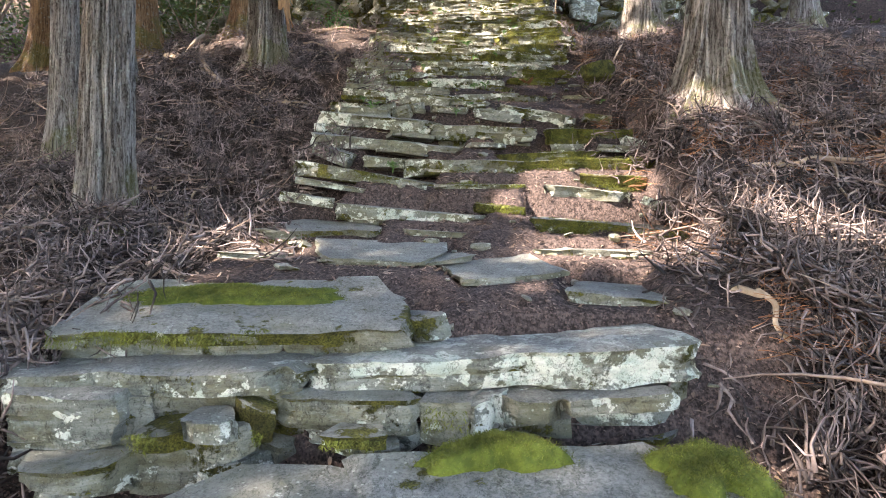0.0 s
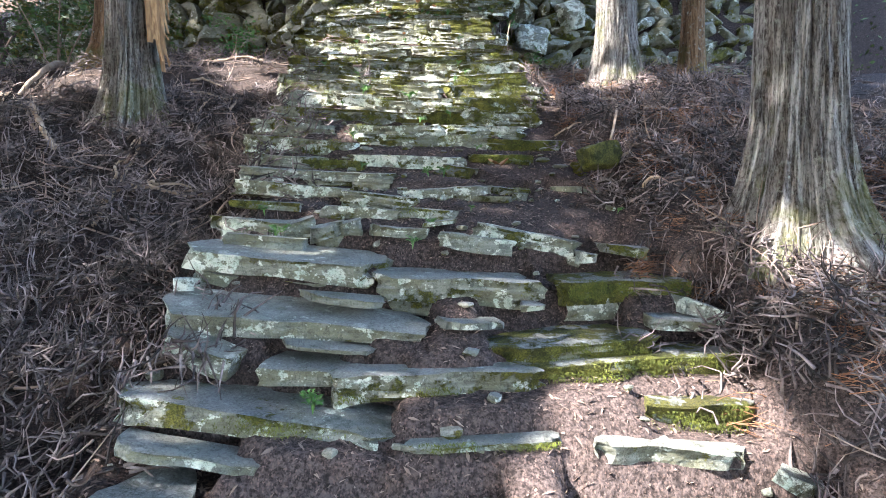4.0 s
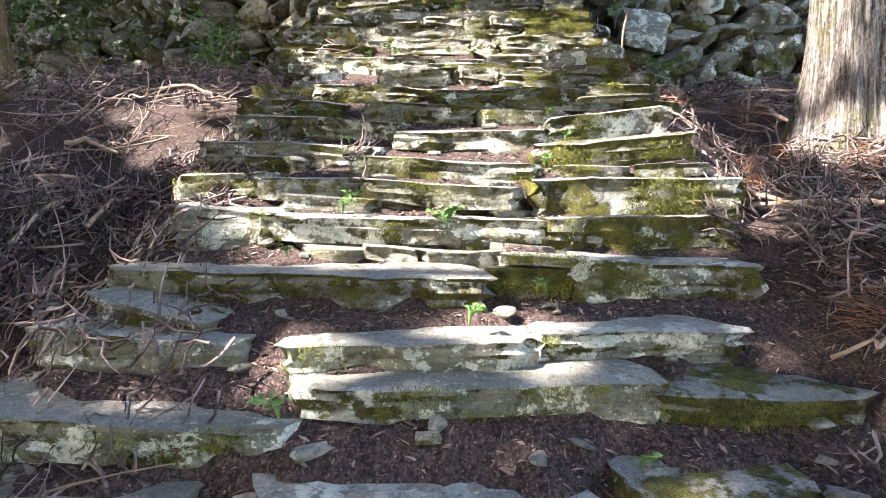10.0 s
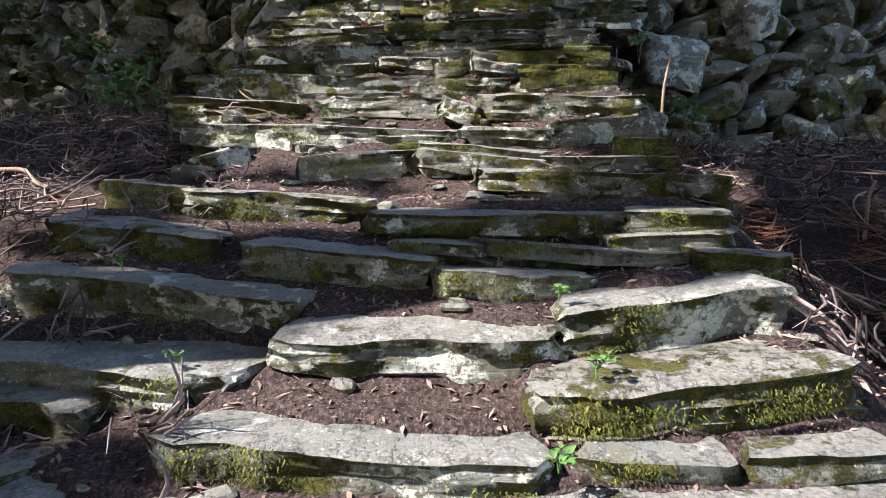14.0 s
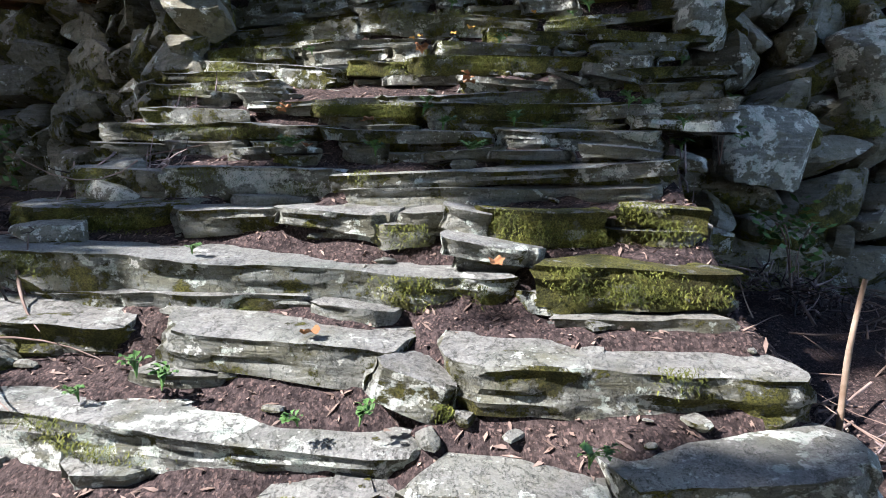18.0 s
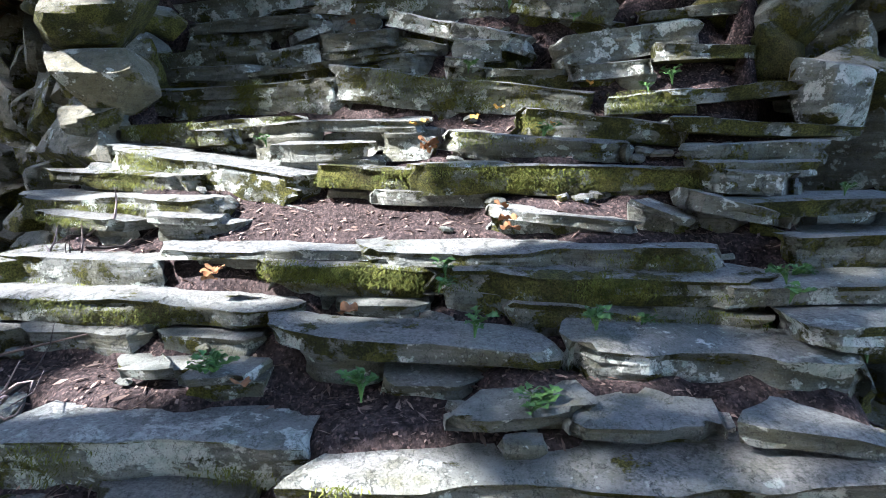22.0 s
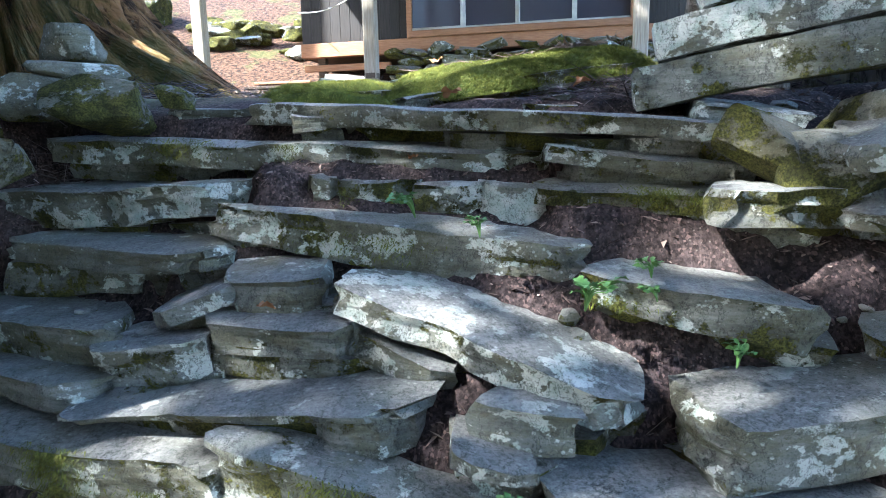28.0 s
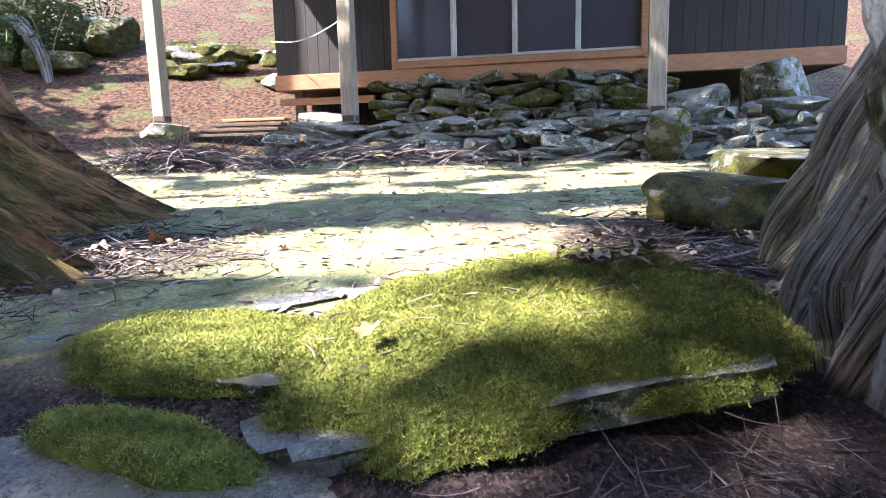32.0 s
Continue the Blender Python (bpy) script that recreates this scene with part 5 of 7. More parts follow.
# ---- litter, twigs and branches ----
def tubes(starts, heading, pitch, lengths, radii, bend, seed, sides=3, segs=4):
    """Many thin bent sticks at once: points and faces."""
    g = np.random.default_rng(seed)
    n = len(starts)
    p = np.array(starts, float)
    h, t = np.array(heading, float), np.array(pitch, float)
    rings = []
    dh, dt = g.normal(0, bend, n), g.normal(0, bend * 0.5, n)
    for k in range(segs + 1):
        d = np.stack([np.cos(h) * np.cos(t), np.sin(h) * np.cos(t), np.sin(t)], 1)
        s = np.stack([-np.sin(h), np.cos(h), 0 * h], 1)
        u = np.cross(d, s)
        r = radii * (1 - 0.75 * k / segs)
        for j in range(sides):
            a = 2 * np.pi * j / sides
            rings.append(p + (s * np.cos(a) + u * np.sin(a)) * r[:, None])
        p = p + d * (lengths / segs)[:, None]
        h, t = h + dh / segs, t + dt / segs
    V = np.stack(rings, 1)
    m = (segs + 1) * sides
    base = (np.arange(n) * m)[:, None]
    one = [(k * sides + j, k * sides + (j + 1) % sides, (k + 1) * sides + (j + 1) % sides, (k + 1) * sides + j) for k in range(segs) for j in range(sides)]
    F = (base[:, :, None] + np.array(one)[None]).reshape(-1, 4)
    return V.reshape(-1, 3), F.tolist()


def off_stairs(g, n, x0, x1, y0, y1, margin):
    x, y = g.uniform(x0, x1, n), g.uniform(y0, y1, n)
    off = np.abs(x - curve_at(MIDDLE, y)) - curve_at(HALF, y)
    keep = (off > margin - g.exponential(0.12, n)) & (y < wall_line(x) - 0.1)
    return x[keep], y[keep]


def scatter_twigs():
    """Dead cedar fronds: bundles of curved strands that share a heading, and loose bare twigs on top."""
    for seed, n, area in ((1, 2000, (-4.6, 4.6, 0.5, 11.0)), (2, 3000, (-2.9, 3.0, 0.5, 7.2)), (5, 520, (0.7, 1.9, 0.5, 2.4))):
        g = np.random.default_rng(seed)
        x, y = off_stairs(g, n, *area, 0.12)
        k = 14
        h = np.repeat(g.uniform(0, 2 * np.pi, len(x)), k) + g.normal(0, 0.6, len(x) * k)
        x, y = np.repeat(x, k) + g.normal(0, 0.045, len(x) * k), np.repeat(y, k) + g.normal(0, 0.045, len(y) * k)
        heap = np.clip(fbm(np.stack([x * 4.5, y * 4.5, 0 * x], 1), 40) - 0.35, 0, 1) * 0.34
        z = soil(x, y) + g.uniform(-0.01, 0.05, len(x)) + heap
        slope = (soil(x + np.cos(h) * 0.2, y + np.sin(h) * 0.2) - soil(x, y)) / 0.2
        V, F = tubes(np.stack([x, y, z], 1), h, np.arctan(slope) + g.normal(0.16, 0.3, len(x)), g.uniform(0.06, 0.2, len(x)), g.uniform(0.003, 0.0075, len(x)), 2.6, seed, 3, 3)
        tagged(new("frond_litter", make_mesh("frond_litter", V, F, FROND, 0)), "tangled dead purplish-brown cedar fronds on the slope", "twigs", kind="stuff")
    g = np.random.default_rng(4)
    x, y = off_stairs(g, 600, 0.8, 3.4, 0.6, 8.0, 0.1)
    k = 26
    h = np.repeat(g.uniform(0, 2 * np.pi, len(x)), k) + g.normal(0, 0.35, len(x) * k)
    x, y = np.repeat(x, k) + g.normal(0, 0.03, len(x) * k), np.repeat(y, k) + g.normal(0, 0.03, len(y) * k)
    V, F = tubes(np.stack([x, y, soil(x, y) + g.uniform(0.02, 0.09, len(x))], 1), h, g.normal(0.1, 0.25, len(x)), g.uniform(0.05, 0.15, len(x)), g.uniform(0.001, 0.002, len(x)), 0.8, 4, 3, 3)
    tagged(new("needle_litter", make_mesh("needle_litter", V, F, NEEDLE, 0)), "rust-orange tufts of dead cedar needles on the litter", "needles", kind="stuff")
    g = np.random.default_rng(3)
    x, y = off_stairs(g, 3000, -4.2, 4.2, 0.5, 11.0, 0.3)
    z = soil(x, y) + g.uniform(0.03, 0.11, len(x))
    h = g.uniform(0, 2 * np.pi, len(x))
    slope = (soil(x + np.cos(h) * 0.3, y + np.sin(h) * 0.3) - soil(x, y)) / 0.3
    V, F = tubes(np.stack([x, y, z], 1), h, np.arctan(slope) + g.normal(0.02, 0.08, len(x)), g.uniform(0.15, 0.65, len(x)), g.uniform(0.002, 0.0075, len(x)), 1.1, 3, 4, 6)
    tagged(new("twig_litter", make_mesh("twig_litter", V, F, TWIG, 0)), "bare pale dead twigs lying on the fronds", "twigs", kind="stuff")


scatter_twigs()


def scatter_chips():
    """Bits of bark, needles and small stones on soil, treads and yard."""
    g = np.random.default_rng(21)
    n = 46000
    x, y = g.uniform(-1.8, 2.6, n), g.uniform(0.8, 11.2, n)
    near = np.abs(x - curve_at(MIDDLE, y)) < curve_at(HALF, y) + 0.4
    x, y = x[near], y[near]
    z = soil(x, y) + 0.004
    xc, yc = g.uniform(-3.5, 4, 4500), g.uniform(11.6, 17, 4500)
    keep = yc > 11.7
    x, y, z = np.append(x, xc[keep]), np.append(y, yc[keep]), np.append(z, soil(xc[keep], yc[keep]) + 0.004)
    n = len(x)
    L, W = 0.004 + 0.022 * g.random(n) ** 2.2, g.uniform(0.0015, 0.006, n)
    a = g.uniform(0, 2 * np.pi, n)
    d, s = np.stack([np.cos(a), np.sin(a), g.uniform(-0.3, 0.7, n)], 1), np.stack([-np.sin(a), np.cos(a), g.uniform(-0.4, 0.4, n)], 1)
    c = np.stack([x, y, z], 1)
    V = np.stack([c - d * L[:, None], c + s * W[:, None], c + d * L[:, None], c - s * W[:, None] + np.array([0, 0, 0.003])], 1).reshape(-1, 3)
    F = (np.arange(n) * 4)[:, None] + np.array([[0, 1, 2, 3]])
    tagged(new("bark_chips", make_mesh("bark_chips", V, F.tolist(), TWIG, 0)), "small bark chips and needles on the soil", "litter", kind="stuff")


scatter_chips()


def rubble():
    """Small broken pieces wedged under and between the slabs."""
    g = random.Random(31)
    pieces = []
    base = [(np.array([v.co[:] for v in m.vertices]), [list(p.vertices) for p in m.polygons]) for m in (boulder_mesh(50 + k, 4, 0.25, 2) for k in range(6))]
    for _ in range(420):
        y = g.uniform(1.0, 11.0)
        x = float(curve_at(MIDDLE, y)) + g.uniform(-1, 1) * float(curve_at(HALF, y))
        z = float(soil(np.array([x]), np.array([y]))[0])
        v, f = g.choice(base)
        m = Matrix.Rotation(g.uniform(0, 6), 3, "Z") @ Matrix.Rotation(g.uniform(-0.4, 0.4), 3, "X")
        s = g.uniform(0.015, 0.06)
        sc = np.array([s * g.uniform(1, 2.2), s, s * g.uniform(0.3, 0.8)])
        pieces.append(((v * sc) @ np.array(m).T + np.array([x, y, z + 0.01]), f))
    vs, fs = joined(pieces)
    ob = tagged(new("rubble", make_mesh("rubble", vs, fs, STONE, 30)), "small broken schist pieces between the slabs", "rubble", kind="stuff")
    ob.color = (0.25, 0.25, 0.2, 1)


rubble()


# ---- unseen canopy, added for its shade ----
# strips of ground kept sunlit by gaps in the unseen leaves: ends, half width
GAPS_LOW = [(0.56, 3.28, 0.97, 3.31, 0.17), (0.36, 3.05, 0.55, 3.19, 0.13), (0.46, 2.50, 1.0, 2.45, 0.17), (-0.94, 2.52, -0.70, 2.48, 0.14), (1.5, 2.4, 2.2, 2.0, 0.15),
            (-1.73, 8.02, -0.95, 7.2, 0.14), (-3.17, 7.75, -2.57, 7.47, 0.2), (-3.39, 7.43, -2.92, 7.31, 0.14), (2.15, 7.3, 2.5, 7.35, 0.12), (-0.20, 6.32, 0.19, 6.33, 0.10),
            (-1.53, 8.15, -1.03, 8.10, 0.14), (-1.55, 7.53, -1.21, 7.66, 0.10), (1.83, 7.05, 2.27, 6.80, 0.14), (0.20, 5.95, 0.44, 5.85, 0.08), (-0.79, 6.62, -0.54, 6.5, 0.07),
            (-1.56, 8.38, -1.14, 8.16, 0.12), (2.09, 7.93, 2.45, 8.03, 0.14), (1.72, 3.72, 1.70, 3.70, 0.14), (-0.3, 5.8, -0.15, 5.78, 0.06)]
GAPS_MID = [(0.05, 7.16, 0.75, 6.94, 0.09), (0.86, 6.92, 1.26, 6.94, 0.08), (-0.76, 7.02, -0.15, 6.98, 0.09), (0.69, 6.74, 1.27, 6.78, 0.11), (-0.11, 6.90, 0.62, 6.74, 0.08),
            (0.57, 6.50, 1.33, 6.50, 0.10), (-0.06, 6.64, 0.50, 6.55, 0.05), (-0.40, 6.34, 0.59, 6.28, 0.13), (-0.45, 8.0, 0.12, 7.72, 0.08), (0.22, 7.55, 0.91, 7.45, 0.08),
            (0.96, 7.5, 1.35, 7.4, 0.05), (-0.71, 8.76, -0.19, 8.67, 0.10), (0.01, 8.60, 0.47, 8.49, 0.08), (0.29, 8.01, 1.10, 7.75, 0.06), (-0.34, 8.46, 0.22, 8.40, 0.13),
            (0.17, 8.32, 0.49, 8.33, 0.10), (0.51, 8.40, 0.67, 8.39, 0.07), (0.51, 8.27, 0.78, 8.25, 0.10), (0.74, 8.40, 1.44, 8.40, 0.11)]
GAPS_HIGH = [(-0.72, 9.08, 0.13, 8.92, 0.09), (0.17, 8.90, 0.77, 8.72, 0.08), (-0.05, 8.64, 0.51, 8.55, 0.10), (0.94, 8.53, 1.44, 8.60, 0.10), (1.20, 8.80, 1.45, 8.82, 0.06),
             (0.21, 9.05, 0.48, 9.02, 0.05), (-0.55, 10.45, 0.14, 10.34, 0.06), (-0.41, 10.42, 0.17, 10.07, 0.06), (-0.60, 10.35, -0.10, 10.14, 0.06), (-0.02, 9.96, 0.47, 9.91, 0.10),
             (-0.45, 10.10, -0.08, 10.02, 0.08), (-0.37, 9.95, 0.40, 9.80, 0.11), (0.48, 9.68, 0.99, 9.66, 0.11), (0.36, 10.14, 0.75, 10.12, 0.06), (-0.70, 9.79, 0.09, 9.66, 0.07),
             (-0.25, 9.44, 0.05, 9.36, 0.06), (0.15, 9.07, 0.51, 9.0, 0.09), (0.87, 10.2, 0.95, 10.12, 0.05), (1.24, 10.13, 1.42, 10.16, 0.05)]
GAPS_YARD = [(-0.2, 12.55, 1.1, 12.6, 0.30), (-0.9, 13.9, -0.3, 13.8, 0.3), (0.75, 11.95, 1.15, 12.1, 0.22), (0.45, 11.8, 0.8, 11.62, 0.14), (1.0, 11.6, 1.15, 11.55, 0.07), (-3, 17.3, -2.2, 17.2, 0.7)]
# many small random openings are added to dapple the yard with sun
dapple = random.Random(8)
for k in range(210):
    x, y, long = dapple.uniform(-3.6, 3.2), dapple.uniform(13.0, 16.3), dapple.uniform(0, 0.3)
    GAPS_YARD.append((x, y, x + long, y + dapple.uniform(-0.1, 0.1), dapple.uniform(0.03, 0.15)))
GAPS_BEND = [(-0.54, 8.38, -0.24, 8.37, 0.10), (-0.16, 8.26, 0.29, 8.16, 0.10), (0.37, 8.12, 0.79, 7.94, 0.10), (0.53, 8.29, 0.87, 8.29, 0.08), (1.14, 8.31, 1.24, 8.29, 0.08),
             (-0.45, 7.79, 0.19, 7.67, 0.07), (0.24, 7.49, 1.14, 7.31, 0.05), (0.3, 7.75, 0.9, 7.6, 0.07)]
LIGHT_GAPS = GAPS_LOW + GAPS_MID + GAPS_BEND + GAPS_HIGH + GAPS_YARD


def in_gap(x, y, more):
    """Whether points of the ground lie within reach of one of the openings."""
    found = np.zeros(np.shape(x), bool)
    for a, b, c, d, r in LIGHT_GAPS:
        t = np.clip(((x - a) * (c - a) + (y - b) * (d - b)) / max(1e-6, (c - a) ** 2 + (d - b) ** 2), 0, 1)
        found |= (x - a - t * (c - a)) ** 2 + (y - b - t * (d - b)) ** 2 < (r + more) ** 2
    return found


# leaves hung up the sun's rays, out of view, only to shade the ground
def shade_canopy():
    g = np.random.default_rng(77)
    sites = np.array([t.location[:2] for t in TREES])
    ray = np.array(SUN)
    groups = {i: [] for i in range(len(TREES))}
    for count, n, spread, big, area in ((15000, 9, 0.10, 0.085, (-3.4, 3.6, 0, 19)), (7600, 24, 0.3, 0.18, (-15, 12, -5, 26))):
        x, y = g.uniform(area[0], area[1], count), g.uniform(area[2], area[3], count)
        keep = ~((y > 18.2) & ((x > -1.5) | (n == 9) | (x > -4.4) & (g.uniform(0, 1, count) < 0.4)))
        if n > 9:
            keep &= ~((x > -3.4) & (x < 3.6) & (y > 0))
        x, y = x[keep], y[keep]
        ground = np.stack([x, y, np.where(y < 12, stair_z(x, y), 6.9)], 1)
        c = ground + ray * g.uniform(8.5, 13.0, len(x))[:, None]
        off = g.normal(0, spread, (len(x), n, 3))
        p = (c[:, None] + off).reshape(-1, 3)
        home = np.repeat(np.argmin(((sites[None] - c[:, None, :2]) ** 2).sum(2), axis=1), n)
        fall = np.where(y < 11.4, 0.58, 0.03)[:, None]
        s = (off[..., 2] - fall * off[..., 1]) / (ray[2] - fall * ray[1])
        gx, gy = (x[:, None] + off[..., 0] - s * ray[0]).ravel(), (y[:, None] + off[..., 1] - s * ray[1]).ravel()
        # drop the leaves whose shadow would fall on a sunlit strip
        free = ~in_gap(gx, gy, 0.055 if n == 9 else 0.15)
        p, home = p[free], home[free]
        k = len(p)
        a = g.normal(0, 1, (k, 3))
        a /= np.linalg.norm(a, axis=1)[:, None]
        b = np.cross(a, g.normal(0, 1, (k, 3)))
        b /= np.linalg.norm(b, axis=1)[:, None]
        size = g.uniform(0.6, 1.25, k)[:, None] * big
        quad = np.stack([p - a * size, p + b * size * 0.5, p + a * size, p - b * size * 0.5], 1)
        for i in groups:
            groups[i].append(quad[home == i].reshape(-1, 3))
    for i, made in groups.items():
        V = np.concatenate(made)
        if len(V):
            part("crown", make_mesh("crown", V - np.array(TREES[i].location), np.arange(len(V)).reshape(-1, 4).tolist(), CANOPY, 0), TREES[i])


shade_canopy()


# ---- yard edge: mossy slabs, dressed stones, gnarled tree ----
def moss_cap(x, y, z, rx, ry, high, yaw, seed, tufts, slope=(0.0, 0.0), ragged=0.4, shoots=None):
    """A cushion of moss grown over a flat stone."""
    g = np.random.default_rng(seed)
    nu, nv = 72, 18
    a = np.linspace(0, 2 * np.pi, nu, endpoint=False)
    verts = []
    edge = 1 + ragged * (fbm(np.stack([np.cos(a) * 1.4 + seed, np.sin(a) * 1.4, 0 * a], 1), seed) - 0.5) + ragged * 0.35 * (vn(np.stack([np.cos(a) * 6, np.sin(a) * 6, 0 * a], 1), 2) - 0.5)
    square = (np.abs(np.cos(a)) ** 3.2 + np.abs(np.sin(a)) ** 3.2) ** (-1 / 3.2)
    for j in range(nv):
        q = 1 - (j / (nv - 1)) * 0.98
        px, py = np.cos(a) * rx * edge * square * q, np.sin(a) * ry * edge * square * q
        pz = high * (1 - q ** 5) + (fbm(np.stack([px * 6 + seed, py * 6, 0 * px], 1), 4) - 0.5) * 0.05 * (1 - q ** 4) - 0.03 * q ** 8
        verts.append(np.stack([px, py, pz + px * slope[0] + py * slope[1]], 1))
    V = np.concatenate(verts)
    moss = tagged(new("moss_cushion"), "thick bright green moss cushion grown over a flat stone", "moss")
    moss.matrix_basis = pose(x, y, z, 0, 0, yaw)
    part("cushion", make_mesh("cushion", V, quads(nu, nv, True) + [tuple(range((nv - 1) * nu, nv * nu))], SHADEMOSS, 0), moss)
    ring = np.minimum((g.random(tufts) ** 1.6 * (nv - 1)).astype(int), nv - 2)
    col = g.integers(0, nu, tufts)
    mixed = g.random((tufts, 1))
    c = V[ring * nu + col] * mixed + V[(ring + 1) * nu + (col + 1) % nu] * (1 - mixed)
    c = c * (1 + g.normal(0, 0.006, (tufts, 1))) + g.normal(0, 0.008, (tufts, 3)) * np.array([1, 1, 0.2])
    h = g.uniform(0, 2 * np.pi, tufts)
    s = np.stack([np.cos(h), np.sin(h), 0 * h], 1) * g.uniform(0.0008, 0.0017, (tufts, 1))
    tip = np.stack([g.normal(0, 0.0045, tufts), g.normal(0, 0.0045, tufts), g.uniform(0.002, 0.0065, tufts)], 1)
    T = np.stack([c - s, c + s, c + tip], 1).reshape(-1, 3)
    ob = part("moss", make_mesh("moss", T, np.arange(len(T)).reshape(-1, 3).tolist(), shoots or LAWNMOSS, 0), moss)
    ob["kind"] = "stuff"
    return moss


def moss_litter():
    """Dry leaf flecks and twig ends lying on the big moss cushion."""
    g = np.random.default_rng(88)
    n = 130
    x = np.append(g.normal(1.24, 0.07, n), g.uniform(0.6, 1.4, 40))
    y = np.append(g.normal(11.78, 0.07, n), g.uniform(11.4, 11.9, 40))
    z = 6.82 + (x - 0.99) * 0.14 + (y - 11.63) * 0.10
    k = len(x)
    V, F = tubes(np.stack([x, y, z], 1), g.uniform(0, 6.28, k), g.normal(0.1, 0.2, k), g.uniform(0.02, 0.09, k), g.uniform(0.001, 0.003, k), 0.8, 88)
    tagged(new("moss_twigs", make_mesh("moss_twigs", V, F, TWIG, 0)), "dry twig ends lying on the moss", "twigs", kind="stuff")
    for k in range(16):
        fallen_leaf(float(x[k * 5]), float(y[k * 5]), float(z[k * 5]) + 0.006, g.uniform(0.02, 0.045), k * 70, LITTERLEAF)


edge_stones = tagged(new("yard_edge_stones"), "flat grey stones edging the top of the stairs", "stones", kind="structure")
step(0.99, 11.335, 6.72, 0.74, 0.5, 0.05, 3, 8, 0.3, 0.4, parent=edge_stones)
step(0.42, 11.56, 6.712, 0.42, 0.36, 0.06, -16, 0, 0.7, 0.3, parent=edge_stones)
step(-0.01, 11.80, 6.715, 0.34, 0.22, 0.045, 0, 0, 0.0, 0.3, parent=edge_stones)
step(-0.25, 11.62, 6.66, 0.5, 0.3, 0.08, -8, 3, 0.2, 0.3, parent=edge_stones)
step(0.72, 12.45, 6.755, 0.30, 0.16, 0.03, 8, 0, 0.0, 0.5, parent=edge_stones)
step(0.62, 12.02, 6.728, 0.40, 0.10, 0.03, 35, 0, 0.0, 0.6, parent=edge_stones)
step(0.78, 12.05, 6.735, 0.20, 0.08, 0.03, 40, 0, 0.0, 0.6, parent=edge_stones)
step(1.06, 11.11, 6.655, 0.09, 0.07, 0.025, 0, 0, 0.1, 0.3, parent=edge_stones)
step(1.037, 11.07, 6.622, 0.17, 0.09, 0.035, -14, -3, 0.4, 0.3, parent=edge_stones)
moss_cap(0.99, 11.63, 6.75, 0.45, 0.34, 0.06, 11, 3, 230000, (0.14, 0.10))
moss_cap(0.40, 11.74, 6.708, 0.27, 0.19, 0.035, -14, 8, 70000)
moss_cap(0.43, 11.40, 6.672, 0.21, 0.07, 0.014, -24, 9, 16000, (-0.09, 0.0))
moss_cap(-0.66, 1.88, 1.402, 0.30, 0.085, 0.012, 3, 11, 22000, (0.0, 0.21), 1.1, MOSS)
moss_cap(0.57, 1.27, 1.115, 0.10, 0.085, 0.012, 10, 12, 9000, (0.03, 0.2), 1.1, MOSS)
moss_cap(0.12, 1.34, 1.122, 0.15, 0.045, 0.008, 0, 13, 8000, (0.03, 0.2), 1.3, MOSS)


def dressed_stone(x, y, z, length, deep, high, yaw, roll, seed, moss, lichen):
    """A long squared stone with worn arrises."""
    unit, faces = box_grid(26, 6, 6)
    p = (unit - np.array([0, 0, 0])) * np.array([length, deep, high])
    q = (unit - 0.5) * 2
    k = (np.abs(q) ** 34).sum(1) ** (1 / 34)
    p = (q / k[:, None] * 0.5 + 0.5) * np.array([length, deep, high])
    p += (np.stack([fbm(p * 5 + seed + 9 * a, seed + a) for a in range(3)], 1) - 0.5) * 0.022
    ob = tagged(new("dressed_stone", make_mesh("dressed_stone", p, faces, STONE, 40)), "long squared stone blotched with white lichen beside the stairs", "stone", "stacked squared stones")
    ob.matrix_basis = pose(x, y, z, 0, roll, yaw)
    ob.color = (moss, lichen, 0.3, 1)


dressed_stone(1.195, 10.95, 6.595, 0.75, 0.14, 0.098, -24, -8, 1, 0.25, 0.15)
dressed_stone(1.243, 10.94, 6.706, 0.55, 0.13, 0.09, -24, -9, 2, 0.0, 0.8)
dressed_stone(1.33, 10.90, 6.815, 0.34, 0.09, 0.085, -20, -13, 3, 0.0, 0.9)
dressed_stone(1.41, 10.91, 6.915, 0.36, 0.08, 0.08, -20, -20, 4, 0.0, 0.8)


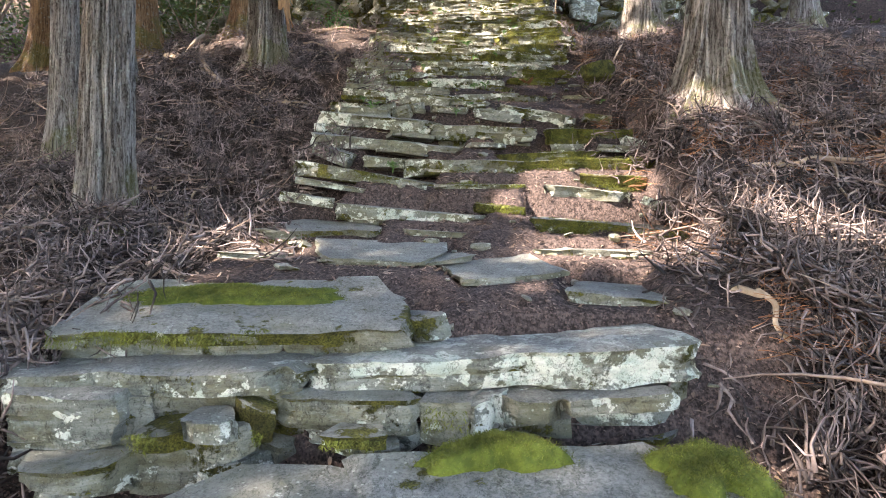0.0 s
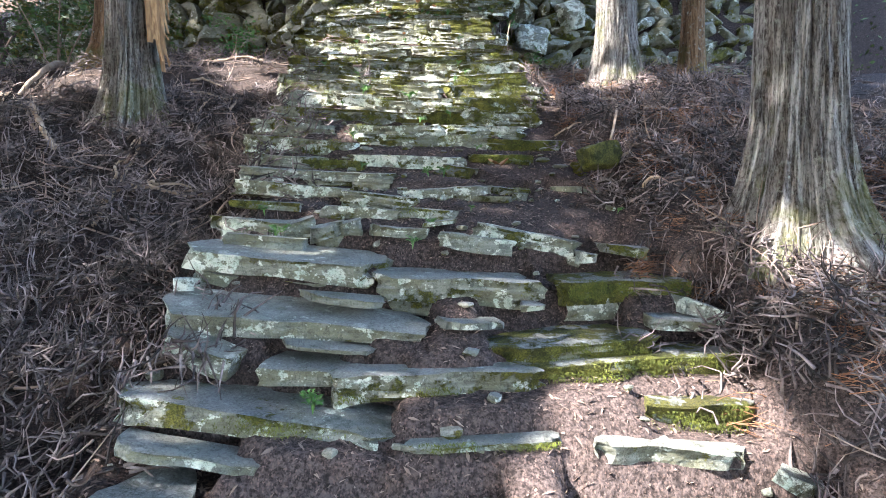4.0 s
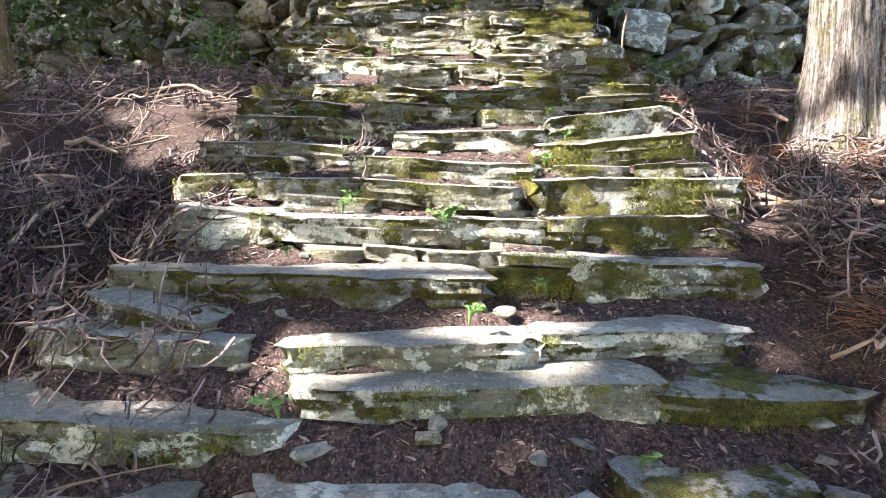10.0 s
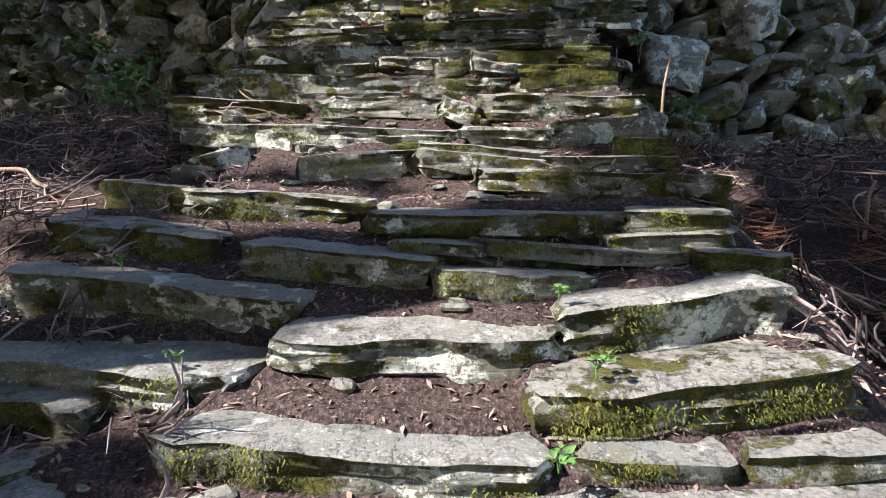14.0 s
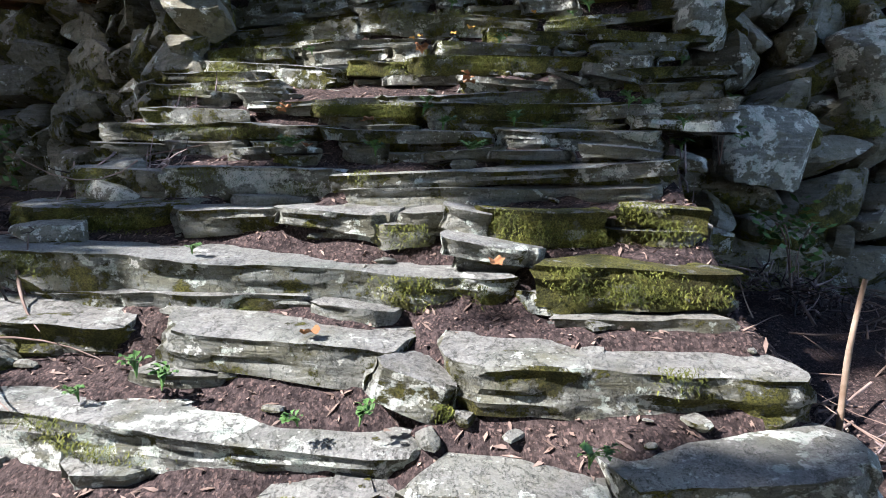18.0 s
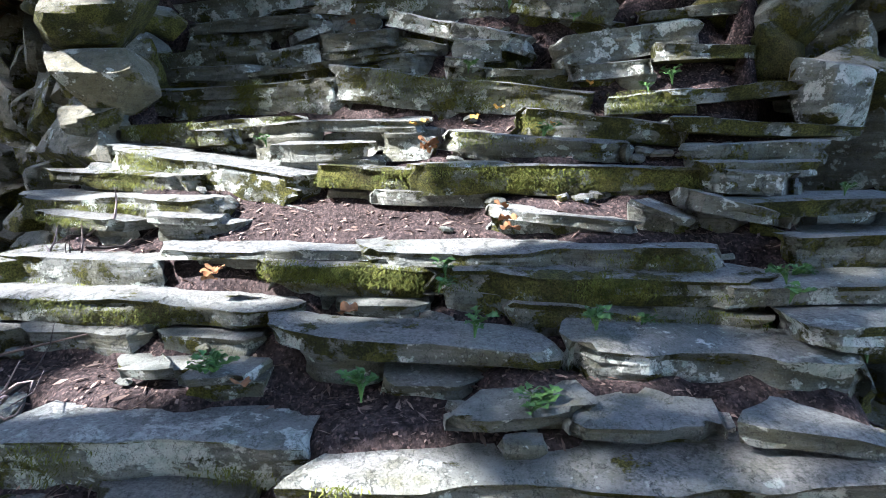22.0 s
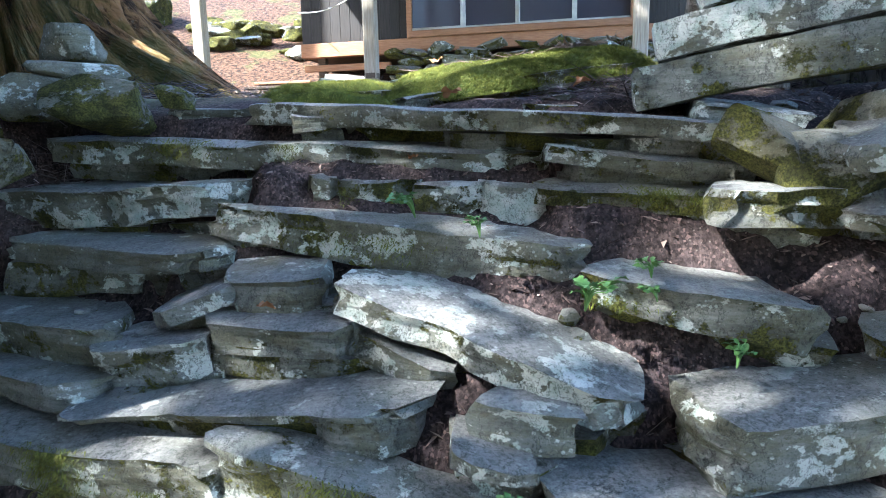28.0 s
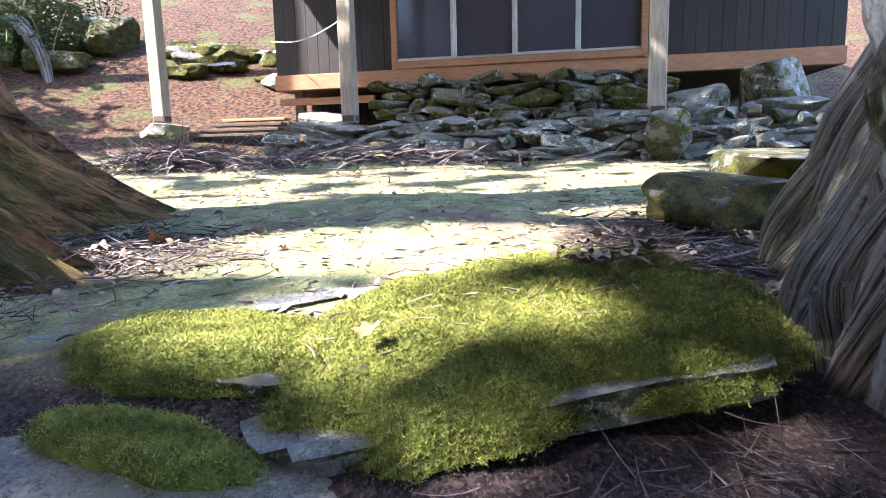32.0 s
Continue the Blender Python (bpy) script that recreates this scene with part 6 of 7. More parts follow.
def tube_mesh(points, radii, material, name, sides=14, ridge=0.0, seed=0):
    """A bent limb through a few points."""
    pts, rs = [], []
    P = [Vector(p) for p in points]
    for i in range(len(P) - 1):
        a, b, c, d = P[max(i - 1, 0)], P[i], P[i + 1], P[min(i + 2, len(P) - 1)]
        for k in range(8):
            t = k / 8
            pts.append(0.5 * ((2 * b) + (c - a) * t + (2 * a - 5 * b + 4 * c - d) * t * t + (3 * b - a - 3 * c + d) * t ** 3))
            rs.append(radii[i] + (radii[i + 1] - radii[i]) * t)
    pts.append(P[-1])
    rs.append(radii[-1])
    V, flow = [], []
    for i, p in enumerate(pts):
        d = (pts[min(i + 1, len(pts) - 1)] - pts[max(i - 1, 0)]).normalized()
        s = d.cross(Vector((0.13, 0.21, 0.97))).normalized()
        u = s.cross(d)
        for j in range(sides):
            an = 2 * math.pi * j / sides
            k = 1.0
            if ridge:
                k += ridge * (noise.noise(Vector((math.cos(an) * 2.5 + seed, math.sin(an) * 2.5, i * 0.12))) + 0.5 * noise.noise(Vector((math.cos(an) * 6 + seed, math.sin(an) * 6, i * 0.3))))
            flow.append((math.cos(an) * 0.12, math.sin(an) * 0.12, i * 0.03))
            V.append(p + (s * math.cos(an) + u * math.sin(an)) * rs[i] * k)
    F = quads(sides, len(pts), True)
    F += [tuple(range(sides - 1, -1, -1)), tuple(range(len(V) - sides, len(V)))]
    return make_mesh(name, V, F, material, 0, flow)


def gnarled_tree():
    root = tagged(new("gnarled_tree"), "old tree with twisted roots and pale knotted bole", "tree")
    root.location = (2.44, 11.93, 6.72)
    part("trunk", trunk_mesh(0.22, 9.0, 41, BARK_ROOT, flare=1.5, roots=9, ridge=0.42, flare_h=0.42, segs=110), root)
    part("pale_bole", tube_mesh([(-0.80, -0.64, -0.2), (-0.81, -0.66, 0.16), (-0.83, -0.68, 0.34), (-0.76, -0.62, 0.56), (-0.5, -0.4, 1.2)], [0.15, 0.115, 0.16, 0.2, 0.2], BARK_PALE, "pale_bole", 40, 0.42, 3), root, "pale knotted bole with lichen")
    for k, (pts, rs) in enumerate((([(-0.85, -0.68, 0.62), (-0.97, -0.72, 0.52), (-0.99, -0.72, 0.40), (-0.90, -0.72, 0.30)], [0.05, 0.065, 0.06, 0.04]),
                                   ([(-0.80, -0.72, 0.50), (-0.90, -0.80, 0.42), (-0.88, -0.82, 0.28), (-0.82, -0.78, 0.12)], [0.04, 0.05, 0.05, 0.03]))):
        part("knot", tube_mesh(pts, rs, BARK_PALE, "knot", 18, 0.4, k + 20), root, "pale swollen knot")
    r = random.Random(23)
    for k in range(22):
        u = k / 21
        foot = (-0.98 + 0.42 * u + r.uniform(-0.05, 0.05), -0.52 + 0.86 * u + r.uniform(-0.05, 0.05), -0.10)
        head = (-0.55 + 0.3 * u, -0.42 + 0.5 * u, 0.55 + r.uniform(-0.1, 0.35))
        bow = r.uniform(0.02, 0.12)
        mid = [tuple(head[i] + (foot[i] - head[i]) * t + (r.uniform(-0.05, 0.05), r.uniform(-0.06, 0.06), -bow)[i] for i in range(3)) for t in (0.35, 0.72)]
        fat = r.uniform(0.022, 0.07)
        part("root", tube_mesh([head, *mid, foot], [fat * 0.9, fat, fat * 1.1, fat * 0.6], BARK_ROOT, "root", 14, 0.4, k), root)


gnarled_tree()


# ---- shrubs ----
def shrub(x, y, z, size, seed, material=None, label="dark evergreen shrub in the shade"):
    g = np.random.default_rng(seed)
    root = tagged(new("shrub"), label, "shrub", "shrubs by the walls")
    root.location = (x, y, z)
    for k in range(4):
        a = g.uniform(0, 6.28)
        part("stem", tube_mesh([(0, 0, -0.1), (math.cos(a) * size * 0.2, math.sin(a) * size * 0.2, size * 0.6), (math.cos(a) * size * 0.5, math.sin(a) * size * 0.5, size * 1.2)], [0.02 * size, 0.014 * size, 0.005], TWIG, "stem", 6), root)
    n = int(900 * size)
    c = g.normal(0, 1, (14, 3)) * np.array([0.42, 0.42, 0.36]) * size + np.array([0, 0, size * 0.9])
    p = c[g.integers(0, 14, n)] + g.normal(0, 0.17, (n, 3)) * size
    a = g.normal(0, 1, (n, 3)) * np.array([1, 1, 0.5])
    a /= np.linalg.norm(a, axis=1)[:, None]
    b = np.cross(a, g.normal(0, 1, (n, 3)))
    b /= np.linalg.norm(b, axis=1)[:, None]
    s = g.uniform(0.025, 0.055, n)[:, None] * min(1, 0.4 + size)
    V = np.stack([p - a * s, p + b * s * 0.45, p + a * s, p - b * s * 0.45], 1).reshape(-1, 3)
    part("foliage", make_mesh("foliage", V, np.arange(len(V)).reshape(-1, 4).tolist(), material or CANOPY, 0), root)


for k, (x, y, s) in enumerate(((-4.6, 11.2, 1.0), (-6.5, 10.0, 1.6), (-8.5, 11.0, 2.2), (-7.0, 7.5, 1.8), (-9.5, 7.0, 2.4), (-6.5, 4.5, 1.6), (-3.0, 13.6, 1.2), (-5.5, 14.5, 1.8), (-8.0, 14.5, 2.6), (4.5, 11.2, 1.2), (6.5, 10.8, 1.8), (8.0, 9.0, 2.2), (9.0, 5.5, 2.4), (-4.2, 12.9, 1.3), (-6.2, 12.2, 1.5), (-9.5, 13.0, 2.4), (-13.5, 18.0, 3.2), (-14.5, 21, 3.4), (-10.5, 21.5, 3.0),
                               (3.0, 11.0, 0.8), (-12, 9, 3.2), (-12, 15, 3.4), (11, 12, 3.2), (-11, 4, 3.0))):
    shrub(x, y, float(soil(np.array([float(x)]), np.array([float(y)]))[0]), s, 100 + k)
shrub(2.2, 9.62, 4.72, 0.15, 133, GREEN, "bright green ferns at the foot of the wall")
shrub(1.86, 9.62, 5.25, 0.12, 134, GREEN, "bright green ferns at the foot of the wall")
shrub(-1.95, 10.6, 4.9, 0.42, 130, GREEN, "young bright green sapling before the wall")
for k, (x, y, s) in enumerate(((-6.2, 21.2, 0.9), (-5.3, 21.9, 0.8), (-7.0, 21.4, 1.1), (-5.8, 22.2, 1.2))):
    shrub(x, y, float(soil(np.array([x]), np.array([y]))[0]), s, 140 + k)
shrub(-4.9, 23.2, 9.3, 0.9, 132)


# ---- weeds, fallen leaves and branches ----
def leaf_shape(length, width, fold=0.25, lobes=0):
    """A small leaf from its foot along x, folded on its midrib."""
    vs, fs = [], []
    n = 6
    for i in range(n + 1):
        t = i / n
        w = width * math.sin(math.pi * min(1, t * 0.92 + 0.04)) ** 0.8 * (1 + (0.35 * math.cos(t * lobes * 6.28) if lobes else 0))
        z = 0.25 * length * math.sin(t * 2.4)
        vs += [(t * length, -w / 2, z + fold * w / 2), (t * length, 0, z), (t * length, w / 2, z + fold * w / 2)]
        if i:
            k = 3 * i
            fs += [(k - 3, k, k + 1, k - 2), (k - 2, k + 1, k + 2, k - 1)]
    return vs, fs


def make_weed(seed, count, size, lobes):
    r = random.Random(seed)
    root = tagged(new("weed"), "small green weed growing in a joint of the steps", "plant", "weeds in the joints")
    for k in range(count):
        a, lift = r.uniform(0, 6.28), r.uniform(0.15, 0.7)
        h = size * r.uniform(0.3, 1.1)
        tip = (math.cos(a) * h * 0.5, math.sin(a) * h * 0.5 - 0.02, h * lift)
        part("stem", tube_mesh([(0, 0, -0.02), (tip[0] * 0.4, tip[1] * 0.4, tip[2] * 0.7), tip], [0.0012, 0.001, 0.0008], GREEN, "stem", 5), root)
        vs, fs = leaf_shape(size * r.uniform(0.4, 0.7), size * r.uniform(0.3, 0.5), 0.3, lobes)
        part("leaf", make_mesh("leaf", vs, fs, GREEN, 0), root, "", pose(*tip, r.uniform(-25, 25), r.uniform(-30, 15), math.degrees(a) + r.uniform(-50, 50)))
    return root


WEEDS = [make_weed(1, 14, 0.036, 0), make_weed(2, 18, 0.032, 2), make_weed(3, 13, 0.04, 3), make_weed(4, 18, 0.034, 0)]
SOWN = [0]


def weed(x, y, z, size):
    k = SOWN[0]
    SOWN[0] += 1
    m = pose(x, y - 0.03, z, 0, 0, k * 77) @ Matrix.Scale(size, 4)
    if k < len(WEEDS):
        WEEDS[k].matrix_basis = m
    else:
        copy_thing(WEEDS[k % len(WEEDS)], pose(x, y - 0.03, z, 0, 0, k * 77)).scale = (size, size, size)


def fallen_leaf(x, y, z, size, turn, material=None):
    r = random.Random(int(x * 1000 + y * 100))
    size *= 0.62
    n = 26
    vs, fs = [(0, 0, 0)], []
    for i in range(n):
        a = 2 * math.pi * i / n
        rad = size * (0.62 + 0.38 * abs(math.cos(a * 2.5)) ** 0.7) * (0.75 if abs(a - math.pi) < 0.5 else 1.0)
        vs.append((math.cos(a) * rad, math.sin(a) * rad, size * (0.22 * math.sin(a * 2 + turn) + 0.18 * math.cos(a * 5 + turn) + 0.15)))
        fs.append((0, i + 1, (i + 1) % n + 1))
    ob = tagged(new("fallen_leaf", make_mesh("fallen_leaf", vs, fs, material or DRYLEAF, 0)), "curled yellow fallen leaf" if material is YELLOWLEAF else "small pale dry leaf fleck on the moss" if material else "curled orange-brown dry fallen leaf", "leaf", "fallen leaves")
    ob.matrix_basis = pose(x, y, z, r.uniform(-20, 20), r.uniform(-20, 20), turn)


def arching_branch(points, radius):
    me = tube_mesh(points, [radius * (1.1 - 0.15 * k) for k in range(len(points))], STICK, "fallen_branch", 9, 0.16, 7)
    tagged(new("fallen_branch", me), "thin curved pale branch arching over the litter", "branch", "fallen branches")


def mossy_rock(x, y, z):
    ob = tagged(new("rock", BLOCKS[2]), "yellow-green mossy rock sunk in the soil beside the steps", "rock")
    ob.matrix_basis = pose(x, y, z, 8, -8, 12) @ Matrix.Diagonal((0.36, 0.24, 0.17, 1))
    ob.color = (1.0, 0.1, 0.5, 1)


def fallen_branch(a, b, radius):
    r = random.Random(int(a[0] * 1000 + b[1] * 77))
    pts = []
    for k in range(7):
        t = k / 6
        x, y = a[0] + (b[0] - a[0]) * t, a[1] + (b[1] - a[1]) * t
        s = math.sin(t * math.pi)
        x, y = x + s * r.uniform(-0.03, 0.03), y + s * r.uniform(-0.03, 0.03)
        pts.append((x, y, float(soil(np.array([x]), np.array([y]))[0]) + radius + 0.035 + s * 0.03))
    me = tube_mesh(pts, [radius * (1.05 - 0.5 * k / 6) for k in range(7)], STICK, "fallen_branch", 9, 0.16, r.randrange(99))
    tagged(new("fallen_branch", me), "bare pale dead branch lying on the litter", "branch", "fallen branches")


weed(-0.28, 3.39, 1.95, 1.22)
for x, y, z, size in ((1.46, 9.49, 5.38, 1.1), (1.43, 9.44, 5.31, 1.1), (1.38, 9.42, 5.27, 0.9), (0.96, 9.42, 5.31, 0.7), (1.07, 9.42, 5.30, 0.8), (0.77, 9.18, 5.20, 0.8), (1.58, 9.38, 5.22, 1.2), (1.63, 9.46, 5.26, 1.2)):
    weed(x, y, z, size)
weed(-0.28, 3.42, 1.97, 0.98)
weed(-0.51, 4.27, 2.46, 1.24)
weed(0.40, 4.55, 2.59, 0.74)
weed(-0.59, 4.51, 2.57, 1.03)
weed(0.25, 5.13, 2.82, 0.91)
weed(0.34, 5.13, 2.82, 1.14)
weed(1.15, 4.52, 2.58, 0.80)
weed(0.08, 4.19, 2.42, 1.18)
weed(0.20, 4.38, 2.51, 1.00)
weed(-0.19, 5.65, 3.11, 1.20)
weed(0.61, 5.52, 3.03, 0.96)
weed(-0.14, 5.23, 2.87, 0.94)
weed(0.25, 5.18, 2.84, 1.13)
weed(0.23, 6.31, 3.53, 1.24)
weed(-0.28, 6.19, 3.44, 0.90)
weed(-0.13, 6.37, 3.58, 1.23)
weed(0.27, 5.91, 3.28, 1.21)
weed(0.23, 6.32, 3.54, 0.80)
weed(0.51, 6.03, 3.35, 1.03)
weed(0.63, 6.65, 3.76, 1.09)
weed(-0.13, 6.43, 3.61, 1.22)
weed(0.24, 6.34, 3.55, 1.07)
weed(-0.17, 6.98, 3.88, 0.77)
weed(-0.48, 7.39, 4.06, 0.97)
weed(0.72, 7.04, 4.01, 0.97)
weed(0.75, 6.83, 3.88, 0.98)
weed(0.00, 8.51, 4.66, 1.23)
weed(-0.19, 8.51, 4.63, 0.89)
weed(0.34, 8.36, 4.62, 0.82)
weed(0.91, 8.19, 4.60, 0.99)
weed(0.47, 8.34, 4.63, 1.05)
weed(-0.07, 8.54, 4.68, 1.22)
weed(1.39, 9.40, 5.40, 1.02)
weed(1.49, 9.17, 5.28, 0.85)
weed(0.78, 9.20, 5.21, 1.21)
weed(0.95, 9.36, 5.32, 0.97)
weed(0.45, 9.30, 5.22, 1.07)
weed(0.14, 9.40, 5.24, 0.96)
weed(-0.05, 8.88, 4.92, 0.82)
weed(0.13, 9.39, 5.23, 1.08)
weed(0.45, 9.29, 5.21, 1.12)
weed(0.79, 9.21, 5.21, 0.80)
weed(0.95, 9.37, 5.32, 0.95)
weed(1.36, 9.34, 5.37, 0.90)
weed(1.67, 9.62, 5.57, 0.79)
weed(0.64, 9.55, 5.40, 0.82)
weed(0.14, 9.39, 5.23, 1.23)
weed(0.95, 9.37, 5.32, 1.19)
weed(0.62, 9.52, 5.37, 0.91)
weed(0.69, 9.39, 5.30, 1.11)
weed(1.08, 10.52, 6.25, 0.72)
weed(1.43, 10.13, 5.91, 1.20)
weed(0.78, 10.34, 5.97, 1.00)
weed(0.98, 10.03, 5.73, 1.15)
weed(1.35, 10.13, 5.88, 0.85)
weed(0.09, 10.22, 5.72, 0.91)
weed(1.08, 10.55, 6.29, 0.89)
weed(0.96, 10.55, 6.24, 1.23)
weed(1.18, 10.43, 6.16, 0.94)
weed(0.79, 10.72, 6.35, 0.97)
weed(0.66, 10.81, 6.39, 1.23)
fallen_leaf(0.70, 5.22, 2.90, 0.110, 308)
fallen_leaf(0.34, 8.51, 4.76, 0.041, 325)
fallen_leaf(0.79, 8.59, 4.91, 0.039, 1)
fallen_leaf(0.80, 9.69, 5.54, 0.034, 290)
fallen_leaf(0.07, 9.62, 5.40, 0.041, 327)
fallen_leaf(0.62, 10.01, 5.71, 0.053, 315)
fallen_leaf(0.21, 9.28, 5.23, 0.037, 352)
fallen_leaf(0.06, 9.62, 5.39, 0.050, 28)
fallen_leaf(0.63, 9.98, 5.70, 0.046, 121)
fallen_leaf(0.81, 9.63, 5.51, 0.044, 85)
fallen_leaf(0.06, 9.60, 5.38, 0.034, 356)
fallen_leaf(0.81, 9.60, 5.49, 0.044, 252)
fallen_leaf(0.62, 9.98, 5.69, 0.048, 210)
fallen_leaf(0.41, 9.44, 5.33, 0.047, 31)
fallen_leaf(0.58, 10.12, 5.77, 0.028, 199, YELLOWLEAF)
fallen_leaf(0.62, 10.12, 5.78, 0.028, 179, YELLOWLEAF)
fallen_leaf(0.86, 10.12, 5.82, 0.032, 262, YELLOWLEAF)
fallen_leaf(0.78, 10.10, 5.79, 0.031, 204, YELLOWLEAF)
fallen_leaf(1.02, 10.01, 5.76, 0.025, 112, YELLOWLEAF)
fallen_leaf(1.17, 10.15, 5.90, 0.025, 81, YELLOWLEAF)
fallen_leaf(1.09, 11.02, 6.67, 0.041, 311)
fallen_leaf(0.35, 10.70, 6.20, 0.035, 173)
fallen_leaf(0.77, 11.15, 6.66, 0.047, 274)
fallen_branch((0.88, 1.85), (0.96, 1.67), 0.0115)
fallen_branch((3.38, 6.69), (3.48, 5.68), 0.0257)
fallen_branch((3.28, 5.36), (2.97, 4.11), 0.0175)
fallen_branch((1.49, 3.00), (2.29, 3.16), 0.0128)
fallen_branch((1.95, 3.47), (2.71, 3.74), 0.0100)
fallen_branch((1.99, 3.13), (1.82, 2.70), 0.0081)
fallen_branch((-1.26, 2.98), (-1.55, 3.80), 0.0094)
fallen_branch((-2.53, 3.72), (-2.24, 3.81), 0.0105)
fallen_branch((-1.90, 2.83), (-2.01, 3.35), 0.0086)
fallen_branch((-1.50, 3.55), (-1.22, 2.85), 0.0076)
fallen_branch((-3.43, 7.55), (-2.19, 5.94), 0.0381)
fallen_branch((-1.62, 5.15), (-1.73, 6.39), 0.0136)
fallen_branch((-1.71, 5.60), (-1.18, 5.49), 0.0152)
fallen_branch((-2.39, 4.68), (-2.00, 4.74), 0.0107)
fallen_branch((-1.93, 3.76), (-1.75, 3.79), 0.0136)
fallen_branch((-3.30, 8.52), (-3.15, 7.40), 0.0328)
fallen_branch((-1.59, 5.58), (-1.23, 5.53), 0.0117)
fallen_branch((1.33, 4.57), (1.42, 4.57), 0.0093)
fallen_branch((1.24, 5.80), (1.41, 5.71), 0.0065)
fallen_branch((1.40, 6.56), (1.88, 6.18), 0.0092)
fallen_branch((-1.44, 6.65), (-1.42, 7.11), 0.0093)
fallen_branch((-1.72, 7.20), (-1.12, 7.14), 0.0103)
fallen_branch((1.80, 6.56), (2.20, 6.60), 0.0075)
fallen_branch((-1.22, 6.77), (-1.17, 7.07), 0.0106)
fallen_branch((-1.75, 7.59), (-1.45, 7.53), 0.0134)
fallen_branch((2.21, 7.95), (2.19, 7.48), 0.0145)
fallen_branch((3.19, 10.25), (4.13, 10.28), 0.0215)
fallen_branch((3.76, 10.23), (4.35, 10.25), 0.0143)
fallen_branch((-1.76, 8.57), (-1.16, 8.18), 0.0143)
fallen_branch((-3.22, 7.23), (-2.46, 6.23), 0.0200)
fallen_branch((-1.71, 5.48), (-1.76, 6.19), 0.0113)
fallen_branch((-1.57, 5.56), (-1.23, 5.64), 0.0108)
arching_branch([(1.37, 6.50, 3.58), (1.84, 6.39, 3.59), (1.64, 5.65, 3.38), (1.42, 5.23, 3.05)], 0.011)
mossy_rock(1.27, 4.98, 2.93)

def upright_stick(x, y, z, high):
    me = tube_mesh([(0, 0, -0.1), (0.01, 0, high * 0.5), (0.05, 0.02, high)], [0.0075, 0.0065, 0.005], STICK, "stick", 9, 0.2, 5)
    tagged(new("stick", me), "pale broken stick standing in the soil", "branch").location = (x, y, z)


upright_stick(1.484, 8.3, 4.56, 0.34)
upright_stick(2.08, 7.8, 4.17, 0.14)
for k, (x, y) in enumerate(((0.66, 11.05), (1.12, 11.12), (0.75, 11.5), (1.5, 12.2), (0.35, 11.9), (0.1, 12.3), (1.1, 11.75), (0.9, 13.2), (-0.2, 13.0), (1.3, 12.9), (0.4, 12.6), (2.0, 13.1))):
    fallen_leaf(x, y, float(soil(np.array([x]), np.array([y]))[0]) + (0.12 if k in (2, 6) else 0.045 if k < 2 else 0.01), 0.028 + 0.004 * (k % 3), k * 50)


# ---- corner rocks beside the head of the stairs ----
corner = tagged(new("corner_rocks"), "heaped rough boulders flanking the head of the stairs", "rocks", kind="structure")
rr = random.Random(9)
for x, y, z, s in ((-0.62, 10.5, 5.80, 0.26), (-0.66, 10.78, 6.05, 0.28), (-0.50, 10.86, 6.25, 0.25), (-0.66, 11.0, 6.40, 0.28), (-0.38, 11.05, 6.50, 0.26), (-0.72, 10.25, 5.5, 0.22),
                   (-0.58, 11.25, 6.62, 0.26), (-0.30, 11.3, 6.66, 0.18), (-0.75, 11.2, 6.75, 0.26), (-0.85, 11.3, 6.95, 0.26), (-0.8, 10.9, 6.3, 0.4),
                   (1.74, 10.42, 6.20, 0.28), (1.86, 10.25, 5.98, 0.3), (1.84, 10.58, 6.42, 0.3), (1.50, 10.65, 6.42, 0.28), (1.66, 10.75, 6.52, 0.30), (2.05, 10.4, 6.2, 0.36), (2.0, 10.1, 5.9, 0.34),
                   (1.40, 10.72, 6.50, 0.24), (2.1, 10.7, 6.5, 0.36)):
    s *= 0.78 if x < 0 else 0.9
    wall_stone(corner, x, y, z, s * rr.uniform(1.0, 1.5), s * rr.uniform(0.9, 1.2), s * rr.uniform(0.6, 0.9), rr.uniform(-30, 30), rr, rr.uniform(0.4, 0.75), rr.uniform(0.0, 0.25) if x > 0 else 0.0, rr.uniform(0.7, 1.0), 25, BLOCKS)
step(1.72, 10.48, 6.60, 0.6, 0.30, 0.05, 8, 20, 0.0, 0.4, name="slab", parent=corner, warm=0.6)
step(1.78, 10.44, 6.50, 0.6, 0.30, 0.05, 10, 20, 0.0, 0.5, name="slab", parent=corner, warm=0.6)

# ---- yard: rocks, heap of twigs, boards ----
def yard_rock(x, y, z, sx, sy, sz, turn, label, moss=0.1, lichen=0.3, warm=0.2):
    r = random.Random(int(x * 100))
    ob = tagged(new("rock", r.choice(BOULDERS)), label, "rock", "rocks by the house")
    ob.matrix_basis = pose(x, y, z, 0, r.uniform(-8, 8), turn) @ Matrix.Diagonal((sx, sy, sz, 1))
    ob.color = (moss, lichen, warm, 1)


yard_rock(3.30, 16.30, 7.16, 0.42, 0.4, 0.52, 10, "squat mossy block under a veranda post", 0.5, 0.2, 0.4)
yard_rock(5.05, 17.3, 7.62, 0.8, 0.5, 0.75, 20, "upright green-grey boulder under the house", 0.4, 0.2, 0.4)
yard_rock(4.05, 17.2, 7.5, 0.7, 0.5, 0.45, 0, "rounded green-grey boulder under the house", 0.4, 0.2, 0.4)
yard_rock(-0.25, 18.9, 7.45, 0.6, 0.5, 0.5, 5, "brown boulder beside the footing", 0.1, 0.2, 0.6)
yard_rock(0.2, 17.9, 7.36, 0.6, 0.45, 0.22, 5, "flat stone under a veranda post", 0.1, 0.3, 0.3)
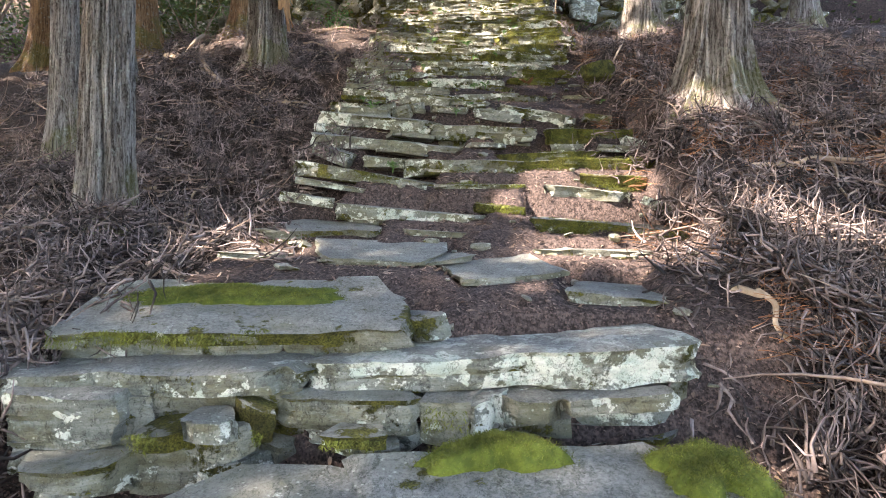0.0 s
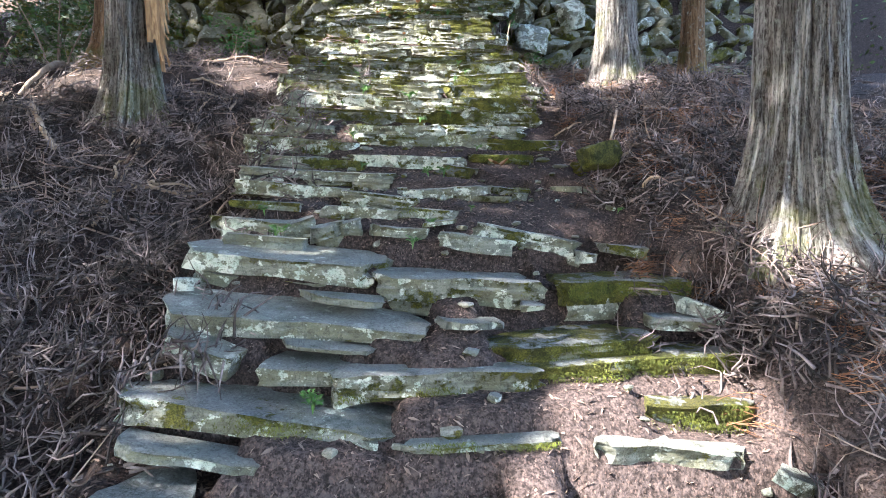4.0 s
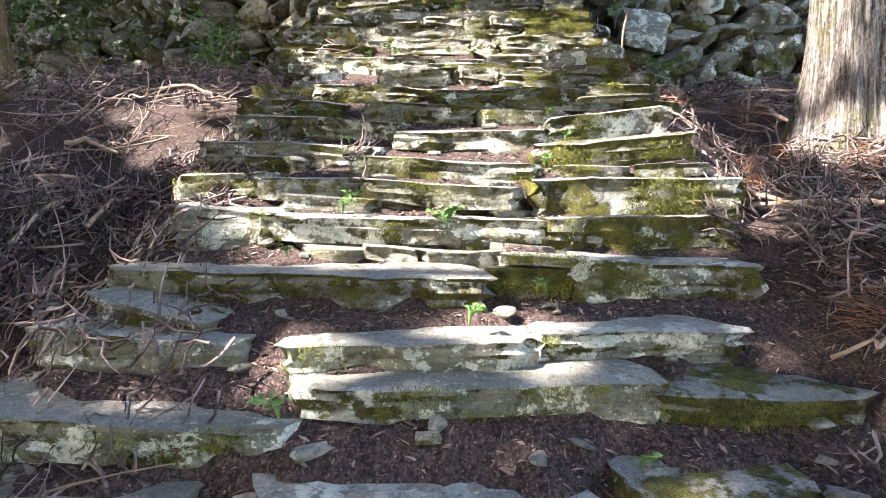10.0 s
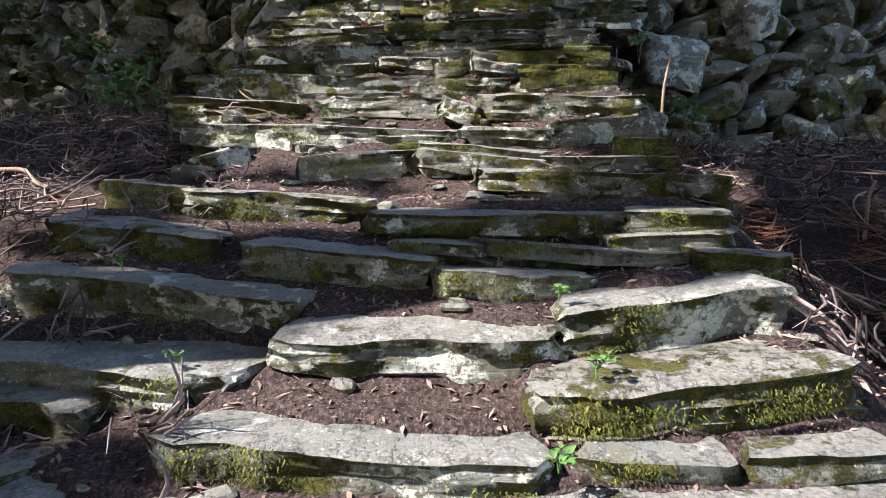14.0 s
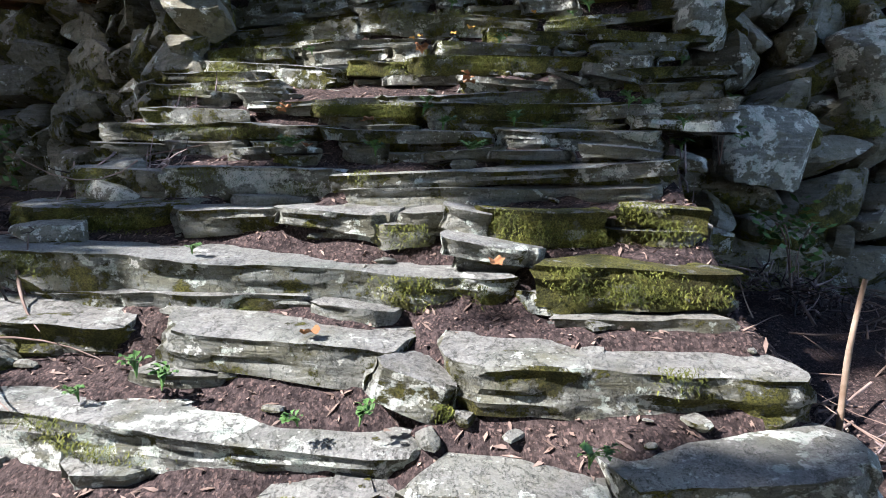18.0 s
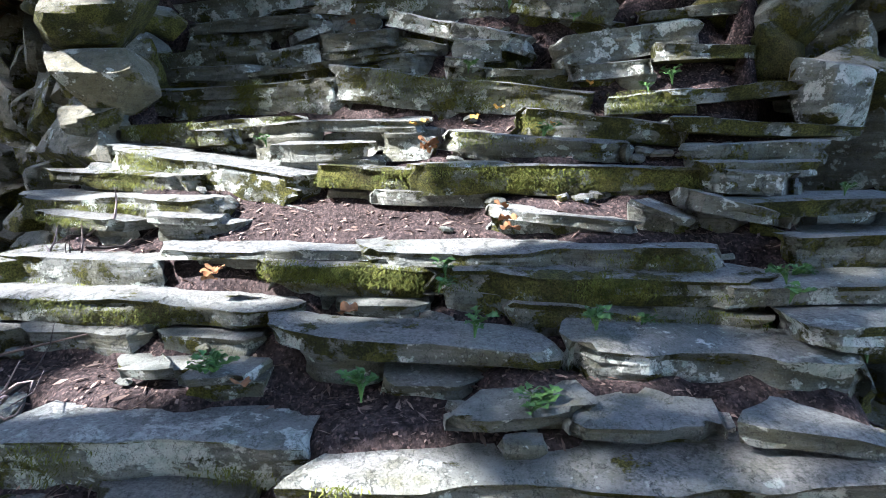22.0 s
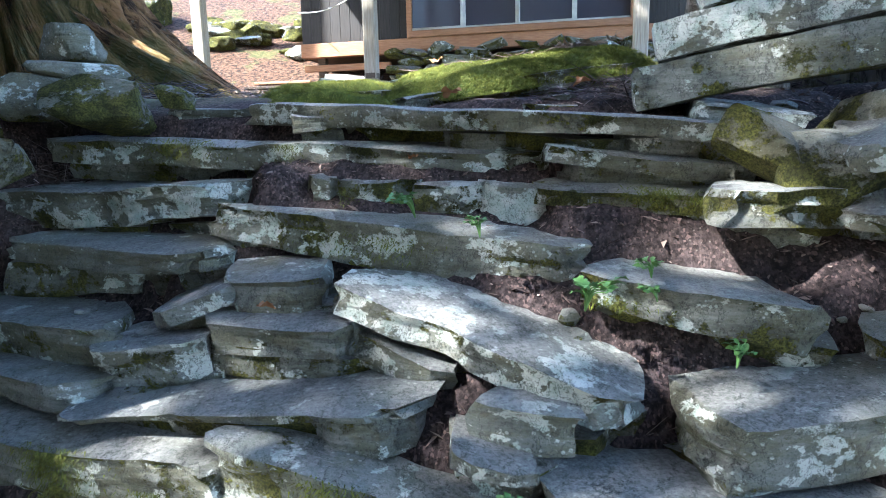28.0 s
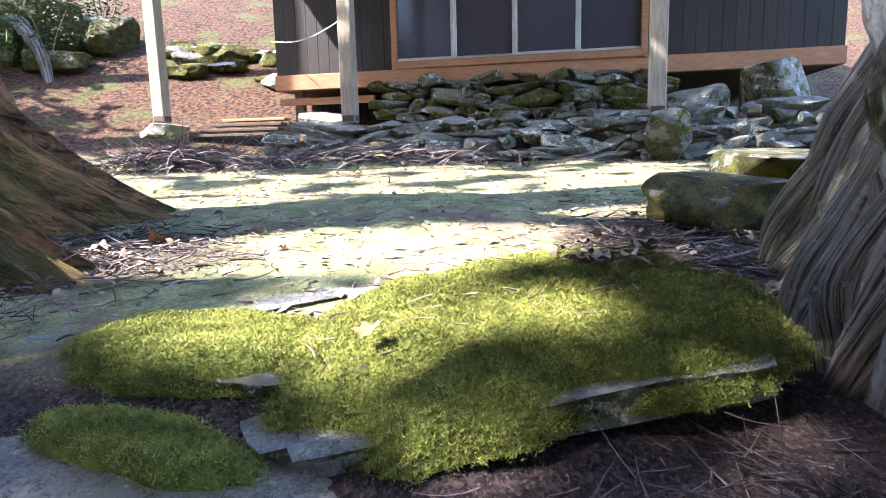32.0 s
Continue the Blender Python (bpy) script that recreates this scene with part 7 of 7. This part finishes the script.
yard_rock(-2.2, 18.65, 7.45, 0.6, 0.5, 0.22, 5, "flat stone under a veranda post", 0.1, 0.3, 0.3)
yard_rock(2.2, 12.9, 6.86, 0.75, 0.4, 0.22, 20, "mossy long rock at the yard's edge", 0.9, 0.1, 0.5)
yard_rock(2.62, 13.15, 6.93, 0.8, 0.45, 0.26, 10, "mossy long rock at the yard's edge", 0.8, 0.1, 0.6)
for k in range(26):
    rk = random.Random(k)
    x, y = -2.6 + rk.uniform(-1.0, 1.3), 22.4 + rk.uniform(-0.7, 0.8)
    high = rk.uniform(0.16, 0.34)
    yard_rock(x, y, float(soil(np.array([x]), np.array([y]))[0]) + high * 0.22, rk.uniform(0.4, 0.9), 0.45, high, rk.uniform(-30, 30), "mossy rock on the hillside", 0.95 if k % 3 else 0.2, 0.5, 0.2)
# a dark rocky bank with a fallen root below the shrubs
for k, (x, y, w, h) in enumerate(((-6.5, 22.2, 1.6, 1.1), (-5.5, 22.5, 1.5, 1.2), (-4.7, 22.9, 1.1, 0.8), (-6.0, 23.1, 1.6, 1.3), (-7.6, 22.4, 1.7, 1.4), (-5.1, 21.9, 0.7, 0.4))):
    yard_rock(x, y, float(soil(np.array([x]), np.array([y]))[0]) + h * 0.3, w, 0.9, h, 17 * k, "dark weathered boulder in the wooded bank", 0.75, 0.0, 1.0)
tagged(new("fallen_root", tube_mesh([(-5.0, 21.3, 8.25), (-5.25, 21.6, 8.9), (-5.7, 21.9, 9.45), (-6.1, 22.1, 9.6)], [0.05, 0.11, 0.13, 0.07], BARK_ROOT, "fallen_root", 12, 0.3, 3)), "bare grey root fallen down the wooded bank", "root")


def twig_heap(x, y, n, spread, seed, size=1.0):
    g = np.random.default_rng(seed)
    px, py = x + g.normal(0, spread, n), y + g.normal(0, spread * 0.5, n)
    z = soil(px, py) + g.uniform(0, 0.22, n) * size * np.exp(-((px - x) / spread / 1.5) ** 2)
    V, F = tubes(np.stack([px, py, z], 1), g.uniform(0, 6.28, n), g.normal(0, 0.3, n), g.uniform(0.15, 0.5, n) * size, g.uniform(0.003, 0.008, n) * (0.12 + 0.88 * size), 1.0 if size > 0.5 else 0.3, seed)
    tagged(new("twig_heap", make_mesh("twig_heap", V, F, FROND, 0)), "heap of dead purplish-brown twigs on the yard", "twigs", kind="stuff")


twig_heap(-1.35, 16.7, 900, 0.55, 5)
twig_heap(0.6, 16.6, 500, 1.1, 6)
twig_heap(1.55, 12.25, 220, 0.26, 7, 0.25)
twig_heap(-0.3, 12.45, 220, 0.3, 8, 0.25)
twig_heap(1.22, 11.16, 220, 0.12, 9, 0.2)
twig_heap(-0.25, 11.95, 220, 0.22, 10, 0.25)
twig_heap(-0.45, 11.5, 260, 0.14, 11, 0.22)


def board_stack():
    stack = tagged(new("board_stack"), "stack of weathered boards on the ground beside the house", "boards")
    stack.matrix_basis = pose(-1.6, 19.6, 7.35, 0, 0, -12)
    for k in range(4):
        vs, fs = box(1.3 - 0.12 * k, 0.22, 0.04, 0.1 * k, 0.03 * k, 0.06 + 0.07 * k)
        part("board", make_mesh("board", vs, fs, BEAM if k == 3 else DARKWOOD, 30), stack)


board_stack()


def rope():
    a, b = Vector((-1.05, 19.9, 8.75)), Vector((0.14, 17.9, 8.62))
    pts = [tuple(a.lerp(b, k / 6) - Vector((0, 0, 0.10 * math.sin(math.pi * k / 6)))) for k in range(7)]
    tagged(new("rope", tube_mesh(pts, [0.007] * 7, WIRE, "rope", 6)), "thin pale rope slung from the house to a post", "rope")


rope()


def yard_litter():
    """Leaf bits and twigs lying on the moss lawn."""
    g = np.random.default_rng(61)
    n = 2600
    x, y = g.uniform(-3.2, 4.2, n), 11.9 + 5.2 * g.random(n) ** 1.3
    V, F = tubes(np.stack([x, y, soil(x, y) + 0.006], 1), g.uniform(0, 6.28, n), g.normal(0.03, 0.08, n), g.uniform(0.03, 0.16, n), g.uniform(0.0012, 0.0035, n), 0.8, 61)
    tagged(new("yard_twigs", make_mesh("yard_twigs", V, F, TWIG, 0)), "scattered thin twigs on the moss lawn", "twigs", kind="stuff")
    n = 3200
    x, y = g.uniform(-3.2, 4.2, n), 11.8 + 5.4 * g.random(n) ** 1.2
    c = np.stack([x, y, soil(x, y) + 0.012], 1)
    a = g.uniform(0, 6.28, n)
    d, s = np.stack([np.cos(a), np.sin(a), g.uniform(-0.5, 0.5, n)], 1), np.stack([-np.sin(a), np.cos(a), g.uniform(-0.5, 0.5, n)], 1)
    L = g.uniform(0.008, 0.028, (n, 1))
    V = np.stack([c - d * L, c + s * L * 0.5, c + d * L, c - s * L * 0.5], 1).reshape(-1, 3)
    tagged(new("leaf_litter", make_mesh("leaf_litter", V, np.arange(len(V)).reshape(-1, 4).tolist(), LITTERLEAF, 0)), "small dry leaf bits on the moss lawn", "leaves", kind="stuff")


yard_litter()
moss_litter()


def yard_litter(x, y, wide, deep, count, seed):
    """Brown fronds, bark bits and dry leaves gathered at a tree's foot on the yard."""
    g = np.random.default_rng(seed)
    px, py = x + g.normal(0, wide, count), y + g.normal(0, deep, count)
    z = soil(px, py) + g.uniform(0.002, 0.03, count)
    V, F = tubes(np.stack([px, py, z], 1), g.uniform(0, 6.28, count), g.normal(0, 0.15, count), g.uniform(0.02, 0.10, count), g.uniform(0.0015, 0.005, count), 0.5, seed)
    tagged(new("yard_litter", make_mesh("yard_litter", V, F, FROND, 0)), "brown bark bits and fronds strewn at a tree's foot", "litter", kind="stuff")
    for k in range(26):
        fallen_leaf(float(px[k]), float(py[k]), float(z[k]) + 0.01, g.uniform(0.03, 0.07), k * 67, DRYLEAF if k % 9 == 4 else LITTERLEAF)
    for k in range(3):
        a = g.uniform(-0.6, 0.9)
        c = np.array([x + g.uniform(-0.1, 0.1), y + g.uniform(0.0, 0.35)])
        d = np.array([math.cos(a), math.sin(a)]) * g.uniform(0.12, 0.25)
        at = [c - d, c + d * 0.2 + g.normal(0, 0.03, 2), c + d]
        pts = [(float(p[0]), float(p[1]), float(soil(p[:1], p[1:])[0]) + 0.02) for p in at]
        tagged(new("fallen_stick", tube_mesh(pts, [0.009, 0.007, 0.003], TWIG, "fallen_stick", 7, 0.2, k)), "thin grey-brown stick lying in the yard's litter", "stick")


yard_litter(-0.35, 12.6, 0.36, 0.30, 1100, 301)
yard_litter(1.85, 12.35, 0.24, 0.45, 1300, 302)


def edge_rocks():
    """Rough stones along both margins of the upper steps."""
    r = random.Random(77)
    for side in (-1, 1):
        y = 8.3
        while y < (10.3 if side > 0 else 11.0):
            x = float(curve_at(MIDDLE, y)) + side * (float(curve_at(HALF, y)) + r.uniform(-0.02, 0.16))
            if side > 0:
                y_ = y - 0.35
            else:
                y_ = y
            z = float(soil(np.array([x]), np.array([y_]))[0])
            w = r.uniform(0.10, 0.22)
            wall_stone(corner, x, y_, z + 0.02, w * 1.3, w, w * r.uniform(0.45, 0.8), r.uniform(-25, 25), r, r.uniform(0.1, 0.6), r.uniform(0.1, 0.7), r.uniform(0.1, 0.6), 16)
            y += r.uniform(0.10, 0.2)


edge_rocks()


def margin_slabs():
    """Ends of slabs bedded in the soil along the right margin of the upper steps."""
    r = random.Random(41)
    y = 9.4
    while y < 10.85:
        x = float(curve_at(MIDDLE, y)) + float(curve_at(HALF, y)) - r.uniform(0.02, 0.16) - max(0, y - 10.3) * 0.3
        step(x, y - 0.2, float(stair_z(x, y - 0.2)) - r.uniform(0.0, 0.04), r.uniform(0.3, 0.6), r.uniform(0.18, 0.3), r.uniform(0.04, 0.09), r.uniform(-14, 4), r.uniform(-4, 5), r.uniform(0.1, 0.6), r.uniform(0.1, 0.7), parent=corner)
        y += r.uniform(0.09, 0.15)


margin_slabs()


# ---- stones at the left end of the top step ----
for x, y, z, w, d, h, turn, moss in ((-0.24, 11.32, 6.66, 0.26, 0.2, 0.15, 8, 0.75), (-0.05, 11.40, 6.68, 0.09, 0.09, 0.08, -10, 0.8), (-0.46, 11.62, 6.87, 0.2, 0.2, 0.13, 5, 0.1), (-0.36, 11.5, 6.77, 0.3, 0.2, 0.06, 4, 0.1), (-0.48, 11.45, 6.70, 0.24, 0.24, 0.14, 0, 0.3)):
    wall_stone(corner, x, y, z, w, d, h, turn, rr, moss, 0.15, 0.9, 4)
step(0.08, 11.42, 6.655, 0.36, 0.2, 0.05, -10, -2, 0.1, 0.4, parent=corner, warm=0.3)


def torn_bark():
    """Strips of orange bark peeling off the cedar beside the middle steps."""
    trunk = TREES[1]
    r = random.Random(12)
    for k in range(16):
        a, z, high, wide = r.uniform(-1.05, 0.05), r.uniform(0.25, 1.3), r.uniform(0.35, 0.9), r.uniform(0.012, 0.035)
        vs, fs = [], []
        for i in range(9):
            u = i / 8
            rad = 0.225 + 0.13 * math.exp(-(z + u * high) / 0.28) + 0.012 + 0.05 * (1 - u) ** 3 * r.uniform(0.3, 1.0)
            for s in (-1, 0, 1):
                b = a + s * wide * (0.4 + 0.6 * math.sin(math.pi * (0.15 + 0.8 * u))) / rad + 0.05 * math.sin(u * 5 + k)
                q = rad + (0.008 if s == 0 else 0)
                vs.append((q * math.cos(b), q * math.sin(b), z + u * high))
            if i:
                j = 3 * i
                fs += [(j - 3, j - 2, j + 1, j), (j - 2, j - 1, j + 2, j + 1)]
        part("bark_strip", make_mesh("bark_strip", vs, fs, TORN, 0), trunk, "torn strip of orange bark")


torn_bark()
